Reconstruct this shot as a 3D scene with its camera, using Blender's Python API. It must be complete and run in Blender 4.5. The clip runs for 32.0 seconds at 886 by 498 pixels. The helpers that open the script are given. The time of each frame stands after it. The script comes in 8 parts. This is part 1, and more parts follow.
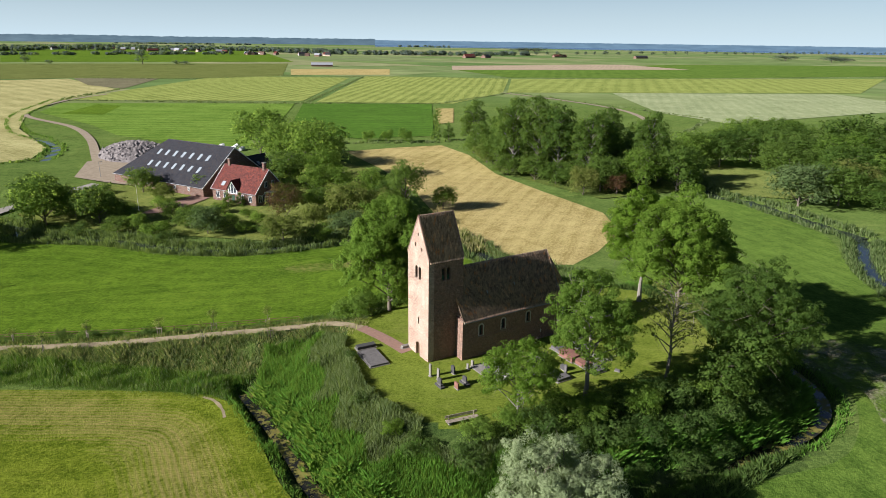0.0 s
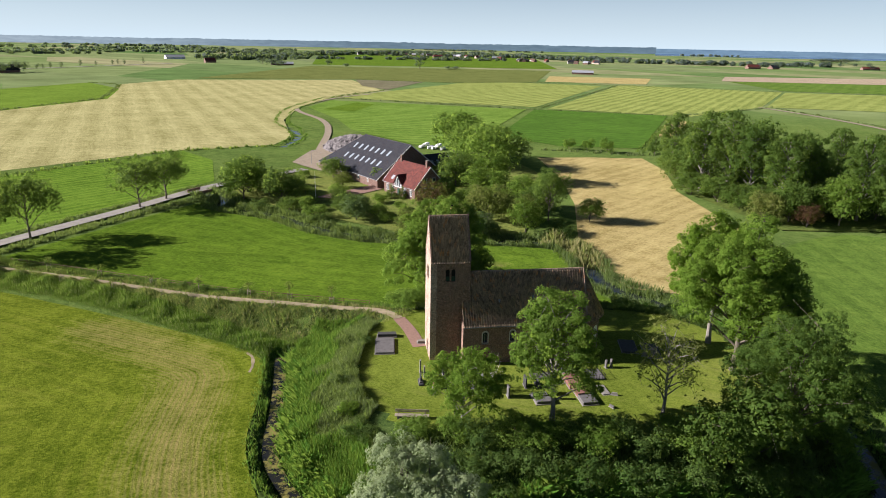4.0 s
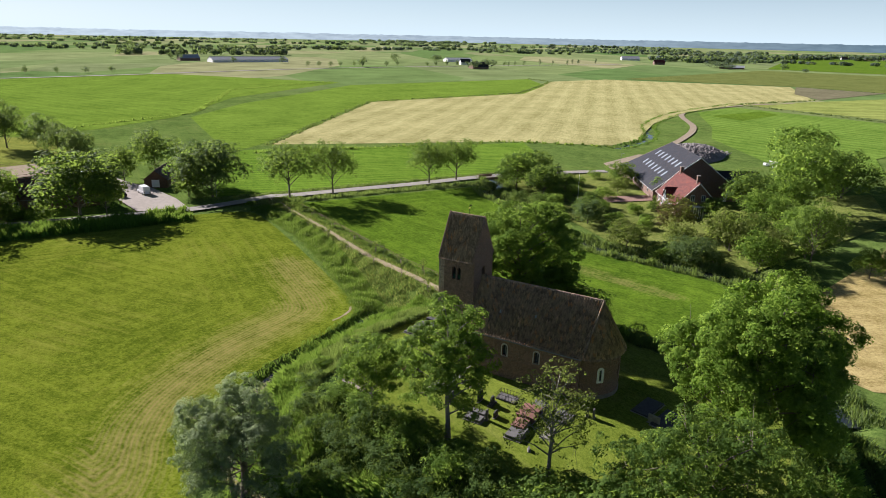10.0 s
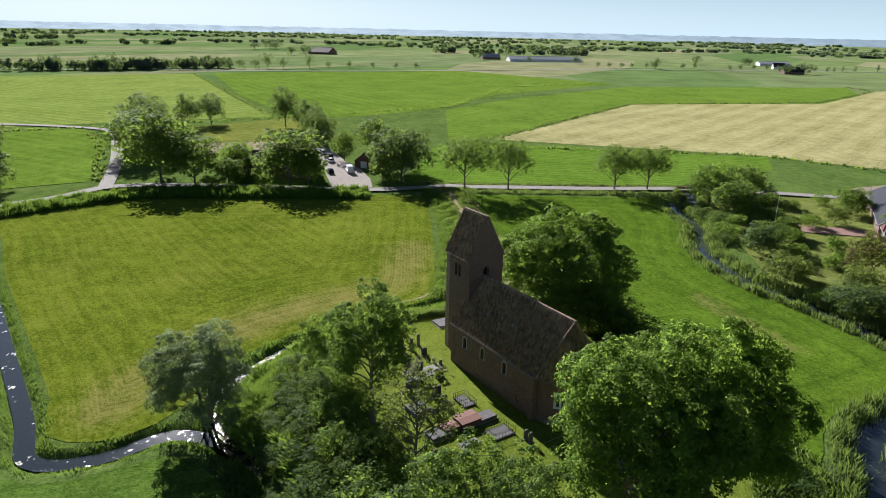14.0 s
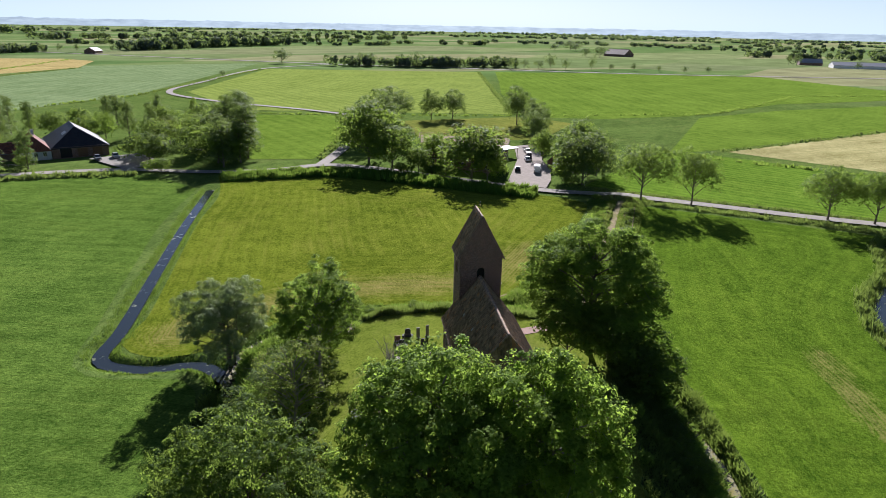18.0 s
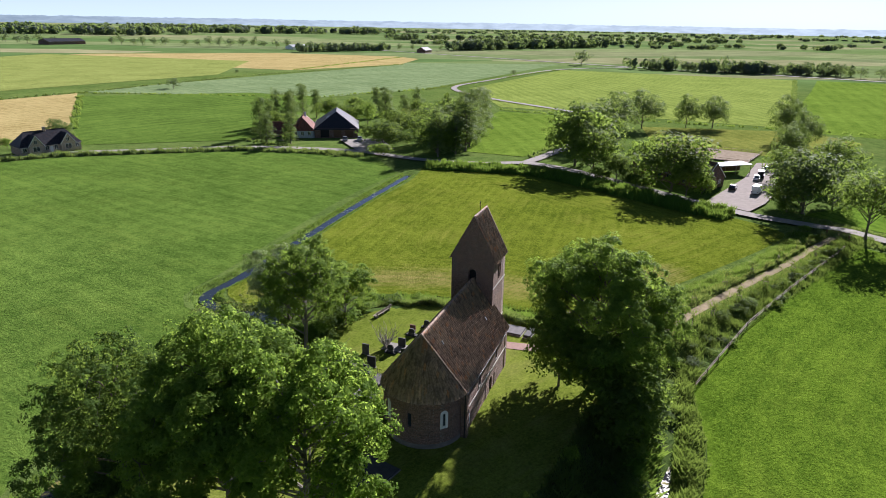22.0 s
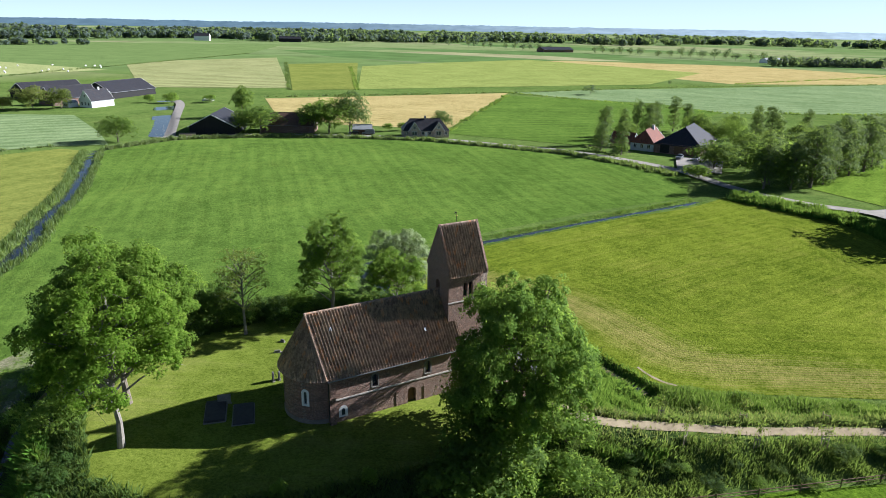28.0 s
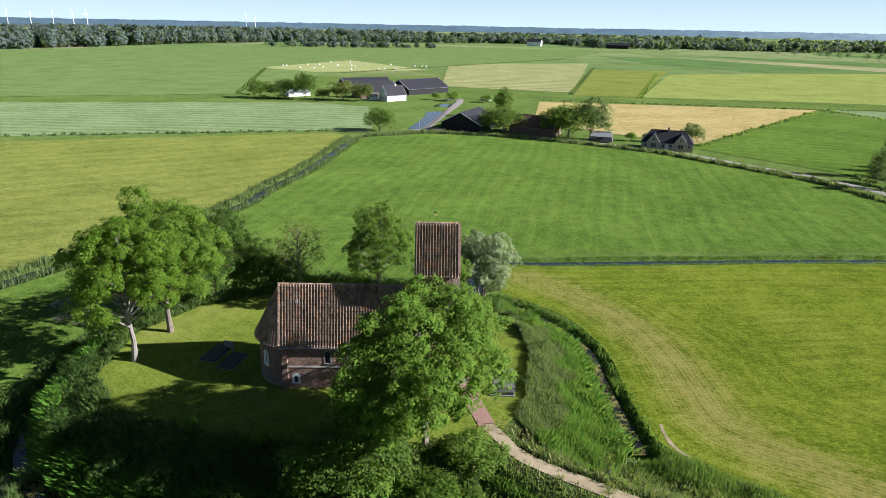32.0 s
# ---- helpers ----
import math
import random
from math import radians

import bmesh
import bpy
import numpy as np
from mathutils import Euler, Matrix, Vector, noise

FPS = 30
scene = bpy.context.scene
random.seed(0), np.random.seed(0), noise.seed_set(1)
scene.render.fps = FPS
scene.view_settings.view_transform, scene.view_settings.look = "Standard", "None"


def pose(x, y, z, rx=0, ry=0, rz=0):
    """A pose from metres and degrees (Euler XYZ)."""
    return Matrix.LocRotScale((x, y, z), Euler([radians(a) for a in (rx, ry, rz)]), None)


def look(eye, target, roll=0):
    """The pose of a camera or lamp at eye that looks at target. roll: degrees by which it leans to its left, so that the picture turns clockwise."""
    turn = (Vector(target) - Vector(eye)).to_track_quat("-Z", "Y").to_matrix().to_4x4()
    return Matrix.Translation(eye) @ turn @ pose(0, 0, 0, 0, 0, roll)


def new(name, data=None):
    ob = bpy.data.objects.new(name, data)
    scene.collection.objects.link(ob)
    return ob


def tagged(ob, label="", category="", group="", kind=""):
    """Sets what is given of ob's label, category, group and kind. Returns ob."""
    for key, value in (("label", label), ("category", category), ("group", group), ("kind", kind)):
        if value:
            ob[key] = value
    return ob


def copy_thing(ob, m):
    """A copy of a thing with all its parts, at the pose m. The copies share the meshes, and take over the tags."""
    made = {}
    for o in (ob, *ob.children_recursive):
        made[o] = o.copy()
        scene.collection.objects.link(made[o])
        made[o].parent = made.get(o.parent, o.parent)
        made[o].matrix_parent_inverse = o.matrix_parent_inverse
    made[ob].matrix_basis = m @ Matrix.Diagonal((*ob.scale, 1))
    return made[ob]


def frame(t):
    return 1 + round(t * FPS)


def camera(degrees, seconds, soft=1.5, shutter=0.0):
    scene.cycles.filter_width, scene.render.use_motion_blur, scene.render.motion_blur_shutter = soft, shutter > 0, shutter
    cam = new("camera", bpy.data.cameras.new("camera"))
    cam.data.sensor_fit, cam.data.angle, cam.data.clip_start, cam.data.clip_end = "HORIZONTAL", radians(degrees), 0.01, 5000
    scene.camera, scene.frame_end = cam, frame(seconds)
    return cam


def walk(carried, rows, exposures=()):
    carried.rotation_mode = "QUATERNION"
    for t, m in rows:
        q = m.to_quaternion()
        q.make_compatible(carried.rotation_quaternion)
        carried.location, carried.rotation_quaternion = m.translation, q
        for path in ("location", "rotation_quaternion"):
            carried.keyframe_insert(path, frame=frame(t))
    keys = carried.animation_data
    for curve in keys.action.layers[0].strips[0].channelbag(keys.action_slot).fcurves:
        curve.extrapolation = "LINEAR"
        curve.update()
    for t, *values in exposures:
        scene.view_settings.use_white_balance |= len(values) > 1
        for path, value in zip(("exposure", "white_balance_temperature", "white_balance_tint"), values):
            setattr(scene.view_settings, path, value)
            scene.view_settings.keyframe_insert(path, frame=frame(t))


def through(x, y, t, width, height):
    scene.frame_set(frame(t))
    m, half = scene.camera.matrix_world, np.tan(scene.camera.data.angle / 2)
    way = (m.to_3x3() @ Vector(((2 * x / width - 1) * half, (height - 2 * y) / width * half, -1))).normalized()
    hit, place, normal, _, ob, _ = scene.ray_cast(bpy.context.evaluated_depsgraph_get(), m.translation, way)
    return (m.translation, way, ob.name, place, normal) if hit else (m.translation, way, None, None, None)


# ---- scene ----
cam = camera(68.36, 32.0, soft=0.9)
PATH = [
    (0, (0.01, -0.00, 43.78), (0.04, 47.61, 28.51), 0.80),
    (0.5, (3.59, -0.01, 43.80), (1.36, 47.56, 28.56), 0.88),
    (1, (7.33, 0.14, 43.76), (2.76, 47.57, 28.60), 0.90),
    (1.5, (11.10, 0.46, 43.74), (4.14, 47.61, 28.62), 0.92),
    (2, (14.91, 0.98, 43.76), (5.56, 47.73, 28.68), 0.91),
    (2.5, (18.73, 1.69, 43.78), (6.99, 47.90, 28.74), 0.90),
    (4.5, (34.08, 6.46, 44.06), (12.89, 49.17, 28.99), 1.15),
    (5, (37.95, 8.33, 44.14), (14.42, 49.79, 29.05), 1.12),
    (5.5, (41.69, 10.46, 44.17), (15.88, 50.53, 29.05), 1.19),
    (6, (45.38, 12.80, 44.27), (17.33, 51.30, 29.09), 1.24),
    (6.5, (48.98, 15.40, 44.31), (18.75, 52.21, 29.10), 1.16),
    (7, (52.28, 18.18, 44.34), (20.04, 53.22, 29.10), 1.27),
    (7.5, (55.54, 21.20, 44.40), (21.35, 54.32, 29.11), 1.16),
    (8, (58.53, 24.32, 44.47), (22.54, 55.46, 29.12), 1.23),
    (8.5, (61.36, 27.59, 44.54), (23.69, 56.66, 29.15), 1.24),
    (9, (63.88, 31.05, 44.58), (24.69, 57.98, 29.15), 1.25),
    (9.5, (66.33, 34.68, 44.66), (25.70, 59.37, 29.17), 1.24),
    (10, (68.51, 38.42, 44.68), (26.56, 60.76, 29.14), 1.25),
    (10.5, (70.49, 42.33, 44.73), (27.37, 62.28, 29.15), 1.28),
    (11, (72.28, 46.35, 44.81), (28.12, 63.81, 29.16), 1.29),
    (11.5, (73.84, 50.48, 44.78), (28.77, 65.40, 29.07), 1.26),
    (12, (75.09, 54.66, 44.81), (29.28, 67.02, 29.04), 1.29),
    (12.5, (76.17, 58.87, 44.75), (29.74, 68.61, 28.95), 1.27),
    (13, (76.93, 63.29, 44.63), (30.03, 70.32, 28.81), 1.29),
    (13.5, (77.50, 67.74, 44.65), (30.28, 72.03, 28.79), 1.35),
    (14, (77.97, 72.30, 44.70), (30.60, 73.76, 28.78), 1.29),
    (14.5, (78.21, 76.87, 44.71), (30.84, 75.59, 28.76), 1.28),
    (16.5, (75.76, 94.47, 44.75), (29.96, 82.50, 28.64), 1.24),
    (17, (74.68, 98.59, 44.75), (29.63, 84.13, 28.60), 1.26),
    (17.5, (73.23, 102.77, 44.72), (29.08, 85.77, 28.55), 1.23),
    (18, (71.51, 106.91, 44.75), (28.46, 87.34, 28.53), 1.16),
    (18.5, (69.51, 110.97, 44.72), (27.68, 88.91, 28.47), 1.13),
    (19, (67.35, 114.73, 44.71), (26.85, 90.34, 28.44), 1.09),
    (19.5, (64.73, 118.49, 44.59), (25.79, 91.67, 28.33), 1.04),
    (20, (61.85, 122.08, 44.50), (24.63, 92.94, 28.21), 1.02),
    (20.5, (58.82, 125.57, 44.43), (23.47, 94.20, 28.12), 0.99),
    (21, (55.53, 128.97, 44.45), (22.17, 95.52, 28.08), 1.01),
    (21.5, (52.07, 132.16, 44.35), (20.85, 96.72, 27.98), 1.03),
    (22, (48.46, 134.90, 44.29), (19.42, 97.67, 27.86), 1.02),
    (22.5, (44.80, 137.44, 44.28), (17.96, 98.60, 27.82), 0.95),
    (23, (40.93, 139.77, 44.24), (16.38, 99.41, 27.84), 0.92),
    (23.5, (36.95, 141.87, 44.26), (14.81, 100.13, 27.90), 0.97),
    (24, (32.86, 143.79, 44.25), (13.23, 100.80, 27.93), 0.96),
    (24.5, (28.60, 145.46, 44.22), (11.58, 101.36, 27.92), 0.91),
    (25, (24.27, 146.86, 44.21), (9.89, 101.81, 27.97), 0.88),
    (25.5, (19.91, 147.93, 44.21), (8.18, 102.11, 28.00), 0.91),
    (27.5, (1.98, 150.53, 44.58), (1.45, 103.26, 28.31), 1.03),
    (28, (-2.73, 150.34, 44.55), (-0.38, 103.12, 28.28), 1.06),
    (28.5, (-7.40, 149.85, 44.51), (-2.16, 102.86, 28.24), 1.05),
    (29, (-12.01, 149.08, 44.52), (-3.91, 102.50, 28.25), 1.08),
    (29.5, (-16.55, 147.98, 44.44), (-5.60, 102.00, 28.13), 1.11),
    (30, (-21.06, 146.70, 44.43), (-7.26, 101.50, 28.11), 1.10),
    (30.5, (-25.42, 145.15, 44.42), (-8.87, 100.88, 28.12), 1.11),
    (31, (-29.72, 143.37, 44.41), (-10.47, 100.19, 28.14), 1.11),
    (31.5, (-33.91, 141.27, 44.39), (-12.01, 99.36, 28.15), 1.09),
    (32, (-37.87, 139.08, 44.30), (-13.46, 98.57, 28.07), 1.11),
]
EXPOSURES = [(0, 1.24, 6250, 14), (6, 1.41, 6350, 20), (10, 1.43, 6250, 17), (14, 1.35, 6000, 14), (21, 1.47, 5950, 22), (24, 1.54, 5900, 21), (28, 1.64, 5750, 13), (32, 1.54, 5950, 15)]
walk(cam, [(t, look(eye, target, roll)) for t, eye, target, roll in PATH], EXPOSURES)

# ---- light: low evening sun in the west, clear sky ----
SUN_AZ, SUN_EL = 23.5, 26.0  # the way the light travels over the ground, and the sun's height, in degrees
world = bpy.data.worlds.new("sky")
scene.world = world
world.use_nodes = True
wn = world.node_tree
sky = wn.nodes.new("ShaderNodeTexSky")
sky.sky_type, sky.sun_disc = "NISHITA", False
sky.sun_elevation = radians(SUN_EL)
sky.sun_rotation = radians(270 - SUN_AZ)
sky.altitude, sky.air_density, sky.dust_density, sky.ozone_density = 40, 0.75, 0.35, 3.0
wn.nodes["Background"].inputs["Strength"].default_value = 0.025
veil = wn.nodes.new("ShaderNodeMix")  # summer haze, thick towards the horizon all round and thin overhead
veil.data_type = "RGBA"
veil.inputs[7].default_value = (11.5, 14.6, 15.8, 1)
up = wn.nodes.new("ShaderNodeSeparateXYZ")
wn.links.new(wn.nodes.new("ShaderNodeTexCoord").outputs["Generated"], up.inputs[0])
low_air, thick, thin = (wn.nodes.new("ShaderNodeMath") for _ in range(3))
low_air.operation, thick.operation, thin.operation = "SUBTRACT", "POWER", "MULTIPLY_ADD"
low_air.use_clamp = True
low_air.inputs[0].default_value, thick.inputs[1].default_value = 1.0, 9.0
thin.inputs[1].default_value, thin.inputs[2].default_value = 0.85, 0.01
wn.links.new(up.outputs["Z"], low_air.inputs[1])
wn.links.new(low_air.outputs[0], thick.inputs[0])
wn.links.new(thick.outputs[0], thin.inputs[0])
wn.links.new(thin.outputs[0], veil.inputs[0])
wn.links.new(sky.outputs["Color"], veil.inputs[6])
wn.links.new(veil.outputs[2], wn.nodes["Background"].inputs["Color"])
sun = new("sun", bpy.data.lights.new("sun", "SUN"))
sun.data.energy, sun.data.angle, sun.data.color = 5.0, radians(0.6), (1.0, 0.95, 0.89)
sun_way = Vector((math.cos(radians(SUN_AZ)) * math.cos(radians(SUN_EL)), math.sin(radians(SUN_AZ)) * math.cos(radians(SUN_EL)), -math.sin(radians(SUN_EL))))
sun.matrix_world = look(-100 * sun_way, (0, 0, 0))

# ---- helpers of this scene ----
def link_nodes(mat):
    mat.use_nodes = True
    nt = mat.node_tree
    return nt, nt.nodes["Principled BSDF"], nt.nodes.new, nt.links.new


def ramp(nt, fac, stops):
    r = nt.nodes.new("ShaderNodeValToRGB")
    el = r.color_ramp.elements
    while len(el) < len(stops):
        el.new(0.5)
    for e, (p, c) in zip(el, stops):
        e.position, e.color = p, (*c, 1)
    nt.links.new(fac, r.inputs["Fac"])
    return r.outputs["Color"]


def noise_of(nt, vec, scale, detail=4.0, rough=0.6):
    n = nt.nodes.new("ShaderNodeTexNoise")
    n.inputs["Scale"].default_value, n.inputs["Detail"].default_value, n.inputs["Roughness"].default_value = scale, detail, rough
    nt.links.new(vec, n.inputs["Vector"])
    return n.outputs["Fac"]


def mix(nt, fac, a, b, blend="MIX"):
    m = nt.nodes.new("ShaderNodeMix")
    m.data_type, m.blend_type = "RGBA", blend
    for sock, v in ((m.inputs[0], fac), (m.inputs[6], a), (m.inputs[7], b)):
        if isinstance(v, (int, float)):
            sock.default_value = v
        elif isinstance(v, tuple):
            sock.default_value = (*v, 1)
        else:
            nt.links.new(v, sock)
    return m.outputs[2]


def math_of(nt, op, a, b=0.0):
    m = nt.nodes.new("ShaderNodeMath")
    m.operation = op
    for sock, v in ((m.inputs[0], a), (m.inputs[1], b)):
        if isinstance(v, (int, float)):
            sock.default_value = v
        else:
            nt.links.new(v, sock)
    return m.outputs[0]


def place_of(nt):
    return nt.nodes.new("ShaderNodeNewGeometry").outputs["Position"]


def turned(nt, vec, angle, scale=(1, 1, 1)):
    for turn, size in (((0, 0, radians(angle)), (1, 1, 1)), ((0, 0, 0), scale)):
        m = nt.nodes.new("ShaderNodeMapping")
        m.inputs["Rotation"].default_value, m.inputs["Scale"].default_value = turn, size
        nt.links.new(vec, m.inputs["Vector"])
        vec = m.outputs["Vector"]
    return vec


def bump(nt, bsdf, height, strength=0.3, dist=0.05):
    b = nt.nodes.new("ShaderNodeBump")
    b.inputs["Strength"].default_value, b.inputs["Distance"].default_value = strength, dist
    nt.links.new(height, b.inputs["Height"])
    nt.links.new(b.outputs["Normal"], bsdf.inputs["Normal"])


def plain(name, color, rough=0.7, metal=0.0, vary=0.25, scale=1.5, spec=0.22):
    """A painted or mineral surface with grain and blotches."""
    mat = bpy.data.materials.new(name)
    nt, b, _, link = link_nodes(mat)
    pos = place_of(nt)
    c = Vector(color)
    big = noise_of(nt, pos, scale, 5)
    fine = noise_of(nt, pos, scale * 9, 3)
    f = math_of(nt, "ADD", math_of(nt, "MULTIPLY", big, 0.65), math_of(nt, "MULTIPLY", fine, 0.35))
    link(ramp(nt, f, [(0.3, tuple(c * (1 - vary))), (0.7, tuple(c * (1 + vary)))]), b.inputs["Base Color"])
    b.inputs["Roughness"].default_value, b.inputs["Metallic"].default_value = rough, metal
    b.inputs["Specular IOR Level"].default_value = spec
    bump(nt, b, fine, 0.2, 0.02)
    return mat


def field_mat(name, low, high, straw=(0.30, 0.27, 0.09), angle=0.0, stripe=9.0, amount=0.35, dry=0.25, fine=1.0, wobble=6.0, headland=0.0, tussock=0.0, depth=0.55):
    """A grass or crop field: mowing or drilling lines at an angle, rows of tufts, dry patches.
    headland: how far in from the edge the machine's passes follow it; there the mesh carries its distance from the edge."""
    low, high, straw = ((c[0] * 0.78, c[1] * 0.80, c[2] * 0.80 + 0.003) for c in (low, high, straw))
    mat = bpy.data.materials.new(name)
    nt, b, _, link = link_nodes(mat)
    pos = place_of(nt)
    rot = turned(nt, pos, -angle)
    warp = noise_of(nt, pos, 0.02, 2)
    sep = nt.nodes.new("ShaderNodeSeparateXYZ")
    link(rot, sep.inputs[0])
    across = math_of(nt, "ADD", sep.outputs["Y"], math_of(nt, "MULTIPLY", warp, wobble))
    along_line = sep.outputs["X"]
    if headland:
        at = nt.nodes.new("ShaderNodeAttribute")
        at.attribute_name = "edge"
        edge = at.outputs["Fac"]
        swing = math_of(nt, "ADD", edge, math_of(nt, "MULTIPLY", noise_of(nt, pos, 0.05, 2), 2.0))
        inner = math_of(nt, "GREATER_THAN", swing, headland)
        across = math_of(nt, "ADD", math_of(nt, "MULTIPLY", across, inner), math_of(nt, "MULTIPLY", swing, math_of(nt, "SUBTRACT", 1.0, inner)))
    wave = math_of(nt, "SINE", math_of(nt, "MULTIPLY", across, 2 * math.pi / stripe))
    wave2 = math_of(nt, "SINE", math_of(nt, "MULTIPLY", across, 2 * math.pi / (stripe * 0.31)))
    comb = nt.nodes.new("ShaderNodeCombineXYZ")
    link(math_of(nt, "MULTIPLY", along_line, 0.035), comb.inputs["X"])
    link(across, comb.inputs["Y"])
    long = noise_of(nt, comb.outputs[0], 0.9, 4)
    clump = noise_of(nt, turned(nt, pos, -angle, (0.72, 1.0, 1.0)), 1.7 * fine, 4, 0.68)  # standing tufts
    patch = noise_of(nt, pos, 0.035, 5, 0.65)
    mid = noise_of(nt, pos, 0.28 * fine, 4, 0.7)
    tuft = noise_of(nt, pos, 3.6 * fine, 4, 0.75)
    f = math_of(nt, "ADD", math_of(nt, "MULTIPLY", wave, 0.13 * amount), math_of(nt, "MULTIPLY", wave2, 0.03 * amount))
    f = math_of(nt, "ADD", f, math_of(nt, "MULTIPLY", long, 0.9 * amount))
    f = math_of(nt, "ADD", f, math_of(nt, "MULTIPLY", patch, 0.6))
    f = math_of(nt, "ADD", f, math_of(nt, "MULTIPLY", mid, 0.5))
    f = math_of(nt, "ADD", f, math_of(nt, "MULTIPLY", tuft, 0.9))
    f = math_of(nt, "ADD", f, math_of(nt, "MULTIPLY", clump, 0.8))
    f = math_of(nt, "SUBTRACT", f, 0.9 + 0.45 * amount)
    base = ramp(nt, f, [(0.27, tuple(c * 0.78 for c in low)), (0.73, tuple(c * 1.12 for c in high))])
    if tussock:  # scattered coarse dark tufts that grazing leaves
        rank = ramp(nt, noise_of(nt, pos, 0.55, 5, 0.75), [(0.60, (0, 0, 0)), (0.70, (tussock, tussock, tussock))])
        base = mix(nt, rank, base, (low[0] * 0.55, low[1] * 0.72, low[2] * 0.8))
    spots = math_of(nt, "ADD", math_of(nt, "MULTIPLY", noise_of(nt, pos, 0.06, 6, 0.7), 0.6), math_of(nt, "MULTIPLY", long, 0.4))
    dryness = ramp(nt, spots, [(0.50, (0, 0, 0)), (0.72, (dry, dry, dry))])
    base = mix(nt, dryness, base, straw)
    if headland:  # cut grass left lying in the turns
        at2 = nt.nodes.new("ShaderNodeAttribute")
        at2.attribute_name = "cut"
        rows = math_of(nt, "MULTIPLY", math_of(nt, "SINE", math_of(nt, "MULTIPLY", swing, 2 * math.pi / 0.62)), 0.5)
        lie = math_of(nt, "ADD", math_of(nt, "MULTIPLY", long, 0.35), math_of(nt, "ADD", math_of(nt, "MULTIPLY", clump, 0.30), math_of(nt, "MULTIPLY", mid, 0.35)))
        lie = math_of(nt, "ADD", lie, math_of(nt, "MULTIPLY", rows, math_of(nt, "MULTIPLY", at2.outputs["Fac"], 0.13)))
        lie = math_of(nt, "SUBTRACT", math_of(nt, "ADD", lie, math_of(nt, "MULTIPLY", at2.outputs["Fac"], 0.30)), 0.30)
        base = mix(nt, ramp(nt, lie, [(0.36, (0, 0, 0)), (0.64, (0.74, 0.74, 0.74))]), base, (0.225, 0.172, 0.072))
    link(base, b.inputs["Base Color"])
    b.inputs["Roughness"].default_value = 0.85
    b.inputs["Specular IOR Level"].default_value = 0.0
    b.inputs["Sheen Weight"].default_value, b.inputs["Sheen Roughness"].default_value = 0.05, 0.4
    b.inputs["Sheen Tint"].default_value = (0.65, 0.9, 0.25, 1)
    bump(nt, b, math_of(nt, "ADD", math_of(nt, "MULTIPLY", clump, 0.9), math_of(nt, "ADD", tuft, math_of(nt, "MULTIPLY", mid, 0.5))), depth, 0.32)
    return mat


def leaf_mat(name, dark, light, gloss=0.6, through=0.42):
    """Leaves: each one its own shade, some light passing through."""
    mat = bpy.data.materials.new(name)
    nt, b, node, link = link_nodes(mat)
    g = nt.nodes.new("ShaderNodeNewGeometry")
    info = nt.nodes.new("ShaderNodeObjectInfo")
    big = noise_of(nt, g.outputs["Position"], 0.9, 3)
    f = math_of(nt, "ADD", math_of(nt, "MULTIPLY", g.outputs["Random Per Island"], 0.4), math_of(nt, "MULTIPLY", math_of(nt, "ADD", math_of(nt, "MULTIPLY", math_of(nt, "SUBTRACT", big, 0.5), 1.6), 0.5), 0.6))
    f = math_of(nt, "ADD", f, math_of(nt, "MULTIPLY", math_of(nt, "SUBTRACT", info.outputs["Random"], 0.5), 0.35))
    col = ramp(nt, f, [(0.15, dark), (0.85, light)])
    link(col, b.inputs["Base Color"])
    b.inputs["Roughness"].default_value = gloss * 1.2
    b.inputs["Specular IOR Level"].default_value = 0.10
    b.inputs["Specular Tint"].default_value = (0.80, 1.0, 0.45, 1)
    t = nt.nodes.new("ShaderNodeBsdfTranslucent")
    link(mix(nt, 0.6, col, (0.37, 0.52, 0.075)), t.inputs["Color"])
    m = nt.nodes.new("ShaderNodeMixShader")
    m.inputs[0].default_value = through
    link(b.outputs[0], m.inputs[1])
    link(t.outputs[0], m.inputs[2])
    link(m.outputs[0], nt.nodes["Material Output"].inputs["Surface"])
    return mat


def mesh_of(name, verts, faces, mat=None, smooth=False):
    me = bpy.data.meshes.new(name)
    if isinstance(verts, np.ndarray) and isinstance(faces, np.ndarray):
        me.vertices.add(len(verts))
        me.vertices.foreach_set("co", np.ascontiguousarray(verts, dtype=np.float32).ravel())
        n = faces.shape[1]
        me.loops.add(faces.size)
        me.polygons.add(len(faces))
        me.polygons.foreach_set("loop_start", np.arange(0, faces.size, n, dtype=np.int32))
        me.loops.foreach_set("vertex_index", faces.astype(np.int32).ravel())
        me.update(calc_edges=True)
    else:
        me.from_pydata([tuple(v) for v in verts], [], faces)
    for m in (mat if isinstance(mat, (list, tuple)) else [mat]):
        if m:
            me.materials.append(m)
    if smooth:
        me.polygons.foreach_set("use_smooth", [True] * len(me.polygons))
    return me


def thing(name, label, category, at=(0, 0, 0), rz=0.0, group="", kind=""):
    ob = new(name)
    ob.matrix_basis = pose(*at, 0, 0, rz)
    ob.empty_display_size = 0.3
    return tagged(ob, label, category, group, kind)


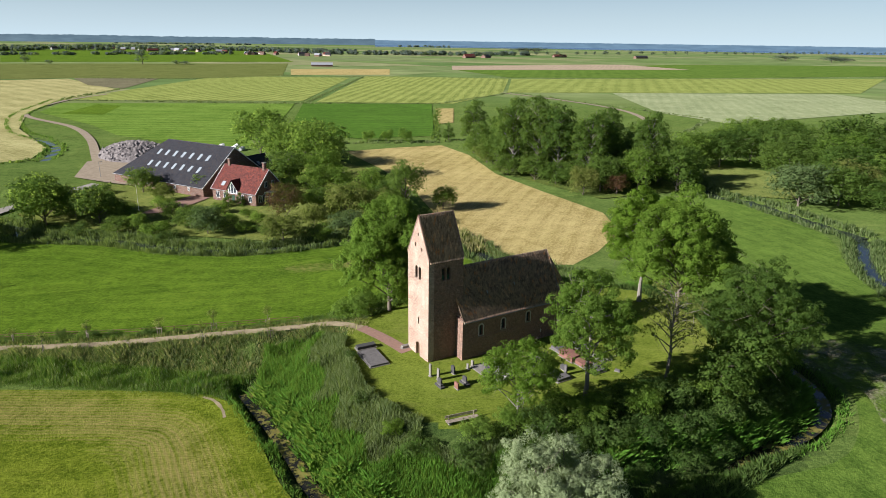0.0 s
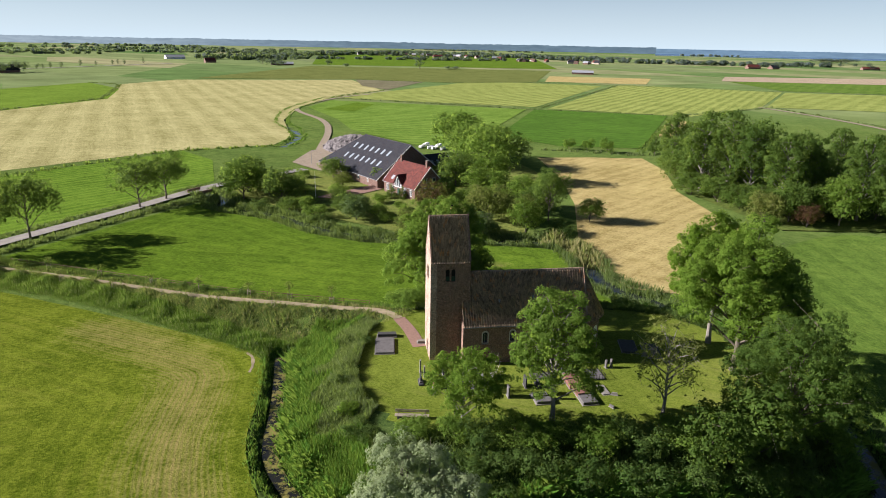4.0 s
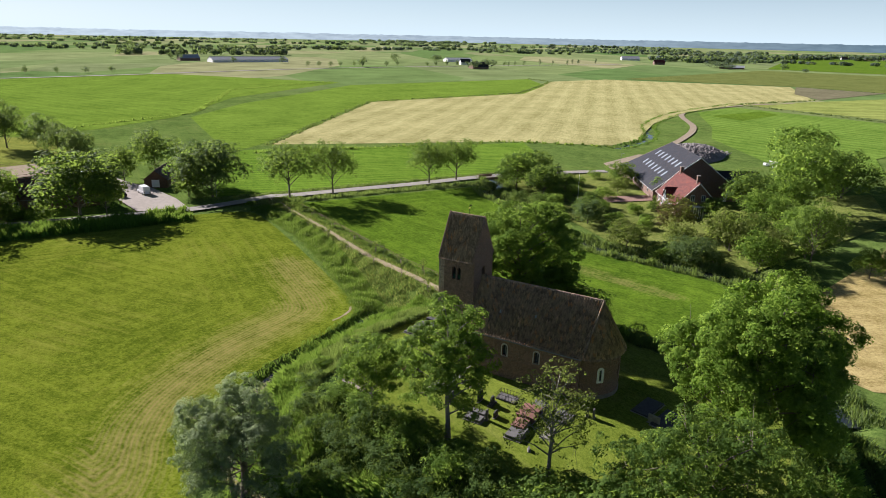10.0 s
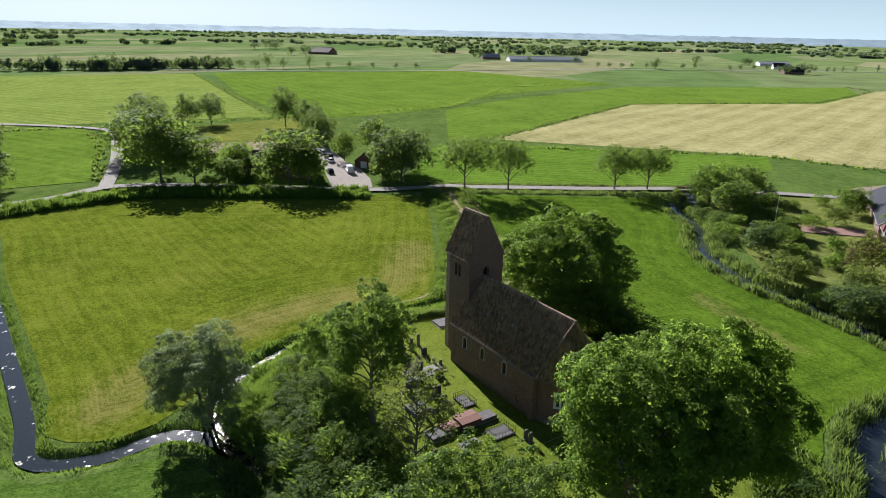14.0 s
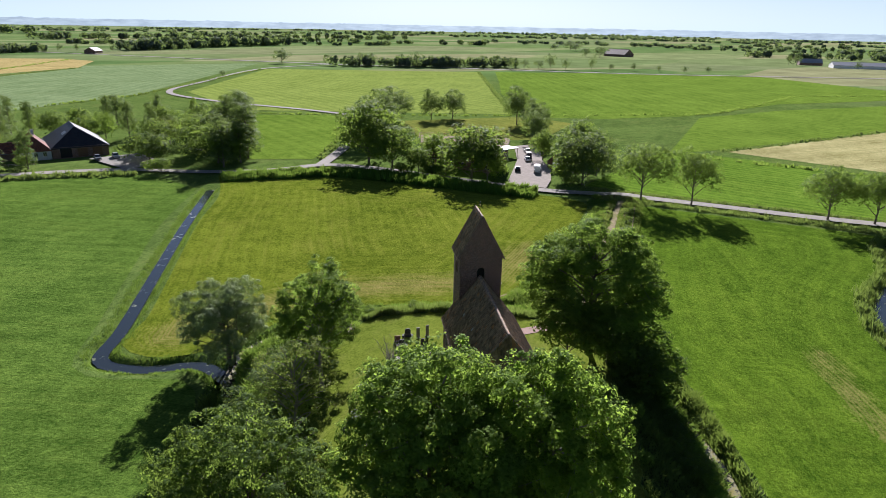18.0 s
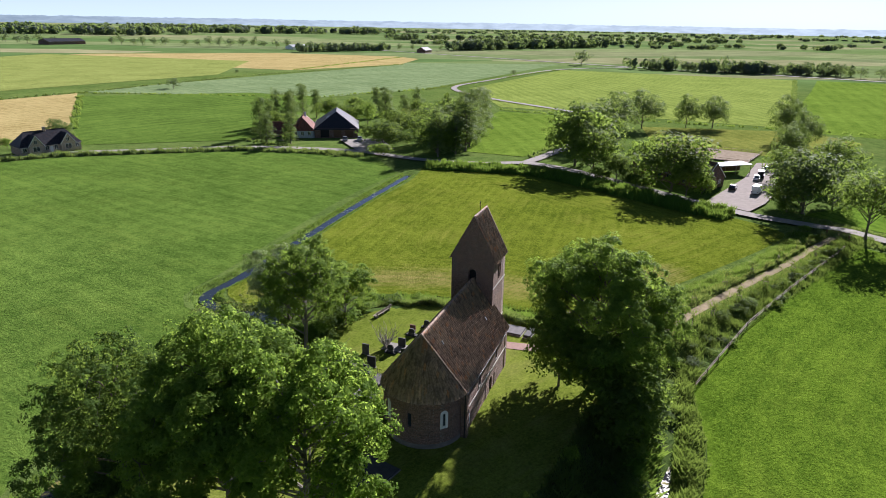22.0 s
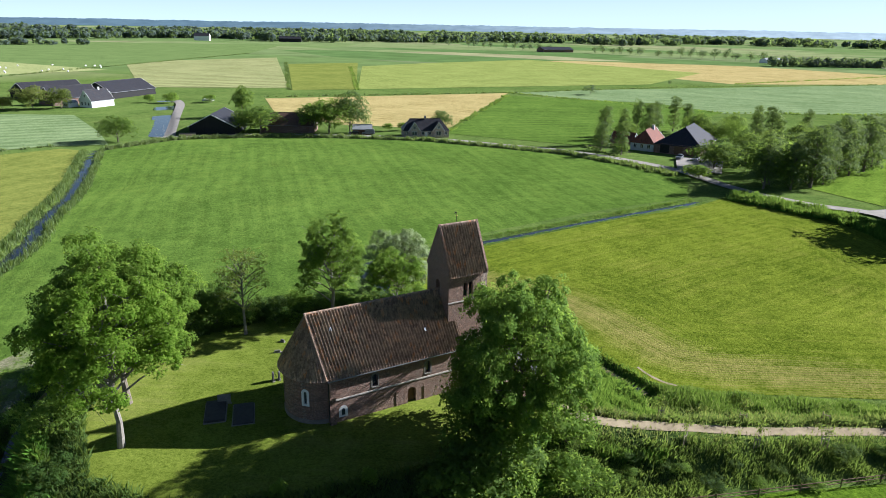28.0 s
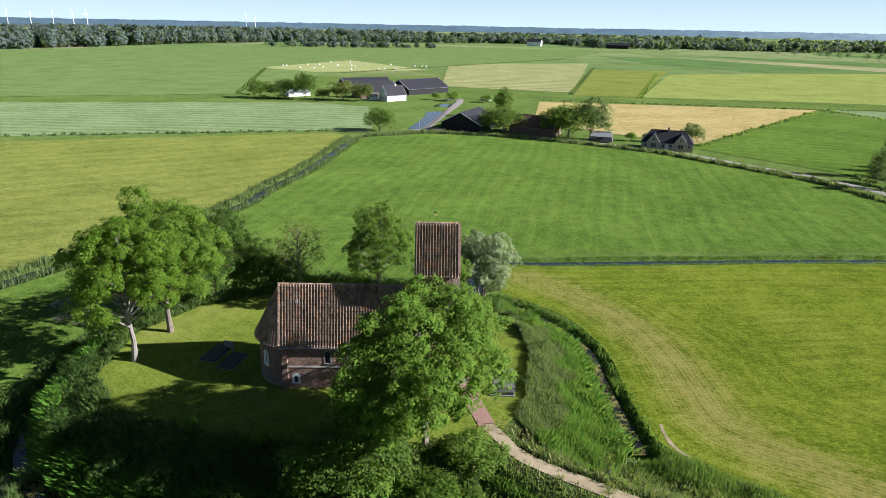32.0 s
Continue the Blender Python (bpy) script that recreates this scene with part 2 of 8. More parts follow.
def part(name, bm, material, parent, label="", smooth=False):
    """Links a bmesh (or a mesh) as one object under a thing or a part."""
    if isinstance(bm, bmesh.types.BMesh):
        me = bpy.data.meshes.new(name)
        bm.normal_update()
        bm.to_mesh(me)
        bm.free()
        me.materials.append(material)
        if smooth:
            me.polygons.foreach_set("use_smooth", [True] * len(me.polygons))
    else:
        me = bm
        if material and not me.materials:
            me.materials.append(material)
    ob = new(name, me)
    ob.parent = parent
    return tagged(ob, label)


def structure(name, me, label, category="ground"):
    return tagged(new(name, me), label, category, kind="structure")


def box(x0, x1, y0, y1, z0, z1, bm=None, bevel=0.0):
    bm = bm or bmesh.new()
    r = bmesh.ops.create_cube(bm, size=1.0)
    for v in r["verts"]:
        v.co = ((x0 + x1) / 2 + v.co.x * (x1 - x0), (y0 + y1) / 2 + v.co.y * (y1 - y0), (z0 + z1) / 2 + v.co.z * (z1 - z0))
    if bevel:
        es = list({e for v in r["verts"] for e in v.link_edges})
        bmesh.ops.bevel(bm, geom=es, offset=bevel, segments=1, affect="EDGES")
    return bm


def prism(points, z0, z1, bm=None):
    """An upright prism over a plan of corners."""
    bm = bm or bmesh.new()
    lo = [bm.verts.new((x, y, z0)) for x, y in points]
    hi = [bm.verts.new((x, y, z1)) for x, y in points]
    n = len(points)
    bm.faces.new(hi)
    bm.faces.new(lo[::-1])
    for i in range(n):
        bm.faces.new((lo[i], lo[(i + 1) % n], hi[(i + 1) % n], hi[i]))
    bmesh.ops.recalc_face_normals(bm, faces=bm.faces)
    return bm


def solid(outline, depth_from, depth_to, axis="x", bm=None):
    """A plate whose outline lies in the (y, z) or (x, z) plane, with a thickness along the axis."""
    bm = bm or bmesh.new()
    put = (lambda d, u, w: (d, u, w)) if axis == "x" else (lambda d, u, w: (u, d, w))
    a = [bm.verts.new(put(depth_from, u, w)) for u, w in outline]
    b = [bm.verts.new(put(depth_to, u, w)) for u, w in outline]
    n = len(outline)
    bm.faces.new(a)
    bm.faces.new(b[::-1])
    for i in range(n):
        bm.faces.new((a[i], b[i], b[(i + 1) % n], a[(i + 1) % n]))
    bmesh.ops.recalc_face_normals(bm, faces=bm.faces)
    return bm


def tube(a, b, r0, r1=None, sides=8, bm=None):
    bm = bm or bmesh.new()
    a, b = Vector(a), Vector(b)
    r1 = r0 if r1 is None else r1
    q = (b - a).to_track_quat("Z", "Y")
    rings = []
    for p, r in ((a, r0), (b, r1)):
        rings.append([bm.verts.new(p + q @ Vector((r * math.cos(2 * math.pi * i / sides), r * math.sin(2 * math.pi * i / sides), 0))) for i in range(sides)])
    for i in range(sides):
        j = (i + 1) % sides
        bm.faces.new((rings[0][i], rings[0][j], rings[1][j], rings[1][i]))
    bm.faces.new(rings[1])
    bm.faces.new(rings[0][::-1])
    return bm


def arch(w, h, n=8):
    """Outline of a round-headed opening, from its foot: width w, full height h."""
    r = w / 2
    return [(-r, 0), (r, 0)] + [(r * math.cos(math.pi * i / n), h - r + r * math.sin(math.pi * i / n)) for i in range(n + 1)]


def dist_to(px, py, line):
    """The distance of many places to a line of corners."""
    best = np.full(np.shape(px), 1e9)
    for (x0, y0), (x1, y1) in zip(line, line[1:]):
        dx, dy = x1 - x0, y1 - y0
        t = np.clip(((px - x0) * dx + (py - y0) * dy) / (dx * dx + dy * dy + 1e-9), 0, 1)
        best = np.minimum(best, np.hypot(px - x0 - t * dx, py - y0 - t * dy))
    return best


def inside(px, py, poly):
    hit = np.zeros(np.shape(px), bool)
    for (x0, y0), (x1, y1) in zip(poly, poly[1:] + poly[:1]):
        cross = (y0 > py) != (y1 > py)
        with np.errstate(divide="ignore", invalid="ignore"):
            hit ^= cross & (px < (x1 - x0) * (py - y0) / (y1 - y0 + 1e-12) + x0)
    return hit


def smooth_line(line, step=2.0):
    """Corners rounded into a flowing line with points about step apart."""
    p = [Vector((*c, 0)) for c in line]
    p = [2 * p[0] - p[1]] + p + [2 * p[-1] - p[-2]]
    out = []
    for a, b, c, d in zip(p, p[1:], p[2:], p[3:]):
        n = max(1, int((c - b).length / step))
        for i in range(n):
            t = i / n
            v = 0.5 * (2 * b + (c - a) * t + (2 * a - 5 * b + 4 * c - d) * t * t + (3 * b - 3 * c + d - a) * t**3)
            out.append((v.x, v.y))
    return out + [tuple(line[-1])]


# ---- materials ----
M_GROUND = field_mat("verge_grass", (0.058, 0.108, 0.018), (0.135, 0.192, 0.042), amount=0.0, dry=0.25)


def patchwork(mat):
    """Far off, the land is a patchwork of long fields: each cell its own crop."""
    nt, b = mat.node_tree, mat.node_tree.nodes["Principled BSDF"]
    pos = place_of(nt)
    v = nt.nodes.new("ShaderNodeTexVoronoi")
    v.inputs["Scale"].default_value = 1.0
    nt.links.new(turned(nt, pos, 27, (1 / 420, 1 / 150, 0)), v.inputs["Vector"])
    sep = nt.nodes.new("ShaderNodeSeparateColor")
    nt.links.new(v.outputs["Color"], sep.inputs[0])
    # crop tones greyed part way: distance haze sits in these colours
    crop = ramp(nt, sep.outputs[0], [(0.0, (0.07, 0.125, 0.04)), (0.3, (0.11, 0.16, 0.055)), (0.5, (0.17, 0.20, 0.09)), (0.7, (0.09, 0.14, 0.05)), (0.85, (0.23, 0.22, 0.12)), (1.0, (0.12, 0.155, 0.07))])
    dist = nt.nodes.new("ShaderNodeVectorMath")
    dist.operation = "LENGTH"
    nt.links.new(pos, dist.inputs[0])
    far = ramp(nt, math_of(nt, "DIVIDE", dist.outputs["Value"], 1000.0), [(0.45, (0, 0, 0)), (0.6, (1, 1, 1))])
    old = b.inputs["Base Color"].links[0].from_socket
    grain = ramp(nt, noise_of(nt, pos, 0.02, 5), [(0.3, (0.7, 0.7, 0.7)), (0.7, (1.25, 1.25, 1.25))])
    nt.links.new(mix(nt, far, old, mix(nt, 1.0, crop, grain, "MULTIPLY")), b.inputs["Base Color"])


patchwork(M_GROUND)
M_BANK = field_mat("rough_bank_grass", (0.03, 0.065, 0.012), (0.09, 0.13, 0.03), straw=(0.22, 0.20, 0.09), amount=0.0, dry=0.45, fine=1.6)
M_YARD = field_mat("churchyard_lawn", (0.090, 0.131, 0.009), (0.186, 0.224, 0.031), amount=0.0, dry=0.5, fine=1.9, depth=0.22)
M_TAR = plain("asphalt", (0.235, 0.22, 0.195), 0.95, vary=0.22, scale=0.6, spec=0.05)
M_SAND = plain("sandy_track", (0.25, 0.21, 0.155), 0.95, vary=0.25, scale=0.7, spec=0.0)
M_TROD = plain("trodden_path_earth", (0.24, 0.20, 0.13), 0.95, vary=0.3, scale=0.8, spec=0.0)
M_EARTH = plain("bare_dry_earth", (0.40, 0.31, 0.18), 0.95, vary=0.35, scale=0.9)
M_RED_PAVE = plain("red_brick_paving", (0.22, 0.135, 0.105), 0.85, vary=0.25, scale=2.5)
M_PINK_PAVE = plain("pale_pink_clinker_paving", (0.29, 0.262, 0.235), 0.95, vary=0.2, scale=1.0, spec=0.0)
M_BARK = plain("bark", (0.13, 0.11, 0.085), 0.95, vary=0.35, scale=3.0)
M_GREYBARK = plain("grey_bark", (0.18, 0.165, 0.14), 0.95, vary=0.3, scale=3.0)
M_STONE = plain("grey_blue_stone", (0.105, 0.10, 0.098), 0.85, vary=0.3, scale=2.5)
M_PALESTONE = plain("weathered_pale_stone", (0.18, 0.17, 0.15), 0.85, vary=0.3, scale=2.5)
M_DARKSTONE = plain("dark_polished_stone", (0.05, 0.05, 0.05), 0.8, vary=0.3, scale=2.5)
M_REDSTONE = plain("red_painted_brick_tomb", (0.17, 0.085, 0.065), 0.8, vary=0.3, scale=2.5)
M_WHITE = plain("white_paint", (0.70, 0.70, 0.68), 0.6, vary=0.05)
M_GREEN_PAINT = plain("dark_green_paint", (0.025, 0.06, 0.04), 0.5, vary=0.15)
# near-black: stands in for shade inside openings, and serves tyres too
M_DARK = plain("dark_interior", (0.02, 0.02, 0.02), 0.9)
M_IRON = plain("black_iron", (0.03, 0.03, 0.03), 0.5, 0.6)
M_LEAD = plain("lead_grey", (0.22, 0.23, 0.24), 0.55, 0.3)
M_WOOD = plain("weathered_grey_timber", (0.26, 0.22, 0.17), 0.9, vary=0.3, scale=3)
M_BROWNWOOD = plain("brown_stained_timber", (0.12, 0.07, 0.04), 0.7, vary=0.3, scale=3)
M_PLASTER = plain("grey_cement_plaster", (0.33, 0.31, 0.29), 0.9, vary=0.2, scale=1.2)


def brick_mat(name, base, dark, mortar, patch, bw=0.28, bh=0.085, size=0.6):
    mat = bpy.data.materials.new(name)
    nt, b, _, link = link_nodes(mat)
    co = nt.nodes.new("ShaderNodeTexCoord").outputs["Object"]
    sep = nt.nodes.new("ShaderNodeSeparateXYZ")
    link(co, sep.inputs[0])
    comb = nt.nodes.new("ShaderNodeCombineXYZ")
    link(math_of(nt, "ADD", sep.outputs["X"], sep.outputs["Y"]), comb.inputs["X"])
    link(sep.outputs["Z"], comb.inputs["Y"])
    t = nt.nodes.new("ShaderNodeTexBrick")
    t.inputs["Scale"].default_value = 1.0
    t.inputs["Brick Width"].default_value, t.inputs["Row Height"].default_value = bw, bh
    t.inputs["Mortar Size"].default_value, t.inputs["Mortar Smooth"].default_value = 0.012, 0.3
    t.inputs["Color1"].default_value, t.inputs["Color2"].default_value, t.inputs["Mortar"].default_value = (*base, 1), (*dark, 1), (*mortar, 1)
    link(comb.outputs[0], t.inputs["Vector"])
    n1 = noise_of(nt, co, size, 6, 0.7)
    n2 = noise_of(nt, co, 3.2, 4, 0.7)
    n3 = noise_of(nt, co, 9.0, 2, 0.6)
    c = mix(nt, ramp(nt, n1, [(0.42, (0, 0, 0)), (0.66, (0.75, 0.75, 0.75))]), t.outputs["Color"], patch)
    c = mix(nt, math_of(nt, "MULTIPLY", n2, 1.0), c, ramp(nt, n2, [(0.3, (0.55, 0.55, 0.55)), (0.7, (1.5, 1.45, 1.4))]), "MULTIPLY")
    c = mix(nt, 0.8, c, ramp(nt, n3, [(0.36, (0.46, 0.45, 0.44)), (0.64, (1.5, 1.48, 1.45))]), "MULTIPLY")
    link(c, b.inputs["Base Color"])
    b.inputs["Roughness"].default_value = 0.9
    bump(nt, b, math_of(nt, "ADD", t.outputs["Fac"], math_of(nt, "MULTIPLY", n3, 2.0)), 0.6, 0.04)
    return mat


M_BRICK = brick_mat("old_monastery_brick", (0.235, 0.122, 0.085), (0.105, 0.062, 0.048), (0.25, 0.21, 0.17), (0.215, 0.135, 0.098))
# paler brick with broad pale blotches, for the tower's west face
M_BRICK_WEST = brick_mat("pale_west_brick", (0.33, 0.205, 0.15), (0.20, 0.125, 0.095), (0.40, 0.35, 0.29), (0.43, 0.36, 0.29), size=0.35)
M_FOOT = plain("damp_grey_render", (0.21, 0.18, 0.155), 0.95, vary=0.35, scale=1.6)
M_LIMED = plain("limewashed_stone", (0.42, 0.39, 0.34), 0.9, vary=0.2, scale=3.0)
M_BRICK_FARM = brick_mat("farmhouse_brick", (0.155, 0.07, 0.05), (0.11, 0.05, 0.036), (0.20, 0.175, 0.15), (0.15, 0.085, 0.06), 0.21, 0.065)
M_BRICK_PALE = brick_mat("pale_brick", (0.42, 0.33, 0.25), (0.35, 0.27, 0.20), (0.45, 0.42, 0.38), (0.42, 0.35, 0.28), 0.21, 0.065)


def tile_mat(name, low, high, moss, rough=0.75):
    mat = bpy.data.materials.new(name)
    nt, b, _, link = link_nodes(mat)
    co = nt.nodes.new("ShaderNodeTexCoord").outputs["Object"]
    g = nt.nodes.new("ShaderNodeNewGeometry")
    n1 = noise_of(nt, co, 0.7, 5, 0.7)
    n2 = noise_of(nt, co, 4.5, 3, 0.7)
    f = math_of(nt, "ADD", math_of(nt, "MULTIPLY", n1, 0.4), math_of(nt, "MULTIPLY", n2, 0.6))
    c = ramp(nt, f, [(0.35, low), (0.65, high)])
    c = mix(nt, ramp(nt, n1, [(0.5, (0, 0, 0)), (0.75, (0.6, 0.6, 0.6))]), c, moss)
    cell = nt.nodes.new("ShaderNodeVectorMath")
    cell.operation = "SNAP"
    cell.inputs[1].default_value = (0.331, 0.242, 40.0)
    link(co, cell.inputs[0])
    white = nt.nodes.new("ShaderNodeTexWhiteNoise")
    link(cell.outputs[0], white.inputs["Vector"])
    c = mix(nt, 1.0, c, ramp(nt, white.outputs["Value"], [(0.0, (0.62, 0.60, 0.60)), (0.5, (1.0, 0.98, 0.95)), (0.86, (1.22, 1.16, 1.08)), (0.93, (1.45, 0.95, 0.62)), (1.0, (1.6, 1.5, 1.4))]), "MULTIPLY")
    link(c, b.inputs["Base Color"])
    b.inputs["Roughness"].default_value = rough
    b.inputs["Specular IOR Level"].default_value = 0.10
    bump(nt, b, n2, 0.3, 0.02)
    return mat


M_PANTILE = tile_mat("old_red_pantiles", (0.145, 0.108, 0.086), (0.40, 0.30, 0.225), (0.22, 0.18, 0.135))
M_DARKTILE = tile_mat("dark_glazed_tiles", (0.022, 0.024, 0.03), (0.038, 0.04, 0.047), (0.03, 0.031, 0.035), 0.45)
M_REDTILE = tile_mat("red_brown_tiles", (0.075, 0.024, 0.02), (0.115, 0.036, 0.03), (0.09, 0.034, 0.028), 0.6)
M_DULLRED = tile_mat("dull_red_tiles", (0.115, 0.052, 0.040), (0.17, 0.078, 0.06), (0.13, 0.07, 0.055), 0.8)
M_GREYPLASTER = plain("pale_blue_grey_plaster", (0.40, 0.43, 0.45), 0.8, vary=0.08)
M_BROWNTILE = tile_mat("brown_tiles", (0.075, 0.05, 0.042), (0.12, 0.08, 0.066), (0.085, 0.065, 0.055), 0.7)
M_METALROOF = plain("grey_corrugated_roof", (0.30, 0.31, 0.33), 0.5, 0.2, vary=0.1, scale=0.4)


def glass_mat(name, tint=(0.03, 0.04, 0.05), rough=0.05):
    mat = bpy.data.materials.new(name)
    nt, b, _, link = link_nodes(mat)
    b.inputs["Base Color"].default_value = (*tint, 1)
    b.inputs["Roughness"].default_value = rough
    b.inputs["Specular IOR Level"].default_value = 0.8
    return mat


M_GLASS = glass_mat("window_glass")
M_SKYLIGHT = plain("translucent_skylight_sheet", (0.26, 0.30, 0.33), 0.35, vary=0.1)


def water_mat(name, clear, weed, a, b_at):
    mat = bpy.data.materials.new(name)
    nt, b, _, link = link_nodes(mat)
    pos = place_of(nt)
    float_weed = noise_of(nt, pos, 0.6, 5, 0.75)
    link(ramp(nt, float_weed, [(a, clear), (b_at, weed)]), b.inputs["Base Color"])
    link(ramp(nt, float_weed, [(a, (0.06, 0.06, 0.06)), (b_at + 0.02, (1, 1, 1))]), b.inputs["Roughness"])
    b.inputs["Specular IOR Level"].default_value = 0.5
    bump(nt, b, noise_of(nt, pos, 2.2, 3), 0.02, 0.05)
    return mat


M_WATER = water_mat("ditch_water", (0.016, 0.022, 0.024), (0.05, 0.07, 0.015), 0.60, 0.68)
M_MOAT = water_mat("weedy_moat_water", (0.014, 0.014, 0.010), (0.14, 0.125, 0.02), 0.48, 0.58)
L_BROAD = leaf_mat("broad_green_leaves", (0.045, 0.092, 0.012), (0.150, 0.232, 0.044), 0.6, 0.56)
L_BRIGHT = leaf_mat("bright_green_leaves", (0.048, 0.100, 0.010), (0.165, 0.255, 0.040), 0.6, 0.52)
L_FRESH = leaf_mat("fresh_yellow_green_leaves", (0.075, 0.145, 0.013), (0.220, 0.325, 0.052), 0.6, 0.62)
L_THICKET = leaf_mat("thicket_leaves", (0.018, 0.044, 0.010), (0.066, 0.108, 0.026), 0.6, 0.32)
L_CHESTNUT = leaf_mat("chestnut_leaves", (0.036, 0.084, 0.009), (0.135, 0.222, 0.034), 0.6, 0.48)
L_DARK = leaf_mat("dark_green_leaves", (0.028, 0.060, 0.013), (0.092, 0.145, 0.030), 0.6, 0.48)
L_WILLOW = leaf_mat("silver_willow_leaves", (0.105, 0.145, 0.072), (0.26, 0.31, 0.165), 0.6, 0.3)
L_GREYWILLOW = leaf_mat("grey_willow_leaves", (0.036, 0.068, 0.024), (0.105, 0.145, 0.058), 0.6, 0.35)
L_NETTLE = leaf_mat("nettle_leaves", (0.030, 0.065, 0.016), (0.085, 0.125, 0.035), 0.7, 0.3)
L_COPPER = leaf_mat("copper_red_leaves", (0.028, 0.012, 0.012), (0.085, 0.032, 0.026))
L_OLIVE = leaf_mat("olive_leaves", (0.060, 0.080, 0.018), (0.150, 0.160, 0.045))
L_REED = leaf_mat("reed_blades", (0.042, 0.074, 0.022), (0.175, 0.21, 0.095), 0.5, 0.3)
L_REED_FRESH = leaf_mat("fresh_reed_blades", (0.022, 0.076, 0.009), (0.098, 0.205, 0.028), 0.5, 0.3)
# bluish grey far foliage: the haze of distance is put into these leaf colours
L_FAR = leaf_mat("far_leaves_hazed", (0.052, 0.072, 0.072), (0.088, 0.112, 0.104), 0.7, 0.36)
L_HAZY = leaf_mat("pale_far_leaves_hazed", (0.085, 0.108, 0.115), (0.115, 0.140, 0.142), 0.7, 0.40)
L_DRYGRASS = leaf_mat("seeding_grass", (0.12, 0.12, 0.045), (0.30, 0.27, 0.13), 0.7, 0.3)

# ---- the lie of the land ----
YARD = [(-13, 86), (-12.5, 79), (-8.5, 69), (-4, 63), (4, 60.5), (14, 62.5), (24, 66), (33, 73), (38, 82), (38, 92), (32, 101.5), (24, 104.5), (12, 102), (2, 98), (-6, 95)]
RING = smooth_line([(-25.5, 75), (-20.5, 68), (-16.5, 62), (-11.5, 54.5), (-3, 49), (6, 46.5), (14, 50), (20, 56), (34, 62.5), (45, 68.5), (50, 76), (49, 87), (44, 98), (36, 108.5), (24, 114), (8, 111.5), (-4, 105), (-13, 99.5)], 1.5)
LONG_DITCH = smooth_line([(-64, -27), (-36, -8), (-11, 10), (9, 24.5), (17.5, 30), (17, 37), (12.5, 43.5), (14, 50)], 1.5)
EAST_DITCH = smooth_line([(134, -74), (108, -19), (98, 9), (88, 36), (84, 84), (86, 120), (100, 150)], 2)
NORTH_DITCH = smooth_line([(-113, 152), (-99, 148), (-96, 141), (-75, 139.5), (-57, 134), (-40, 134.5), (-23, 142), (-3, 148), (5, 140), (12, 127), (22, 121), (30, 116)], 1.5)
REED_DITCH = smooth_line([(-26, 76), (-45, 78), (-70, 79), (-93, 76.5), (-103, 74)], 1.5)
POND = smooth_line([(92, 250), (85, 223), (81, 206), (82, 194), (89, 187), (93, 174), (100, 150)], 2)
CREEK = smooth_line([(-146, 236), (-158, 265), (-180, 290), (-202, 311), (-240, 372), (-272, 466)], 3)
CANAL = smooth_line([(127, -108), (140, -140), (167, -199), (180, -230)], 3)
FOOTPATH = smooth_line([(-112, 79.3), (-104, 79.5), (-90, 80.7), (-75, 82.4), (-50, 84.3), (-35, 86.4), (-25, 87.3), (-20, 87.8), (-15.5, 87.6), (-11.5, 85.6)], 1.5)
BRICKPATH = smooth_line([(-11.5, 85.6), (-8, 82.3), (-4.5, 78.2)], 1.0)
RAMP_X, RAMP_Z = [-112, -104, -75, -50, -35, -25, -20, -15], [0.4, 0.7, 1.1, 1.6, 2.3, 3.0, 3.4, 4.0]  # the footpath climbs on a bank


def land_height(px, py):
    px, py = np.asarray(px, float), np.asarray(py, float)
    d = np.where(inside(px, py, YARD), 0.0, dist_to(px, py, YARD + YARD[:1]))
    s = np.clip(1 - d / 11.5, 0, 1)
    h = 4.3 * s * s * (3 - 2 * s)
    bank = dist_to(px, py, FOOTPATH)
    h = np.maximum(h, np.interp(px, RAMP_X, RAMP_Z) * np.exp(-((bank / 4.2) ** 3)))
    for line, w, deep in ((RING, 1.7, 1.2), (LONG_DITCH, 1.55, 1.1), (EAST_DITCH, 1.9, 1.1), (NORTH_DITCH, 2.4, 1.0), (REED_DITCH, 1.5, 0.25), (POND, 3.0, 1.0), (CREEK, 2.4, 1.0), (CANAL, 4.5, 1.0)):
        q = dist_to(px, py, line)
        h = h - deep * np.exp(-((q / w) ** 4))
    return h


def spread(*runs):
    out = []
    for a, b, n in runs:
        out += list(np.linspace(a, b, n, endpoint=False))
    return np.array(out + [runs[-1][1]])


gx = spread((-4800, -1000, 8), (-1000, -300, 12), (-300, -130, 40), (-130, -34, 44), (-34, 62, 88), (62, 150, 34), (150, 400, 16), (400, 4800, 12))
gy = spread((-4800, -1000, 8), (-1000, -260, 12), (-260, -60, 44), (-60, 20, 44), (20, 125, 96), (125, 160, 24), (160, 330, 44), (330, 480, 24), (480, 4800, 14))
GX, GY = np.meshgrid(gx, gy)
GZ = land_height(GX, GY)
gv = np.stack([GX.ravel(), GY.ravel(), GZ.ravel()], 1)
ny, nx = GX.shape
ii = (np.arange(ny - 1)[:, None] * nx + np.arange(nx - 1)[None]).ravel()
gf = np.stack([ii, ii + 1, ii + nx + 1, ii + nx], 1)
ground_mesh = mesh_of("ground", gv, gf, [M_GROUND, M_YARD, M_BANK], True)
mx, my = (gx[:-1] + gx[1:]) / 2, (gy[:-1] + gy[1:]) / 2
CX, CY = np.meshgrid(mx, my)
dy = np.where(inside(CX, CY, YARD), 0.0, dist_to(CX, CY, YARD + YARD[:1]))
kind_of = np.where(dy < 0.6, 1, np.where(dy < 14, 2, 0))
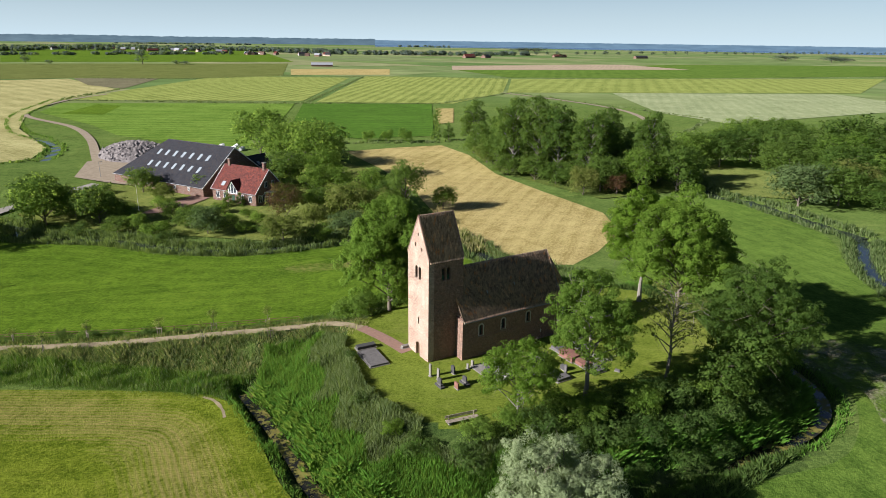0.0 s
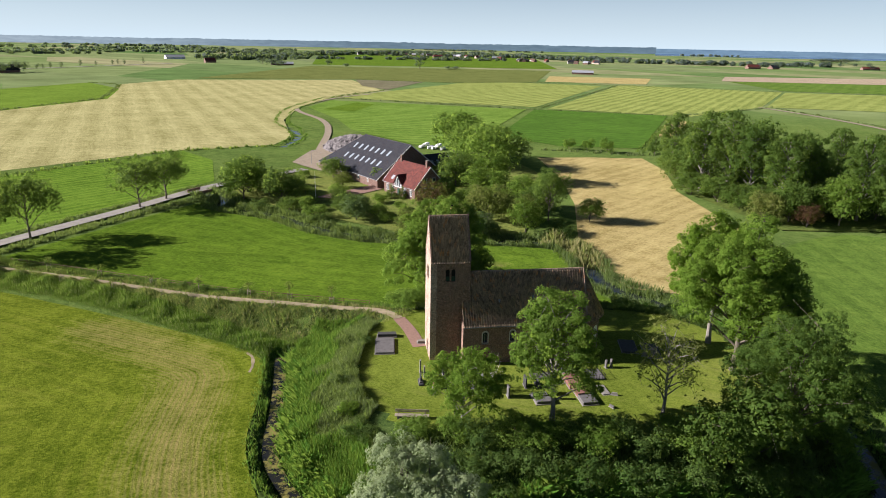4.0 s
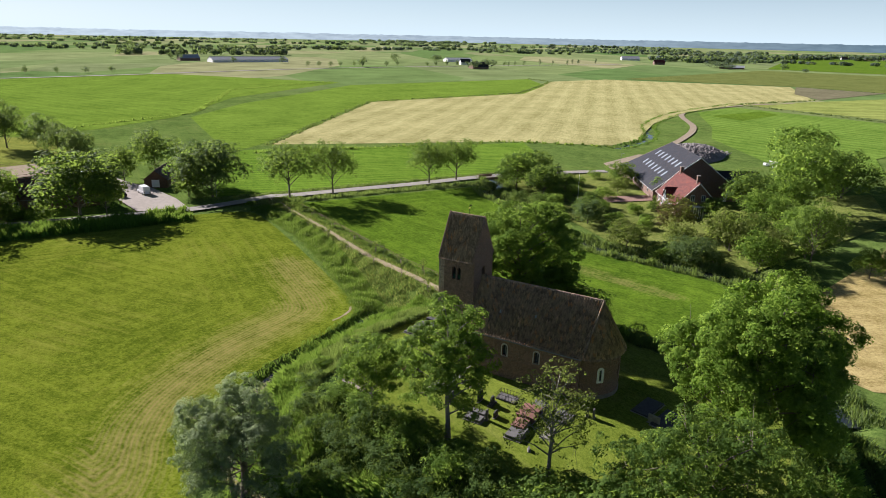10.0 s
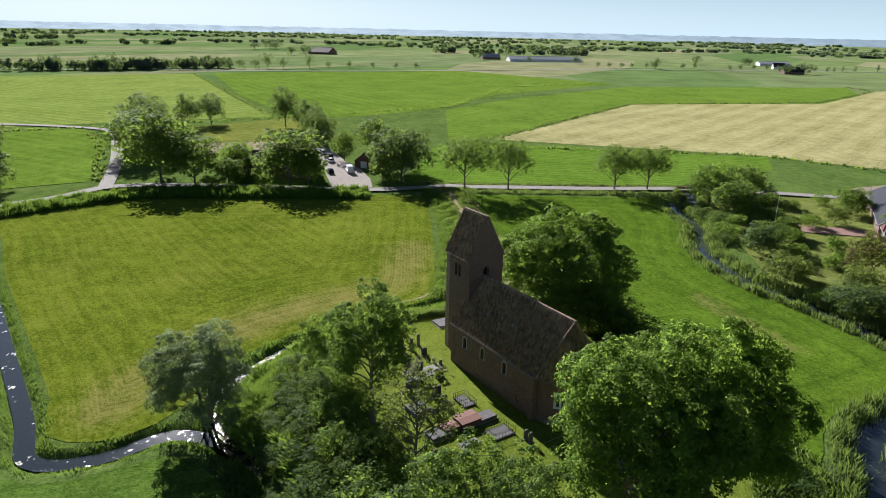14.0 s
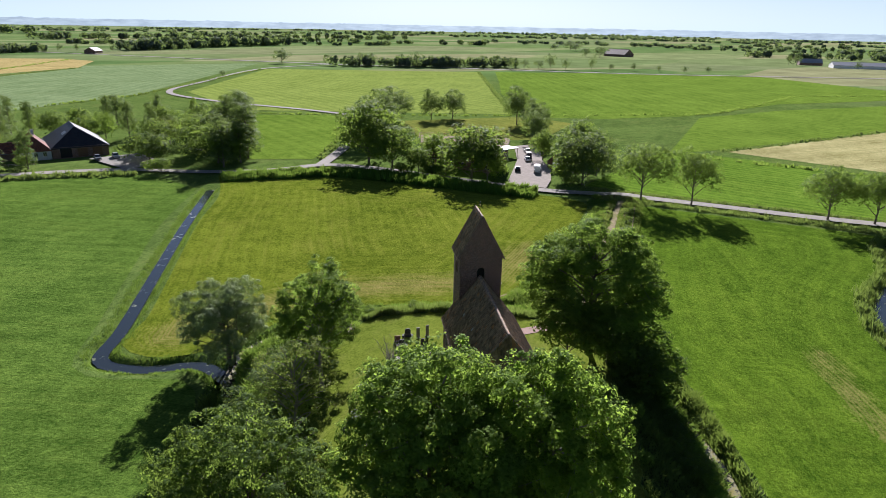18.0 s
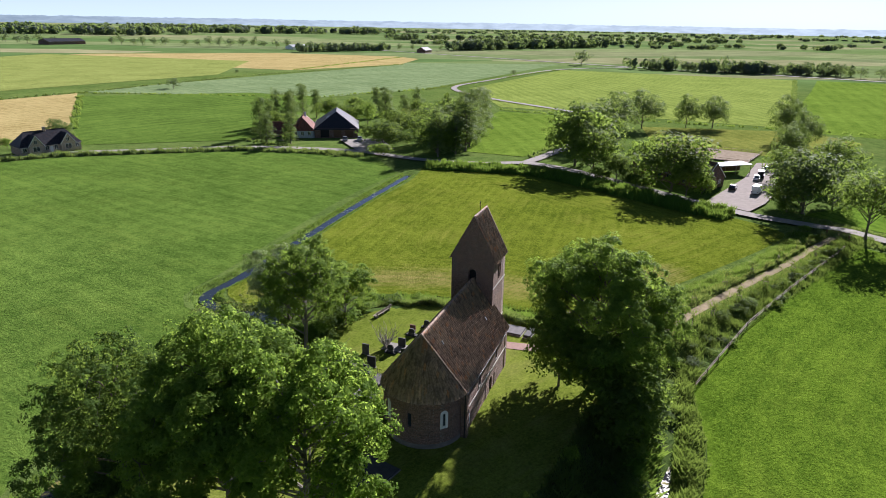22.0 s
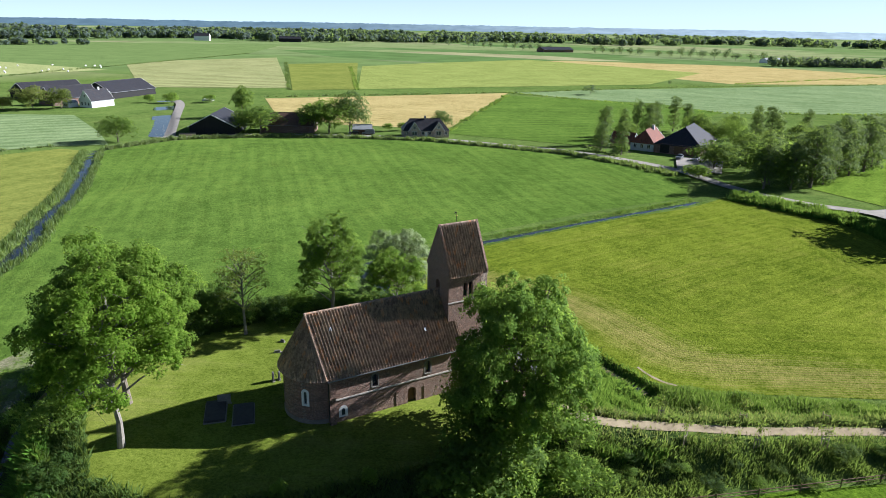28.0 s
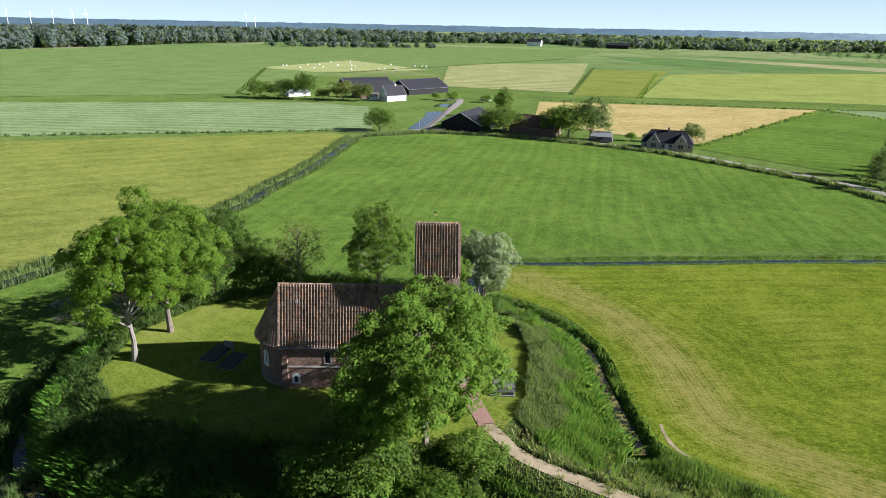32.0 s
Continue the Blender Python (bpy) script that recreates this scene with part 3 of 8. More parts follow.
ground_mesh.polygons.foreach_set("material_index", kind_of.ravel().astype(np.int32))
ground = structure("ground", ground_mesh, "flat green polder land rising to a grassy church mound")


def ribbon(name, line, width, mat, label, lift=0.06, category="road", drape=True, z=None, uneven=0.0, seed=3):
    """A strip along a line of points, laid on the land or at one height."""
    rng = np.random.RandomState(seed)
    p = np.array(line, float)
    t = np.gradient(p, axis=0)
    n = np.stack([-t[:, 1], t[:, 0]], 1) / (np.linalg.norm(t, axis=1)[:, None] + 1e-9)
    cols = []
    for k in np.linspace(-0.5, 0.5, 5):
        w = width * (1 + (uneven * rng.uniform(-1, 1, (len(p), 1)) if abs(k) > 0.4 else 0))
        q = p + n * k * w
        h = land_height(q[:, 0], q[:, 1]) + lift if z is None else np.full(len(q), z)
        cols.append(np.stack([q[:, 0], q[:, 1], h], 1))
    v = np.concatenate(cols)
    m = len(p)
    f = np.array([[c * m + i, c * m + i + 1, (c + 1) * m + i + 1, (c + 1) * m + i] for c in range(4) for i in range(m - 1)])[:, ::-1]
    return structure(name, mesh_of(name, v, f, mat, True), label, category)


for k, (line, w, name) in enumerate(((RING, 1.35, "moat"), (LONG_DITCH, 1.7, "ditch"), (EAST_DITCH, 2.6, "ditch"), (NORTH_DITCH, 3.4, "ditch"), (POND, 5.0, "pond"), (CREEK, 3.0, "creek"), (CANAL, 8.0, "canal"))):
    ribbon("water_" + name, line, w * 1.25, M_MOAT if name == "moat" else M_WATER, "still dark ditch water reflecting the sky", z=-0.5 - 0.012 * k, category="water")

# fields: name, colours, direction and width of the lines, plan
LAWN = ((0.054, 0.112, 0.011), (0.124, 0.196, 0.028))
MOWN = ((0.076, 0.114, 0.003), (0.168, 0.202, 0.016))
LUSH = ((0.052, 0.108, 0.004), (0.118, 0.190, 0.012))
LEY = ((0.088, 0.155, 0.012), (0.170, 0.255, 0.030))
PALE = ((0.30, 0.27, 0.10), (0.47, 0.42, 0.20))
YELLOW = ((0.18, 0.22, 0.045), (0.30, 0.33, 0.09))
GREY = ((0.13, 0.20, 0.08), (0.23, 0.29, 0.14))
OLIVE = ((0.13, 0.16, 0.025), (0.23, 0.24, 0.05))
HAY = ((0.34, 0.25, 0.09), (0.50, 0.39, 0.17))
DULL = ((0.09, 0.11, 0.025), (0.16, 0.17, 0.05))
FIELDS = [
    ("mown_hay_meadow", MOWN, 36, 2.6, 0.22, 0.4, [(-78, -37), (-97, -11), (-101, 20), (-102, 45), (-101.5, 68), (-90, 73), (-46, 74.5), (-29, 73.6), (-23.5, 68.5), (-19.5, 62), (-14.5, 54), (-5, 46), (5, 43.5), (11, 41), (14.5, 36), (13.5, 29.5), (6, 26), (-5, 18.2), (-36, -4.5), (-60, -20)]),
    ("sheep_pasture", LAWN, 109, 4.6, 0.26, 0.1, [(-62, -30), (-66, -58), (-38, -88), (-12, -99), (17, -110), (50, -112), (88, -108), (114, -97), (129, -72), (104, -20), (94.5, 8), (84, 36), (80, 84), (82, 120), (92, 150), (88, 172), (84, 186), (62, 190), (46, 170), (45, 152), (40, 135), (34, 118), (46, 105), (53, 90), (54, 76), (46, 63), (34, 58), (22, 52), (17, 45), (21, 37), (21, 29), (10, 20.5), (-10, 5), (-34, -13)]),
    ("horse_meadow", LUSH, 20, 4.0, 0.3, 0.08, [(-104, 84.5), (-103, 140), (-99, 143), (-95, 136.5), (-75, 135.5), (-57, 130), (-40, 130), (-23, 137.5), (-3, 143.5), (2, 137), (9, 123), (18, 116.5), (10, 115.5), (-4, 109.5), (-14, 104), (-22, 97), (-46, 91.5), (-66, 88.5), (-90, 85.5)]),
    ("hay_stubble_field", HAY, 70, 5.0, 0.4, 0.2, [(-40, 264), (-20, 276), (-1, 284), (10, 260), (18, 222), (30, 196), (43, 170), (43, 152), (34, 136), (27, 127), (17, 126), (10, 134), (3, 146), (-8, 190), (-22, 228)]),
    ("roadside_crop", ((0.075, 0.15, 0.010), (0.15, 0.245, 0.024)), 76, 3.2, 0.6, 0.1, [(-120, 66), (-184, 76), (-196, 90), (-178, 170), (-172, 206), (-148, 196), (-120, 166)]),
    ("pale_grass_field", PALE, 139, 15.0, 0.42, 0.1, [(-205, 102), (-362, 209), (-398, 355), (-480, 440), (-517, 476), (-536, 570), (-393, 700), (-276, 565), (-268, 465), (-243, 385), (-206, 318), (-160, 262), (-152, 238), (-176, 205), (-184, 178)]),
    ("green_crop", LEY, 60, 6.0, 0.3, 0.0, [(-190, 82), (-310, 84), (-374, 124), (-512, 249), (-559, 477), (-470, 435), (-394, 358), (-362, 207), (-208, 99)]),
    ("green_grass", LEY, 30, 9.0, 0.3, 0.05, [(-369, -51), (-276, 0), (-262, 6), (-276, 39), (-314, 78), (-415, 125), (-545, 250), (-717, 101), (-584, -136), (-470, -90)]),
    ("light_green_grass", ((0.16, 0.22, 0.035), (0.26, 0.32, 0.07)), 62, 7.0, 0.4, 0.1, [(-203, -138), (-258, -230), (-468, -336), (-570, -149), (-366, -56), (-268, -7)]),
    ("grey_green_crop", GREY, 25, 8.0, 0.35, 0.1, [(-81, -354), (-27, -322), (-140, -228), (-226, -240), (-539, -404), (-385, -494), (-364, -470)]),
    ("straw_strip", HAY, 40, 6.0, 0.3, 0.1, [(-222, -441), (-364, -474), (-446, -555), (-452, -614), (-344, -746), (-120, -796), (-17, -726)]),
    ("green_by_farm", LAWN, 15, 7.0, 0.3, 0.05, [(-113, -273), (-140, -232), (-78, -140), (-46, -110), (11, -132), (-21, -299)]),
    ("lane_pasture", LEY, 60, 7.0, 0.3, 0.1, [(-190, -124), (-215, -78), (-180, -52), (-150, -40), (-113, -27), (-102, -46), (-120, -80)]),
    ("paddock", OLIVE, 60, 5.0, 0.2, 0.5, [(-210, -49), (-262, 2), (-250, 30), (-193, 30), (-172, -15)]),
    ("straw_field", HAY, 20, 6.0, 0.3, 0.1, [(127, -248), (-23, -317), (11, -143), (60, -150), (100, -180)]),
    ("ley_field", GREY, 30, 8.0, 0.7, 0.05, [(228, -155), (192, -158), (152, -110), (134, -84), (154, -78), (242, 11), (356, -44)]),
    ("buttercup_field", YELLOW, 22, 7.0, 0.3, 0.1, [(125, -577), (59, -669), (-71, -800), (-239, -586), (-145, -420), (83, -320)]),
    ("striped_hay_field", ((0.22, 0.23, 0.09), (0.34, 0.33, 0.15)), 30, 14.0, 1.2, 0.2, [(383, -566), (262, -720), (132, -318), (230, -298)]),
    ("olive_field", OLIVE, 25, 7.0, 0.3, 0.1, [(210, -590), (141, -640), (84, -318), (126, -305)]),
    ("far_green_field", ((0.10, 0.16, 0.045), (0.17, 0.23, 0.075)), 10, 14.0, 0.3, 0.0, [(1004, -360), (933, -1134), (395, -1202), (331, -813), (373, -348), (300, -158), (384, -58)]),
    ("mown_corner", ((0.27, 0.30, 0.11), (0.38, 0.39, 0.17)), 40, 9.0, 0.3, 0.1, [(479, -351), (511, -534), (335, -446), (397, -344)]),
    ("east_meadow", OLIVE, 62, 9.0, 0.3, 0.2, [(229, 17), (146, -74), (138, -72), (112, -18), (102, 10), (92, 37), (88, 84), (92, 118), (180, 120)]),
    ("striped_yellow_field", YELLOW, 78, 9.0, 0.9, 0.1, [(-268, 466), (-262, 785), (-111, 787), (-103, 483)]),
    ("second_yellow_field", YELLOW, 84, 9.0, 0.9, 0.1, [(-92, 476), (-96, 829), (77, 810), (51, 587), (6, 478)]),
    ("farm_grass", ((0.085, 0.17, 0.015), (0.17, 0.26, 0.04)), 12, 8.0, 0.7, 0.1, [(-238, 388), (-256, 444), (-104, 462), (-84, 320), (-60, 285), (-97, 269), (-150, 300), (-180, 335)]),
    ("dark_patch", LUSH, 12, 8.0, 0.3, 0.0, [(-221, 380), (-230, 440), (-210, 432), (-196, 380)]),
    ("deep_green_field", ((0.035, 0.10, 0.008), (0.075, 0.16, 0.014)), 5, 8.0, 0.3, 0.0, [(-99, 466), (-9, 473), (-5, 312), (-40, 300), (-76, 318)]),
    ("straw_far", HAY, 5, 10.0, 0.3, 0.0, [(-224, 981), (-84, 1026), (-71, 863), (-190, 830)]),
    ("bare_field", ((0.13, 0.11, 0.07), (0.20, 0.17, 0.11)), 5, 8.0, 0.3, 0.0, [(-390, 705), (-306, 720), (-276, 574), (-325, 610)]),
    ("dull_field", DULL, 15, 14.0, 0.3, 0.2, [(-681, 1034), (-277, 1195), (-194, 803), (-278, 728), (-392, 712), (-540, 600)]),
    ("far_meadow", LUSH, 15, 14.0, 0.3, 0.0, [(-1285, 1963), (-709, 2528), (-287, 1284), (-721, 1097)]),
    ("dike_field", LAWN, 80, 14.0, 0.3, 0.0, [(19, 1020), (493, 1434), (987, 1519), (660, 1011), (299, 864), (79, 835)]),
    ("sea_side_field", YELLOW, 75, 14.0, 0.5, 0.1, [(80, 808), (615, 941), (397, 640), (215, 616), (55, 590)]),
    ("pale_crop", ((0.24, 0.28, 0.14), (0.36, 0.38, 0.22)), 75, 8.0, 0.3, 0.1, [(150, 600), (364, 622), (365, 553), (304, 457), (163, 378), (140, 436)]),
    ("pink_strip", ((0.36, 0.26, 0.19), (0.46, 0.35, 0.26)), 75, 8.0, 0.3, 0.0, [(12, 1196), (360, 1384), (421, 1167), (11, 1030)]),
    ("small_stubble", HAY, 75, 5.0, 0.3, 0.0, [(-6, 441), (6, 443), (5, 365), (-3, 359)]),
    ("garden_lawn", ((0.11, 0.145, 0.025), (0.21, 0.23, 0.06)), 75, 5.0, 0.1, 0.4, [(-108, 160), (-100, 152), (-75, 146), (-40, 140), (-12, 152), (-22, 220), (-45, 250), (-62, 190), (-104, 196)]),
    ("wood_floor", ((0.05, 0.08, 0.015), (0.12, 0.15, 0.03)), 75, 5.0, 0.1, 0.3, [(12, 290), (20, 222), (46, 186), (78, 200), (90, 260), (70, 330), (30, 330)]),
    ("wood_clearing", ((0.12, 0.15, 0.03), (0.20, 0.22, 0.06)), 75, 5.0, 0.1, 0.2, [(88, 232), (86, 208), (90, 192), (116, 186), (122, 226), (104, 246)]),
]
# how far the turning passes reach in, and the line of the bend where cut grass lies
HEADLAND = {"mown_hay_meadow": (26.0, [(-56, 69.5), (-46, 69.5), (-36, 67.5), (-31, 63), (-27, 57), (-22, 50.5), (-13, 42), (-4, 37.5), (8, 33.5)], 7.5), "horse_meadow": (18.0, [(-30, 122), (-10, 128)], 3.0)}
for k, (name, (low, high), angle, stripe, amount, dry, plan) in enumerate(FIELDS):
    if k < 3:  # rounded corners near the church
        plan = smooth_line(plan + plan[:1], 3.0)[:-1]
    fbm = bmesh.new()
    fbm.faces.new([fbm.verts.new((x, y, 0.05 + 0.006 * k)) for x, y in plan])
    bmesh.ops.recalc_face_normals(fbm, faces=fbm.faces)
    for face in fbm.faces:
        if face.normal.z < 0:
            face.normal_flip()
    turns = name in HEADLAND
    if turns:
        for axis in (0, 1):
            lo, hi = min(c[axis] for c in plan), max(c[axis] for c in plan)
            for cut_at in np.arange(lo + 1.5, hi, 3.0):
                bmesh.ops.bisect_plane(fbm, geom=fbm.verts[:] + fbm.edges[:] + fbm.faces[:], plane_co=(cut_at, cut_at, 0), plane_no=(1 - axis, axis, 0))
    bmesh.ops.triangulate(fbm, faces=fbm.faces)
    fme = bpy.data.meshes.new(name)
    fbm.to_mesh(fme)
    fbm.free()
    if turns:
        fx, fy = (np.array([v.co[a] for v in fme.vertices]) for a in (0, 1))
        fme.attributes.new("edge", "FLOAT", "POINT").data.foreach_set("value", dist_to(fx, fy, plan + plan[:1]).astype(np.float32))
        bend, wide = HEADLAND[name][1:]
        fme.attributes.new("cut", "FLOAT", "POINT").data.foreach_set("value", np.exp(-((dist_to(fx, fy, bend) / wide) ** 2)).astype(np.float32))
    fme.materials.append(field_mat(name, low, high, angle=angle, stripe=stripe, amount=amount, dry=dry, straw=(0.30, 0.27, 0.05), headland=HEADLAND[name][0] if turns else 0.0, tussock={"sheep_pasture": 0.55, "horse_meadow": 0.6}.get(name, 0.0)))
    structure(name, fme, name.replace("_", " ") + " with faint machine lines", "field")

def ragged(name, color, cover):
    """A thin scatter of cut grass that lets the turf show between."""
    mat = plain(name, color, 0.95, vary=0.3, scale=0.8, spec=0.0)
    nt = mat.node_tree
    pos = place_of(nt)
    gap = math_of(nt, "ADD", math_of(nt, "MULTIPLY", noise_of(nt, pos, 0.22, 4, 0.7), 0.6), math_of(nt, "MULTIPLY", noise_of(nt, pos, 2.5, 3, 0.7), 0.4))
    nt.links.new(ramp(nt, gap, [(cover, (0, 0, 0)), (cover + 0.16, (0.65, 0.65, 0.65))]), nt.nodes["Principled BSDF"].inputs["Alpha"])
    return mat


ribbon("bare_corner", smooth_line([(-30.2, 73.3), (-28.4, 72.3), (-27.0, 70.6), (-26.0, 68.6)], 0.6), 0.42, M_TROD, "bare sandy corner beside the culvert", z=0.07, category="field", uneven=0.4)
SHEEP_SPOT = ragged("trampled_ground", (0.25, 0.235, 0.15), 0.44)
spot = smooth_line([(51.5, 82.5), (52.5, 88), (57.4, 91.8), (63.2, 91.2), (67, 88), (65, 82), (61, 75), (58.5, 69.5), (55, 66.5), (53.6, 68.5), (55.6, 75.5), (54.4, 81), (51.5, 82.5)], 0.7)[:-1]
structure("trampled_ground", mesh_of("trampled_ground", [(x, y, 0.36) for x, y in spot], [list(range(len(spot)))], SHEEP_SPOT), "trampled bare grey earth at the pasture gate", "ground")
# roads
ROAD = smooth_line([(127, -105), (119, -103), (88, -114), (50, -118), (17, -116), (-14, -105), (-40, -94), (-67, -69), (-79, -42), (-92, -26), (-106, -17), (-109.5, 2), (-108, 30), (-107.5, 57), (-112, 77), (-113, 99), (-113, 125), (-114.5, 154), (-111, 176), (-106, 196)], 3)
ribbon("road", ROAD, 4.2, M_TAR, "narrow worn grey asphalt country road", lift=0.42)
ribbon("side_road", smooth_line([(-104, -18), (-116, -22), (-143, -32), (-184, -50), (-205, -61), (-215, -74), (-222, -110), (-227, -180), (-250, -238), (-320, -276), (-463, -338), (-578, -330)], 4), 4.0, M_TAR, "narrow pale asphalt lane", lift=0.40)
ribbon("farm_road", smooth_line([(119, -101), (126, -118), (146, -168), (161, -206), (172, -226)], 3), 4.6, M_TAR, "pale asphalt farm road beside a canal", lift=0.40)
ribbon("far_road", smooth_line([(-520, -900), (-578, -330), (-602, -255), (-656, -3), (-810, 359), (-904, 929)], 20), 7, M_TAR, "distant main road lined with trees", lift=0.40)
ribbon("farm_track", smooth_line([(-104, 200), (-110, 214), (-124, 232), (-155, 286), (-185, 326), (-240, 378), (-262, 456), (-262, 520)], 3), 3.4, M_SAND, "pale sandy farm track", lift=0.34)
ribbon("field_track", smooth_line([(50, 586), (90, 520), (120, 440), (112, 340), (96, 300)], 6), 4, M_SAND, "pale sandy field track", lift=0.34)
ribbon("footpath", FOOTPATH, 1.6, M_TROD, "trodden tan footpath of shells and sand", category="path", uneven=0.12)
ribbon("brick_path", BRICKPATH, 1.9, M_RED_PAVE, "worn red brick path to the tower door", lift=0.05, category="path")
for name, plan, mat, label in (
    ("parking", [(-110, 45), (-110, 57), (-121, 55.4), (-136, 51), (-150, 44), (-172, 36.4), (-180, 31), (-172, 26), (-146, 36), (-126, 41)], M_PINK_PAVE, "pale pink clinker yard used for parking"),
    ("farmyard", [(-118, 205), (-104, 198), (-94, 194), (-96, 206), (-102, 226), (-124, 240), (-128, 232)], M_SAND, "pale gravel farmyard"),
    ("driveway", [(-69, -66), (-75, -90), (-90, -84), (-82, -62)], M_TAR, "grey paved driveway before the barn"),
    ("riding_ground", [(-158, -8), (-170, 24), (-190, 18), (-178, -18)], M_SAND, "pale sand riding ground with a fence"),
    ("garden_path", [(-78, 160), (-70, 164), (-66, 180), (-72, 182)], M_RED_PAVE, "red brick garden path"),
):
    structure(name, mesh_of(name, [(x, y, 0.46) for x, y in plan], [list(range(len(plan)))], mat), label, "paving")

# sea and the last distance, far beyond the fields
def arc(r, a0, a1, n):
    return [(r * math.sin(radians(a)), 90 + r * math.cos(radians(a))) for a in np.linspace(a0, a1, n)]


M_SEA = plain("sea_water", (0.05, 0.11, 0.20), 0.25, vary=0.1, scale=0.01)
sea_plan = arc(3900, -6, 100, 40) + arc(4790, -6, 100, 40)[::-1]
structure("sea", mesh_of("sea", [(x, y, 0.6) for x, y in sea_plan], [list(range(80))], M_SEA), "flat blue sea beyond the dike", "water")


def backdrop(name, a0, a1, dim, pale, top, rough=1.0):
    """The last strip as a glowing backdrop: haze is painted in its colour, paler towards the low sun, as the air is
    there.
    """
    mat = bpy.data.materials.new(name)
    nt, b, _, link = link_nodes(mat)
    pos = place_of(nt)
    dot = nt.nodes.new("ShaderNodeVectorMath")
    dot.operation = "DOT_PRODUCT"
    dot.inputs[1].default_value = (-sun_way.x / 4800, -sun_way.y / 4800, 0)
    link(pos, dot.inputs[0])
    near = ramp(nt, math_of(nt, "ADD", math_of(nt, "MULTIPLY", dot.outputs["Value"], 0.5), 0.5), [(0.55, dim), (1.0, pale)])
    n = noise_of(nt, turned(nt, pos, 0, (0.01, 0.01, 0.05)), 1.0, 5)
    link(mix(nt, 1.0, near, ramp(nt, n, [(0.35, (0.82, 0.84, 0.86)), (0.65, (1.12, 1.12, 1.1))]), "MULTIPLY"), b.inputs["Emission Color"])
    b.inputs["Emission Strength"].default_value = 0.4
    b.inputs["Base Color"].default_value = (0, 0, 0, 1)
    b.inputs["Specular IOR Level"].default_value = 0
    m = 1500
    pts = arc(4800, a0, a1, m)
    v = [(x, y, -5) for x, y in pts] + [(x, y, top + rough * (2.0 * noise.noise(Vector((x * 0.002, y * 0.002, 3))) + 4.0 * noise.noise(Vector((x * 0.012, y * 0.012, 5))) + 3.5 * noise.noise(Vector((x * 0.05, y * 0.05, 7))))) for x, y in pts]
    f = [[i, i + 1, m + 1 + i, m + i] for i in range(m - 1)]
    structure(name, mesh_of(name, v, f, mat), "glowing backdrop for the last hazy strip of land under the sky", "backdrop")


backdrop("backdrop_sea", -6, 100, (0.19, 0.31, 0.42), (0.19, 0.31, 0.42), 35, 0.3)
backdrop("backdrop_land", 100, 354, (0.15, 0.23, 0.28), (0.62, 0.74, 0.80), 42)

# ---- the church on its mound ----
CH = thing("church", "small old brick village church with saddle-roofed tower and round apse", "church", (-0.87, 78.82, 4.2), 32.0)
TZ, TA = 13.85, 18.75  # tower eaves and ridge above the yard
TX, TY = 2.55, 2.6
HN, RN = 5.7, 11.2  # nave eaves and ridge


def wall_with_openings(name, outline, holes, thick, axis, at, mat, parent, label=""):
    """A wall plate with openings cut right through it. Outline and holes lie in the wall's plane."""
    bm = bmesh.new()
    put = (lambda d, u, w: (d, u, w)) if axis == "x" else (lambda d, u, w: (u, d, w))
    edges = []
    for loop in [outline] + holes:
        vs = [bm.verts.new(put(at, u, w)) for u, w in loop]
        edges += [bm.edges.new((vs[i], vs[(i + 1) % len(vs)])) for i in range(len(vs))]
    bmesh.ops.triangle_fill(bm, edges=edges, use_beauty=True)
    r = bmesh.ops.extrude_face_region(bm, geom=list(bm.faces))
    for v in r["geom"]:
        if isinstance(v, bmesh.types.BMVert):
            if axis == "x":
                v.co.x += thick
            else:
                v.co.y += thick
    bmesh.ops.recalc_face_normals(bm, faces=bm.faces)
    return part(name, bm, mat, parent, label)


def shifted(loop, u, w):
    return [(a + u, b + w) for a, b in loop]


def frustum_wall(name, outline, holes, at, thick, axis, mat=None):
    return wall_with_openings(name, outline, holes, thick, axis, at, mat or M_BRICK, CH)


WT = 0.8
gable = lambda y, z, top: [(-y, 0 - 0.6), (y, -0.6), (y, z), (0, top), (-y, z)]
bell_w = [shifted(arch(0.62, 1.75), -0.42, 10.7), shifted(arch(0.62, 1.75), 0.42, 10.7)]
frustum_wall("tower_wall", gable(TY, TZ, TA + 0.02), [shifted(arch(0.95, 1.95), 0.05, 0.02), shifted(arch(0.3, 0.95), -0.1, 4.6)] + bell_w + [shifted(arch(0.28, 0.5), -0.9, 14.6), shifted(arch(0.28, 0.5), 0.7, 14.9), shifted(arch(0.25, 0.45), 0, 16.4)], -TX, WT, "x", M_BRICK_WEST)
frustum_wall("tower_wall", gable(TY, TZ, TA + 0.02), [shifted(arch(0.95, 1.9), 0, 10.6)], TX - WT, WT, "x")
for side in (-1, 1):
    y0 = -TY if side < 0 else TY - WT
    frustum_wall("tower_wall", [(-TX + WT - 0.01, -0.6), (TX - WT + 0.01, -0.6), (TX - WT + 0.01, TZ - 0.1), (-TX + WT - 0.01, TZ - 0.1)], [shifted(arch(0.55, 1.7), -0.36, 10.9), shifted(arch(0.55, 1.7), 0.36, 10.9)], y0, WT, "y")
    for z in (10.3, 5.2) if side > 0 else ():
        part("string_course", box(-TX - 0.04, TX + 0.04, TY - 0.02, TY + 0.06, z, z + 0.14), M_LIMED, CH, "pale string course of the tower")
part("tower_floor", box(-TX + WT, TX - WT, -TY + WT, TY - WT, 9.6, 9.8), M_DARK, CH)
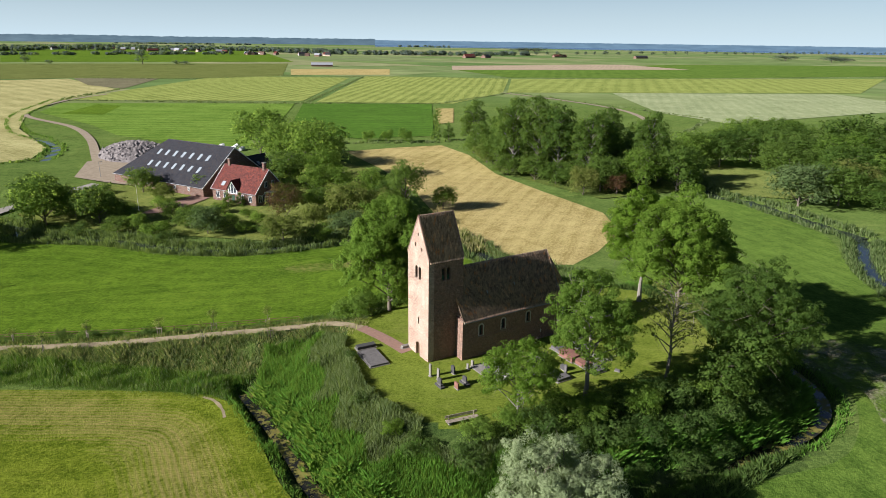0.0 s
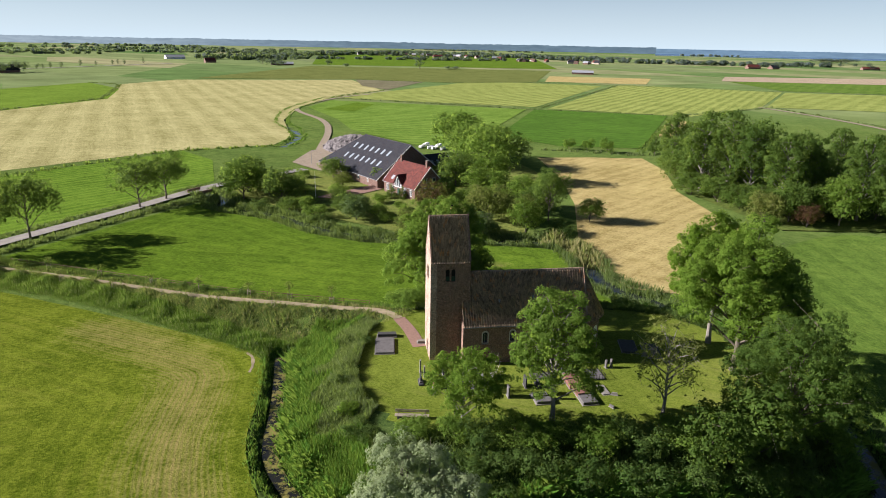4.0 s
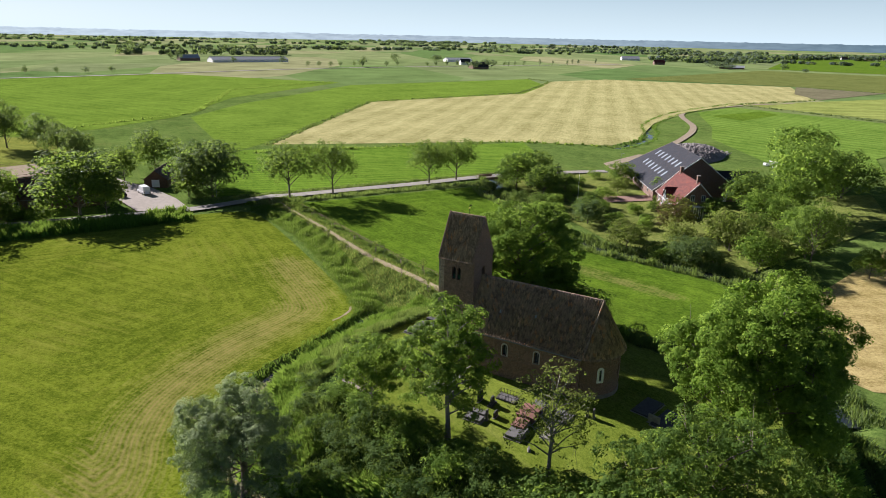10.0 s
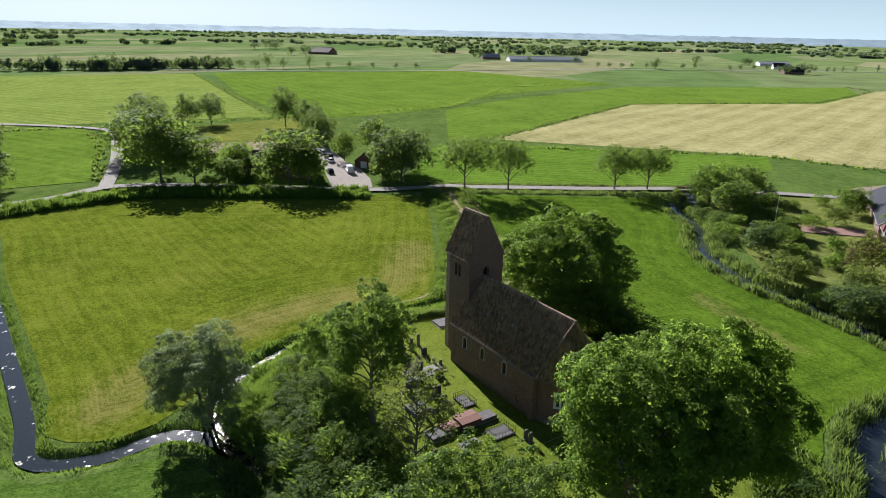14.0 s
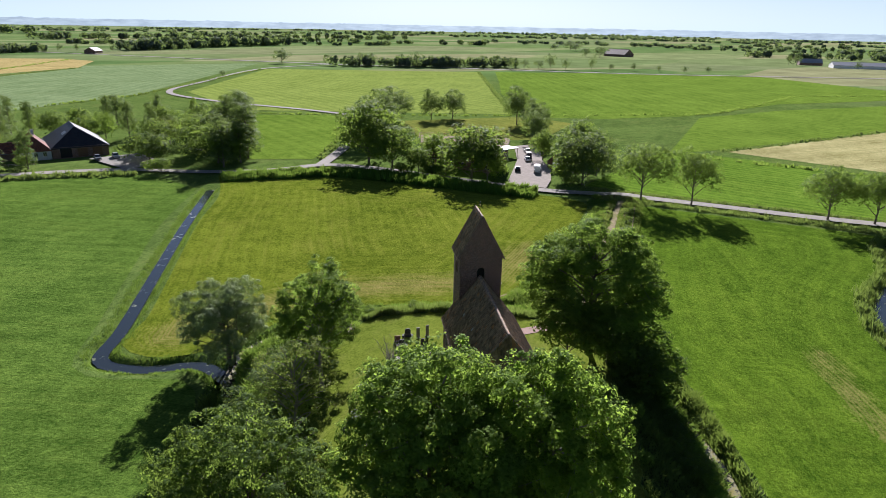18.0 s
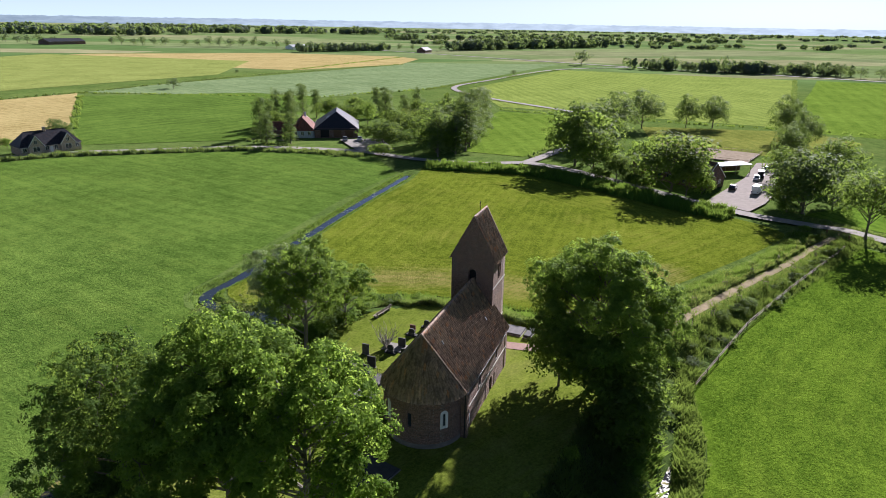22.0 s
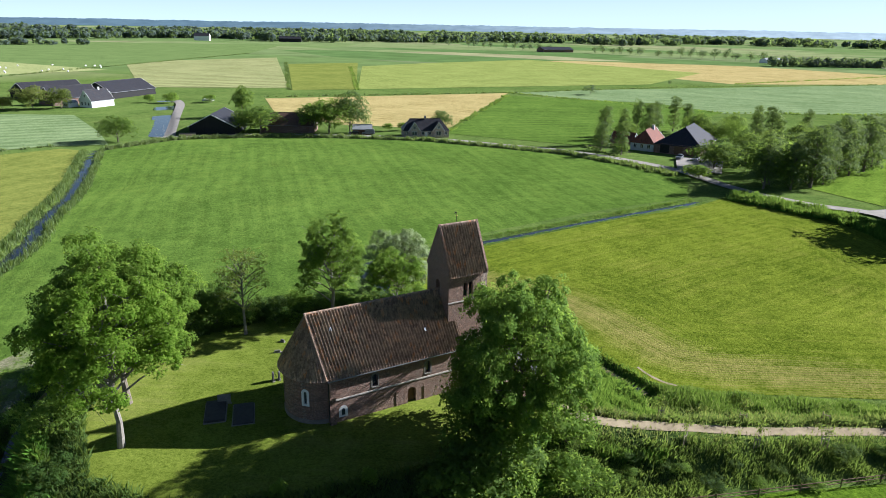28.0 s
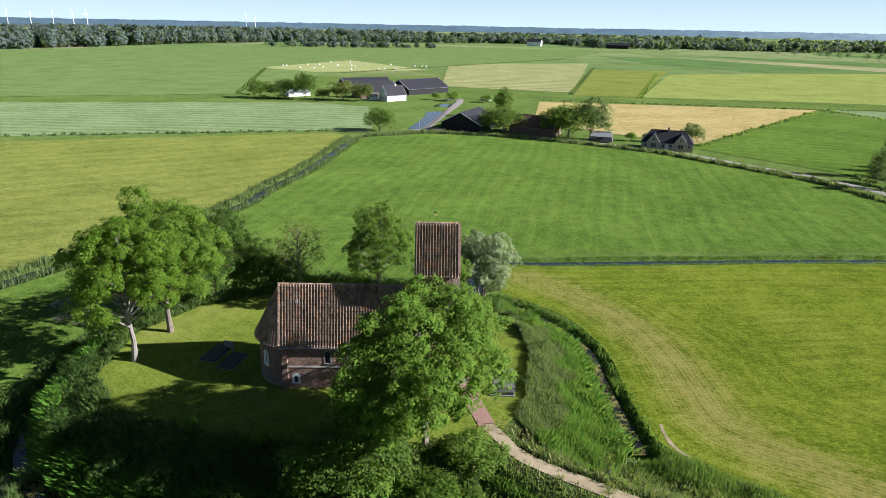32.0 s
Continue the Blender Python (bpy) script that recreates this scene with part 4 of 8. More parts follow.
# recesses of the belfry: near-black panels behind the arches paint in the unlit inside
for a, b, w, x in ((-0.42, 0, 0.62, -TX + 0.55), (0.42, 0, 0.62, -TX + 0.55), (0, 0, 0.95, TX - 0.6)):
    part("belfry_shutter", box(x - 0.03, x + 0.03, a - w / 2, a + w / 2, 10.5, 12.5), M_DARK, CH)
for side in (-1, 1):
    for u in (-0.36, 0.36):
        part("belfry_shutter", box(u - 0.28, u + 0.28, side * (TY - 0.5) - 0.03, side * (TY - 0.5) + 0.03, 10.8, 12.7), M_DARK, CH)
        part("belfry_louvre", box(u - 0.27, u + 0.27, side * (TY - 0.35) - 0.04, side * (TY - 0.35) + 0.04, 10.9, 11.5), M_GREEN_PAINT, CH, "green louvre board")
    part("mid_column", tube((0, side * (TY - 0.2), 10.9), (0, side * (TY - 0.2), 12.35), 0.09), M_PALESTONE, CH, "slender pale stone mid column")
part("mid_column", tube((-TX + 0.2, 0, 10.7), (-TX + 0.2, 0, 12.2), 0.09), M_PALESTONE, CH, "slender pale stone mid column")
tdoor = part("tower_door", box(-TX + 0.35, -TX + 0.43, -0.43, 0.53, 0, 1.95), M_BROWNWOOD, CH, "low dark round-headed wooden door")
part("door_ring", box(-TX + 0.30, -TX + 0.36, 0.32, 0.38, 0.95, 1.05), M_IRON, tdoor)
part("plinth_stone", box(-TX - 0.9, -TX - 0.05, -0.65, 0.75, -0.1, 0.07), M_PALESTONE, CH, "worn stone doorstep")


def pantile_slope(name, length, run, rise, cols, rows, mat, hump=0.14, step=0.034, taper=None):
    """One roof slope of pantiles: lengthwise rolls, one row lapping the next. Along x; from the eaves at y=0 up to y=run, z=rise."""
    per = 6
    xs = np.linspace(0, length, cols * per + 1)
    prof = hump * (np.maximum(0, np.sin(np.linspace(0, 2 * np.pi * cols, cols * per + 1))) ** 0.8 + 0.15 * np.sin(np.linspace(0, 2 * np.pi * cols, cols * per + 1)))
    nrm = np.array([0, -rise, run]) / math.hypot(run, rise)
    rng = np.random.RandomState(len(name) + cols)
    jitter = np.repeat(rng.uniform(-0.007, 0.007, (rows, cols)), per, axis=1)
    verts = []
    for r in range(rows):
        for end, up in ((0, step), (1, 0.0)):
            s = (r + end) / rows
            j = np.append(jitter[r], jitter[r, -1])
            lift = prof + up + j
            x0 = xs if taper is None else taper(xs, s)
            verts.append(np.stack([x0, np.full_like(xs, run * s), np.full_like(xs, rise * s)], 1) + lift[:, None] * nrm)
    v = np.concatenate(verts)
    n = len(xs)
    k = np.arange(2 * rows - 1)[:, None] * n + np.arange(n - 1)[None]
    f = np.stack([k.ravel(), k.ravel() + 1, k.ravel() + n + 1, k.ravel() + n], 1)
    return mesh_of(name, v, f, mat, False)


def slope_part(name, me, parent, at, rz, label=""):
    ob = part(name, me, None, parent, label)
    ob.matrix_basis = pose(*at, 0, 0, rz)
    return ob


ov = 0.28
t_run, t_rise = TY + ov, (TA - TZ) * (TY + ov) / TY
tm = pantile_slope("tower_roof_tiles", 2 * TX - 0.1, t_run, t_rise, 16, 17, M_PANTILE)
slope_part("tower_roof", tm, CH, (-TX + 0.05, -TY - ov, TA - t_rise + 0.12), 0, "steep slope of weathered red pantiles")
slope_part("tower_roof", tm, CH, (TX - 0.05, TY + ov, TA - t_rise + 0.12), 180, "steep slope of weathered red pantiles")
for x in (-TX - 0.03, TX - 0.22):  # gable copings stand proud of the tiles
    for side in (-1, 1):
        bm = solid([(side * (TY + 0.12), TZ - 0.25), (side * (TY + 0.12), TZ + 0.05), (0, TA + 0.36), (0, TA + 0.02)], x, x + 0.25, "x")
        part("gable_coping", bm, M_BRICK, CH, "brick coping of the gable")
bm = bmesh.new()
for i in range(15):
    x = -TX + 0.3 + i * (2 * TX - 0.6) / 15
    tube((x, 0, TA + 0.16), (x + 0.36, 0, TA + 0.18), 0.15, 0.13, 8, bm)
part("ridge_tiles", bm, M_PANTILE, CH, "row of half-round ridge tiles")
vane = part("weathervane", tube((0.25, 0, TA + 0.2), (0.25, 0, TA + 1.55), 0.03, 0.018), M_IRON, CH, "iron weathervane rod with gilt ball")
part("ball", (lambda b: (bmesh.ops.create_icosphere(b, subdivisions=2, radius=0.11, matrix=Matrix.Translation((0.25, 0, TA + 1.1))), b)[1])(bmesh.new()), plain("gilt", (0.5, 0.38, 0.12), 0.35, 0.8), vane)
part("vane", solid([(0.27, TA + 1.40), (0.58, TA + 1.36), (0.50, TA + 1.46), (0.58, TA + 1.56), (0.27, TA + 1.50)], 0.01, 0.03, "y"), M_IRON, vane)

# nave
N0, N1, NB, NT = 1.75, 17.5, 4.3, 0.8
swin = [(4.4, 3.0), (8.0, 3.1), (12.2, 3.2)]
nwin = [(6.0, 3.3), (12.4, 3.3)]
frustum_wall("nave_wall", [(N0, -0.6), (N1, -0.6), (N1, HN), (N0, HN)], [shifted(arch(0.62, 1.5), u, w) for u, w in swin] + [shifted(arch(0.35, 0.75), 14.7, 0.95)], -NB, NT, "y")
frustum_wall("nave_wall", [(N0, -0.6), (N1, -0.6), (N1, HN), (N0, HN)], [shifted(arch(0.62, 1.45), u, w) for u, w in nwin] + [shifted(arch(1.0, 2.0), 8.0, 0.0), shifted(arch(0.75, 1.15), 16.1, 0.75)], NB - NT, NT, "y")
wall_with_openings("west_gable_wall", [(-NB + NT, -0.6), (NB - NT, -0.6), (NB - NT, HN), (0, RN - 0.35), (-NB + NT, HN)], [], 0.5, "x", N0 + 0.02, M_BRICK, CH)
wall_with_openings("east_gable_wall", [(-NB + NT, -0.6), (NB - NT, -0.6), (NB - NT, HN), (0, RN - 0.35), (-NB + NT, HN)], [], 0.5, "x", N1 - 0.52, M_BRICK, CH)
part("string_course", box(N0, N1 + 0.02, NB - 0.02, NB + 0.06, 2.75, 2.92), M_LIMED, CH, "pale string course along the wall")
part("string_course", box(N0, N1 + 0.02, -NB - 0.06, -NB + 0.02, 2.65, 2.8), M_BRICK, CH)
for side in (-1, 1):
    part("cornice", box(N0 - 0.02, N1 + 0.05, side * NB - 0.10, side * NB + 0.10, HN - 0.28, HN + 0.02), M_BRICK, CH, "stepped brick cornice under the eaves")
# white-framed and dark arched windows
for side, wins in ((-1, swin), (1, nwin)):
    for u, w in wins:
        y = side * (NB - 0.35)
        win = part("window", solid(shifted(arch(0.6, 1.46), u, w + 0.01), y - 0.02, y + 0.02, "y"), M_GLASS, CH, "small dark round-headed leaded window")
        part("glazing_bar", box(u - 0.015, u + 0.015, y + side * 0.025 - 0.01, y + side * 0.025 + 0.01, w, w + 1.42), M_LEAD, win)
        part("sill", box(u - 0.4, u + 0.4, side * NB - 0.06, side * NB + 0.08, w - 0.1, w - 0.01), M_PALESTONE, win, "sloping pale window sill")
        wall_with_openings("surround", shifted(arch(0.92, 1.72), u, w - 0.02), [shifted(arch(0.64, 1.48), u, w + 0.02)], 0.05, "y", side * NB - 0.025, M_LIMED if side < 0 else M_PALESTONE, win, "pale limewashed surround")
y = NB - 0.4
part("north_door", solid(shifted(arch(0.98, 1.97), 8.0, 0.02), y - 0.04, y + 0.04, "y"), M_BROWNWOOD, CH, "bricked-in round-headed north doorway with plank door")
part("blind_niche", box(9.35, 9.95, NB - 0.005, NB + 0.045, 0, 1.9), M_BRICK, CH, "narrow bricked-up opening")
part("blind_niche", box(5.85, 6.5, NB - 0.005, NB + 0.045, 0, 1.8), M_BRICK, CH, "narrow bricked-up opening")
part("white_niche", solid(shifted(arch(0.74, 1.13), 16.1, 0.76), NB - 0.25, NB - 0.19, "y"), M_WHITE, CH, "small whitewashed low window niche")
part("niche_surround", solid(shifted(arch(0.98, 1.36), 16.1, 0.64), NB - 0.01, NB + 0.02, "y"), M_WHITE, CH, "whitewashed brick surround")
part("niche_pane", solid(shifted(arch(0.40, 0.8), 16.1, 0.85), NB + 0.02, NB + 0.03, "y"), M_GLASS, CH)
part("low_pane", solid(shifted(arch(0.34, 0.74), 14.7, 0.95), -NB + 0.25, -NB + 0.29, "y"), M_WHITE, CH, "small white-framed low window")
# nave roof
nov = 0.30
n_run = NB + nov
n_rise = (RN - HN) * n_run / NB
RE = 18.5
me_s = pantile_slope("nave_roof_tiles", N1 + 0.3 - N0 + 0.25, n_run, n_rise, 50, 19, M_PANTILE, taper=lambda xs, s: xs * (1 + s * (RE - N1 - 0.3) / (N1 + 0.55 - N0)))
slope_part("nave_roof", me_s, CH, (N0 - 0.25, -NB - nov, RN - n_rise + 0.05), 0, "long slope of old red pantiles")
me_n = pantile_slope("nave_roof_tiles_north", N1 + 0.3 - N0 + 0.25, n_run, n_rise, 50, 19, M_PANTILE, taper=lambda xs, s: xs - (1 - xs / (N1 + 0.55 - N0)) * s * (RE - N1 - 0.3))
slope_part("nave_roof", me_n, CH, (N1 + 0.3, NB + nov, RN - n_rise + 0.05), 180, "long slope of old red pantiles")
bm = bmesh.new()
for i in range(44):
    x = TX + i * (RE - TX) / 44
    tube((x, 0, RN + 0.06), (x + 0.42, 0, RN + 0.09), 0.16, 0.13, 8, bm)
part("ridge_tiles", bm, M_PANTILE, CH, "row of half-round ridge tiles")
for side in (-1, 1):
    bm = bmesh.new()
    a, b = Vector((N1 + 0.36, side * (NB + nov), RN - n_rise + 0.14)), Vector((RE, 0, RN + 0.12))
    for i in range(20):
        tube(a.lerp(b, i / 20), a.lerp(b, (i + 1.15) / 20), 0.13, 0.11, 8, bm)
    part("hip_tiles", bm, M_PANTILE, CH, "hip tiles between nave and apse roofs")
    part("gutter", tube((N0 - 0.2, side * (NB + nov + 0.03), HN - 0.36), (N1 + 0.3, side * (NB + nov + 0.03), HN - 0.38), 0.07), M_LEAD, CH, "zinc gutter")
part("downpipe", tube((N1 - 0.12, NB + 0.1, 0), (N1 - 0.12, NB + 0.1, HN - 0.3), 0.06), M_IRON, CH, "dark rain pipe")
# low lean-to corner of the west end, the nave wall passing the tower
part("corner_pier", box(N0 - 0.25, N0 + 0.5, -NB - 0.05, -TY + 0.02, -0.6, HN - 0.05), M_BRICK, CH, "pale weathered west end of the nave wall")
part("corner_pier", box(N0 - 0.25, N0 + 0.5, TY - 0.02, NB + 0.05, -0.6, HN - 0.05), M_BRICK, CH, "pale weathered west end of the nave wall")
# skylights, two small panes in the slopes
for side, u, s in ((1, 16.2, 0.72), (1, 5.6, 0.42), (-1, 6.5, 0.45), (-1, 11.0, 0.5)):
    yy, zz = side * (NB + nov - n_run * s), RN - n_rise * (1 - s) + 0.05
    ob = part("roof_pane", box(-0.13, 0.13, -0.2, 0.2, 0.06, 0.13), M_SKYLIGHT, CH, "small glass roof tile")
    ob.matrix_basis = Matrix.Translation((u, yy, zz)) @ Matrix.Rotation(math.atan2(n_rise, n_run) * (-side), 4, "X")
# apse: half round, with blind corner pilasters
AC, AR, AT = 17.1, 3.95, 0.7
seg = 28


def apse_ring(name, r0, r1, z0, z1, mat, skip=(), label=""):
    """Half-round masonry between two heights, in one piece but for the openings skipped."""
    runs, run = [], []
    for i in range(seg):
        if i in skip:
            runs, run = runs + [run], []
        else:
            run.append(i)
    for run in [r for r in runs + [run] if r]:
        an = [math.pi * (-0.5 + k / seg) for k in (*run, run[-1] + 1)]
        outer = [(AC + r1 * math.cos(a), r1 * math.sin(a)) for a in an]
        inner = [(AC + r0 * math.cos(a), r0 * math.sin(a)) for a in an]
        ob = part(name, prism(outer + inner[::-1], z0, z1), mat, CH, label)
    return ob


APW = (21, 13, 6)
apse_ring("apse_wall", AR - AT, AR, -0.6, 2.35, M_BRICK)
apse_ring("apse_wall", AR - AT, AR, 2.35, 3.95, M_BRICK, APW)
apse_ring("apse_wall", AR - AT, AR, 3.95, HN, M_BRICK)
apse_ring("apse_plinth", AR - 0.05, AR + 0.06, -0.6, 0.6, M_FOOT, (), "grey cement-rendered foot of the apse wall")
apse_ring("apse_cornice", AR - 0.1, AR + 0.14, HN - 0.3, HN + 0.02, M_BRICK)
for k, white in ((21, True), (13, False), (6, True)):
    a = math.pi * (-0.5 + (k + 0.5) / seg)
    ob = part("apse_window", solid(arch(0.42, 1.6), -0.03, 0.03, "x"), M_GLASS, CH, "narrow round-headed window in a whitewashed splay" if white else "narrow dark round-headed window")
    ob.matrix_basis = pose(AC + (AR - 0.22) * math.cos(a), (AR - 0.22) * math.sin(a), 2.35, 0, 0, math.degrees(a))
    if white:
        fr = wall_with_openings("splay", arch(0.84, 2.0), [shifted(arch(0.34, 1.5), 0, 0.2)], 0.16, "x", 0.1, M_WHITE, ob, "whitewashed splay")
        fr.matrix_basis = pose(0, 0, -0.14)
        part("glazing_bar", box(0.03, 0.06, -0.015, 0.015, 0.05, 1.5), M_LEAD, ob)
for side in (-1, 1):
    part("pilaster", box(N1 - 0.55, N1 + 0.12, side * NB - 0.32, side * NB + (0.06 if side > 0 else -0.06) + 0.26, -0.6, HN - 0.1), M_BRICK, CH, "brick corner pilaster")
part("downpipe", tube((N1 + 0.16, NB + 0.10, -0.2), (N1 + 0.16, NB + 0.10, HN - 0.1), 0.055), M_IRON, CH, "dark rainwater pipe")
# apse roof: rolls of tiles fanning from the ridge's end down to the round eaves
cols, rows, per = 38, 19, 6
th = np.linspace(-np.pi / 2 - 0.03, np.pi / 2 + 0.03, cols * per + 1)
prof = 0.15 * np.maximum(0, np.sin(np.linspace(0, 2 * np.pi * cols, cols * per + 1)))
rim = np.stack([np.where(np.abs(th) < 1.35, AC + 0.1 + (AR + 0.32) * np.cos(th), N1 + 0.3), np.clip((AR + 0.42) * np.sin(th) * 1.06, -NB - nov, NB + nov), np.full_like(th, RN - n_rise + 0.05)], 1)
rim[:, 0] = np.maximum(rim[:, 0], N1 + 0.25)
top = np.array([RE - 0.05, 0, RN + 0.02])
vv = []
for r in range(rows):
    for end, up in ((0, 0.03), (1, 0.0)):
        s = (r + end) / rows
        w = rim * (1 - s) + top * s
        out = np.stack([np.cos(th), np.sin(th), np.full_like(th, 0.9)], 1) / 1.35
        vv.append(w + out * ((prof * (1 - s * 0.55) + up)[:, None]))
vv = np.concatenate(vv)
n = len(th)
kk = np.arange(2 * rows - 1)[:, None] * n + np.arange(n - 1)[None]
part("apse_roof", mesh_of("apse_roof", vv, np.stack([kk.ravel(), kk.ravel() + 1, kk.ravel() + n + 1, kk.ravel() + n], 1), M_PANTILE), None, CH, "half-cone roof of old pantiles over the apse")

# ---- trees, shrubs and reeds ----
def leaves(centres, normals, size, rng, droop=0.0, narrow=0.6):
    """Folded leaves, two triangles each, standing at the centres and facing about along the normals."""
    n = len(centres)
    nrm = normals + rng.normal(0, 0.42, (n, 3))
    nrm /= np.linalg.norm(nrm, axis=1)[:, None] + 1e-9
    ref = rng.normal(0, 1, (n, 3))
    ref[:, 2] -= droop
    u = np.cross(nrm, ref)
    u /= np.linalg.norm(u, axis=1)[:, None] + 1e-9
    w = np.cross(u, nrm)
    s = size * rng.uniform(0.6, 1.35, (n, 1))
    a = centres - w * s * 0.5
    c = centres + w * s * 0.5
    fold = nrm * s * 0.15
    b = centres + u * s * 0.5 * narrow - fold
    d = centres - u * s * 0.5 * narrow - fold
    v = np.stack([a, b, c, d], 1).reshape(-1, 3)
    k = np.arange(n)[:, None] * 4
    return v, np.concatenate([k + [0, 1, 2], k + [0, 2, 3]], 0)


def grow(name, height, radius, seed, count, leaf, leafmat, bark, lobes=14, clear=0.18, shape="round", droop=0.0, narrow=0.6, sparse=0.0, stems=1):
    """Meshes of one tree of about that size, foot at the origin: trunk with limbs, and a crown of leaf lobes."""
    rng = np.random.RandomState(seed)
    z0 = height * clear
    ch = height - z0
    pts = []
    for i in range(lobes):
        t = (i + 0.5) / lobes
        if shape == "column":
            rr, zz = radius * (0.35 + 0.3 * rng.rand()) * (1 - 0.5 * t), z0 + ch * (0.1 + 0.82 * t)
        elif shape == "cone":
            rr, zz = radius * 0.75 * (1 - t) + 0.1, z0 + ch * (0.08 + 0.86 * t)
        elif shape == "low":
            rr, zz = radius * 0.72 * math.sqrt(rng.rand()), z0 + ch * (0.25 + 0.42 * rng.rand())
        else:
            el = math.asin(min(1, -0.5 + 1.48 * t))
            out = rng.uniform(0.62, 1.0)
            rr, zz = radius * 0.80 * math.cos(el) * out, z0 + ch * (0.44 + 0.42 * math.sin(el) * out)
        an = i * 2.39996 + rng.uniform(-0.45, 0.45)
        k = {"column": 0.42, "cone": 0.42 * (1.15 - t), "low": 0.42}.get(shape, min(0.5, 1.45 / math.sqrt(lobes)))
        pts.append((rr * math.cos(an), rr * math.sin(an), zz, radius * k * rng.uniform(0.75, 1.25)))
    if shape == "round":
        pts.append((0, 0, z0 + ch * 0.5, radius * 0.42))
    pts = np.array(pts)
    # leaves sit in domed tufts on the skins of the lobes, with gaps between
    per = 66 if count > 16000 else 34 if count > 8000 else 12
    share = pts[:, 3] ** 2
    share = (share / share.sum() * count / per).astype(int) + 1
    tuft = leaf * (2.5 if count > 16000 else 2.15 if count > 8000 else 1.8)
    cs, ns = [], []
    for (x, y, z, r), m in zip(pts, share):
        d = rng.normal(0, 1, (m, 3))
        d[:, 2] += 0.55
        d /= np.linalg.norm(d, axis=1)[:, None]
        rad = r * (1.02 - np.abs(rng.normal(0, 0.26 + sparse, (m, 1)))) * (1 + 0.16 * np.sin(d[:, :1] * 7 + x) * np.cos(d[:, 1:2] * 6 + y))
        tw = np.array([x, y, z]) + d * rad * [1, 1, 0.85]
        each = rng.randint(per * 0.6, per * 1.4, m)
        idx = np.repeat(np.arange(m), each)
        o = rng.normal(0, 1, (len(idx), 3)) + d[idx] * 0.7 + [0, 0, 0.35]
        o /= np.linalg.norm(o, axis=1)[:, None]
        size = tuft * rng.uniform(0.6, 1.5, m)[idx][:, None]
        cs.append(tw[idx] + o * size * rng.uniform(0.55, 1.05, (len(idx), 1)) * [1, 1, 0.75])
        ns.append(o * 0.9 + d[idx] * 0.5 + [0, 0, 0.35])
    cs, ns = np.concatenate(cs), np.concatenate(ns)
    ok = cs[:, 2] > min(0.25, z0 * 0.5)
    v, f = leaves(cs[ok], ns[ok], leaf, rng, droop, narrow)
    crown = mesh_of(name + "_crown", v, f, leafmat)
    # trunk and limbs
    bm = bmesh.new()
    r0 = max(0.06, height * 0.017)
    for st in range(stems):
        a = 2 * math.pi * st / stems + rng.rand()
        lean = 0.0 if stems == 1 else radius * 0.25
        foot = Vector((0.25 * lean * math.cos(a), 0.25 * lean * math.sin(a), -0.3))
        p, top = foot, Vector((lean * math.cos(a), lean * math.sin(a), z0 + ch * 0.68))
        for i in range(5):
            q = foot.lerp(top, (i + 1) / 5) + Vector((rng.uniform(-1, 1), rng.uniform(-1, 1), 0)) * height * 0.008
            tube(p, q, r0 * (1.25 if i == 0 else 1 - 0.17 * i), r0 * (1 - 0.17 * (i + 1)), 8 if count > 8000 else 6, bm)
            p = q
        for x, y, z, r in pts[st::stems]:
            zs = max(z0 * 0.75, min(z - r * 0.6 - math.hypot(x, y) * 0.5, z0 + ch * 0.6))
            k = (zs - foot.z) / (top.z - foot.z)
            s = foot.lerp(top, k)
            e = Vector((x, y, z))
            mid = s.lerp(e, 0.5) + Vector((0, 0, r * 0.15))
            tube(s, mid, r0 * 0.42 * (1 - 0.4 * k), r0 * 0.26, 6 if count > 8000 else 4, bm)
            tube(mid, e, r0 * 0.26, r0 * 0.1, 5 if count > 8000 else 3, bm)
            for _ in range(3 if count > 8000 or sparse > 0.15 else 1):
                tip = e + Vector(rng.normal(0, 1, 3)) * r * 0.6
                tube(e, tip, r0 * 0.1, r0 * 0.03, 3, bm)
    tme = bpy.data.meshes.new(name + "_trunk")
    bm.to_mesh(tme)
    bm.free()
    tme.materials.append(bark)
    return tme, crown


def plant(name, meshes, at, label, category="tree", rz=0.0, scale=(1, 1, 1), group=""):
    ob = thing(name, label, category, at, rz, group)
    ob.scale = scale
    part("trunk", meshes[0], None, ob)
    part("crown", meshes[1], None, ob)
    return ob


def on_land(x, y):
    return float(land_height(np.array([x]), np.array([y]))[0])


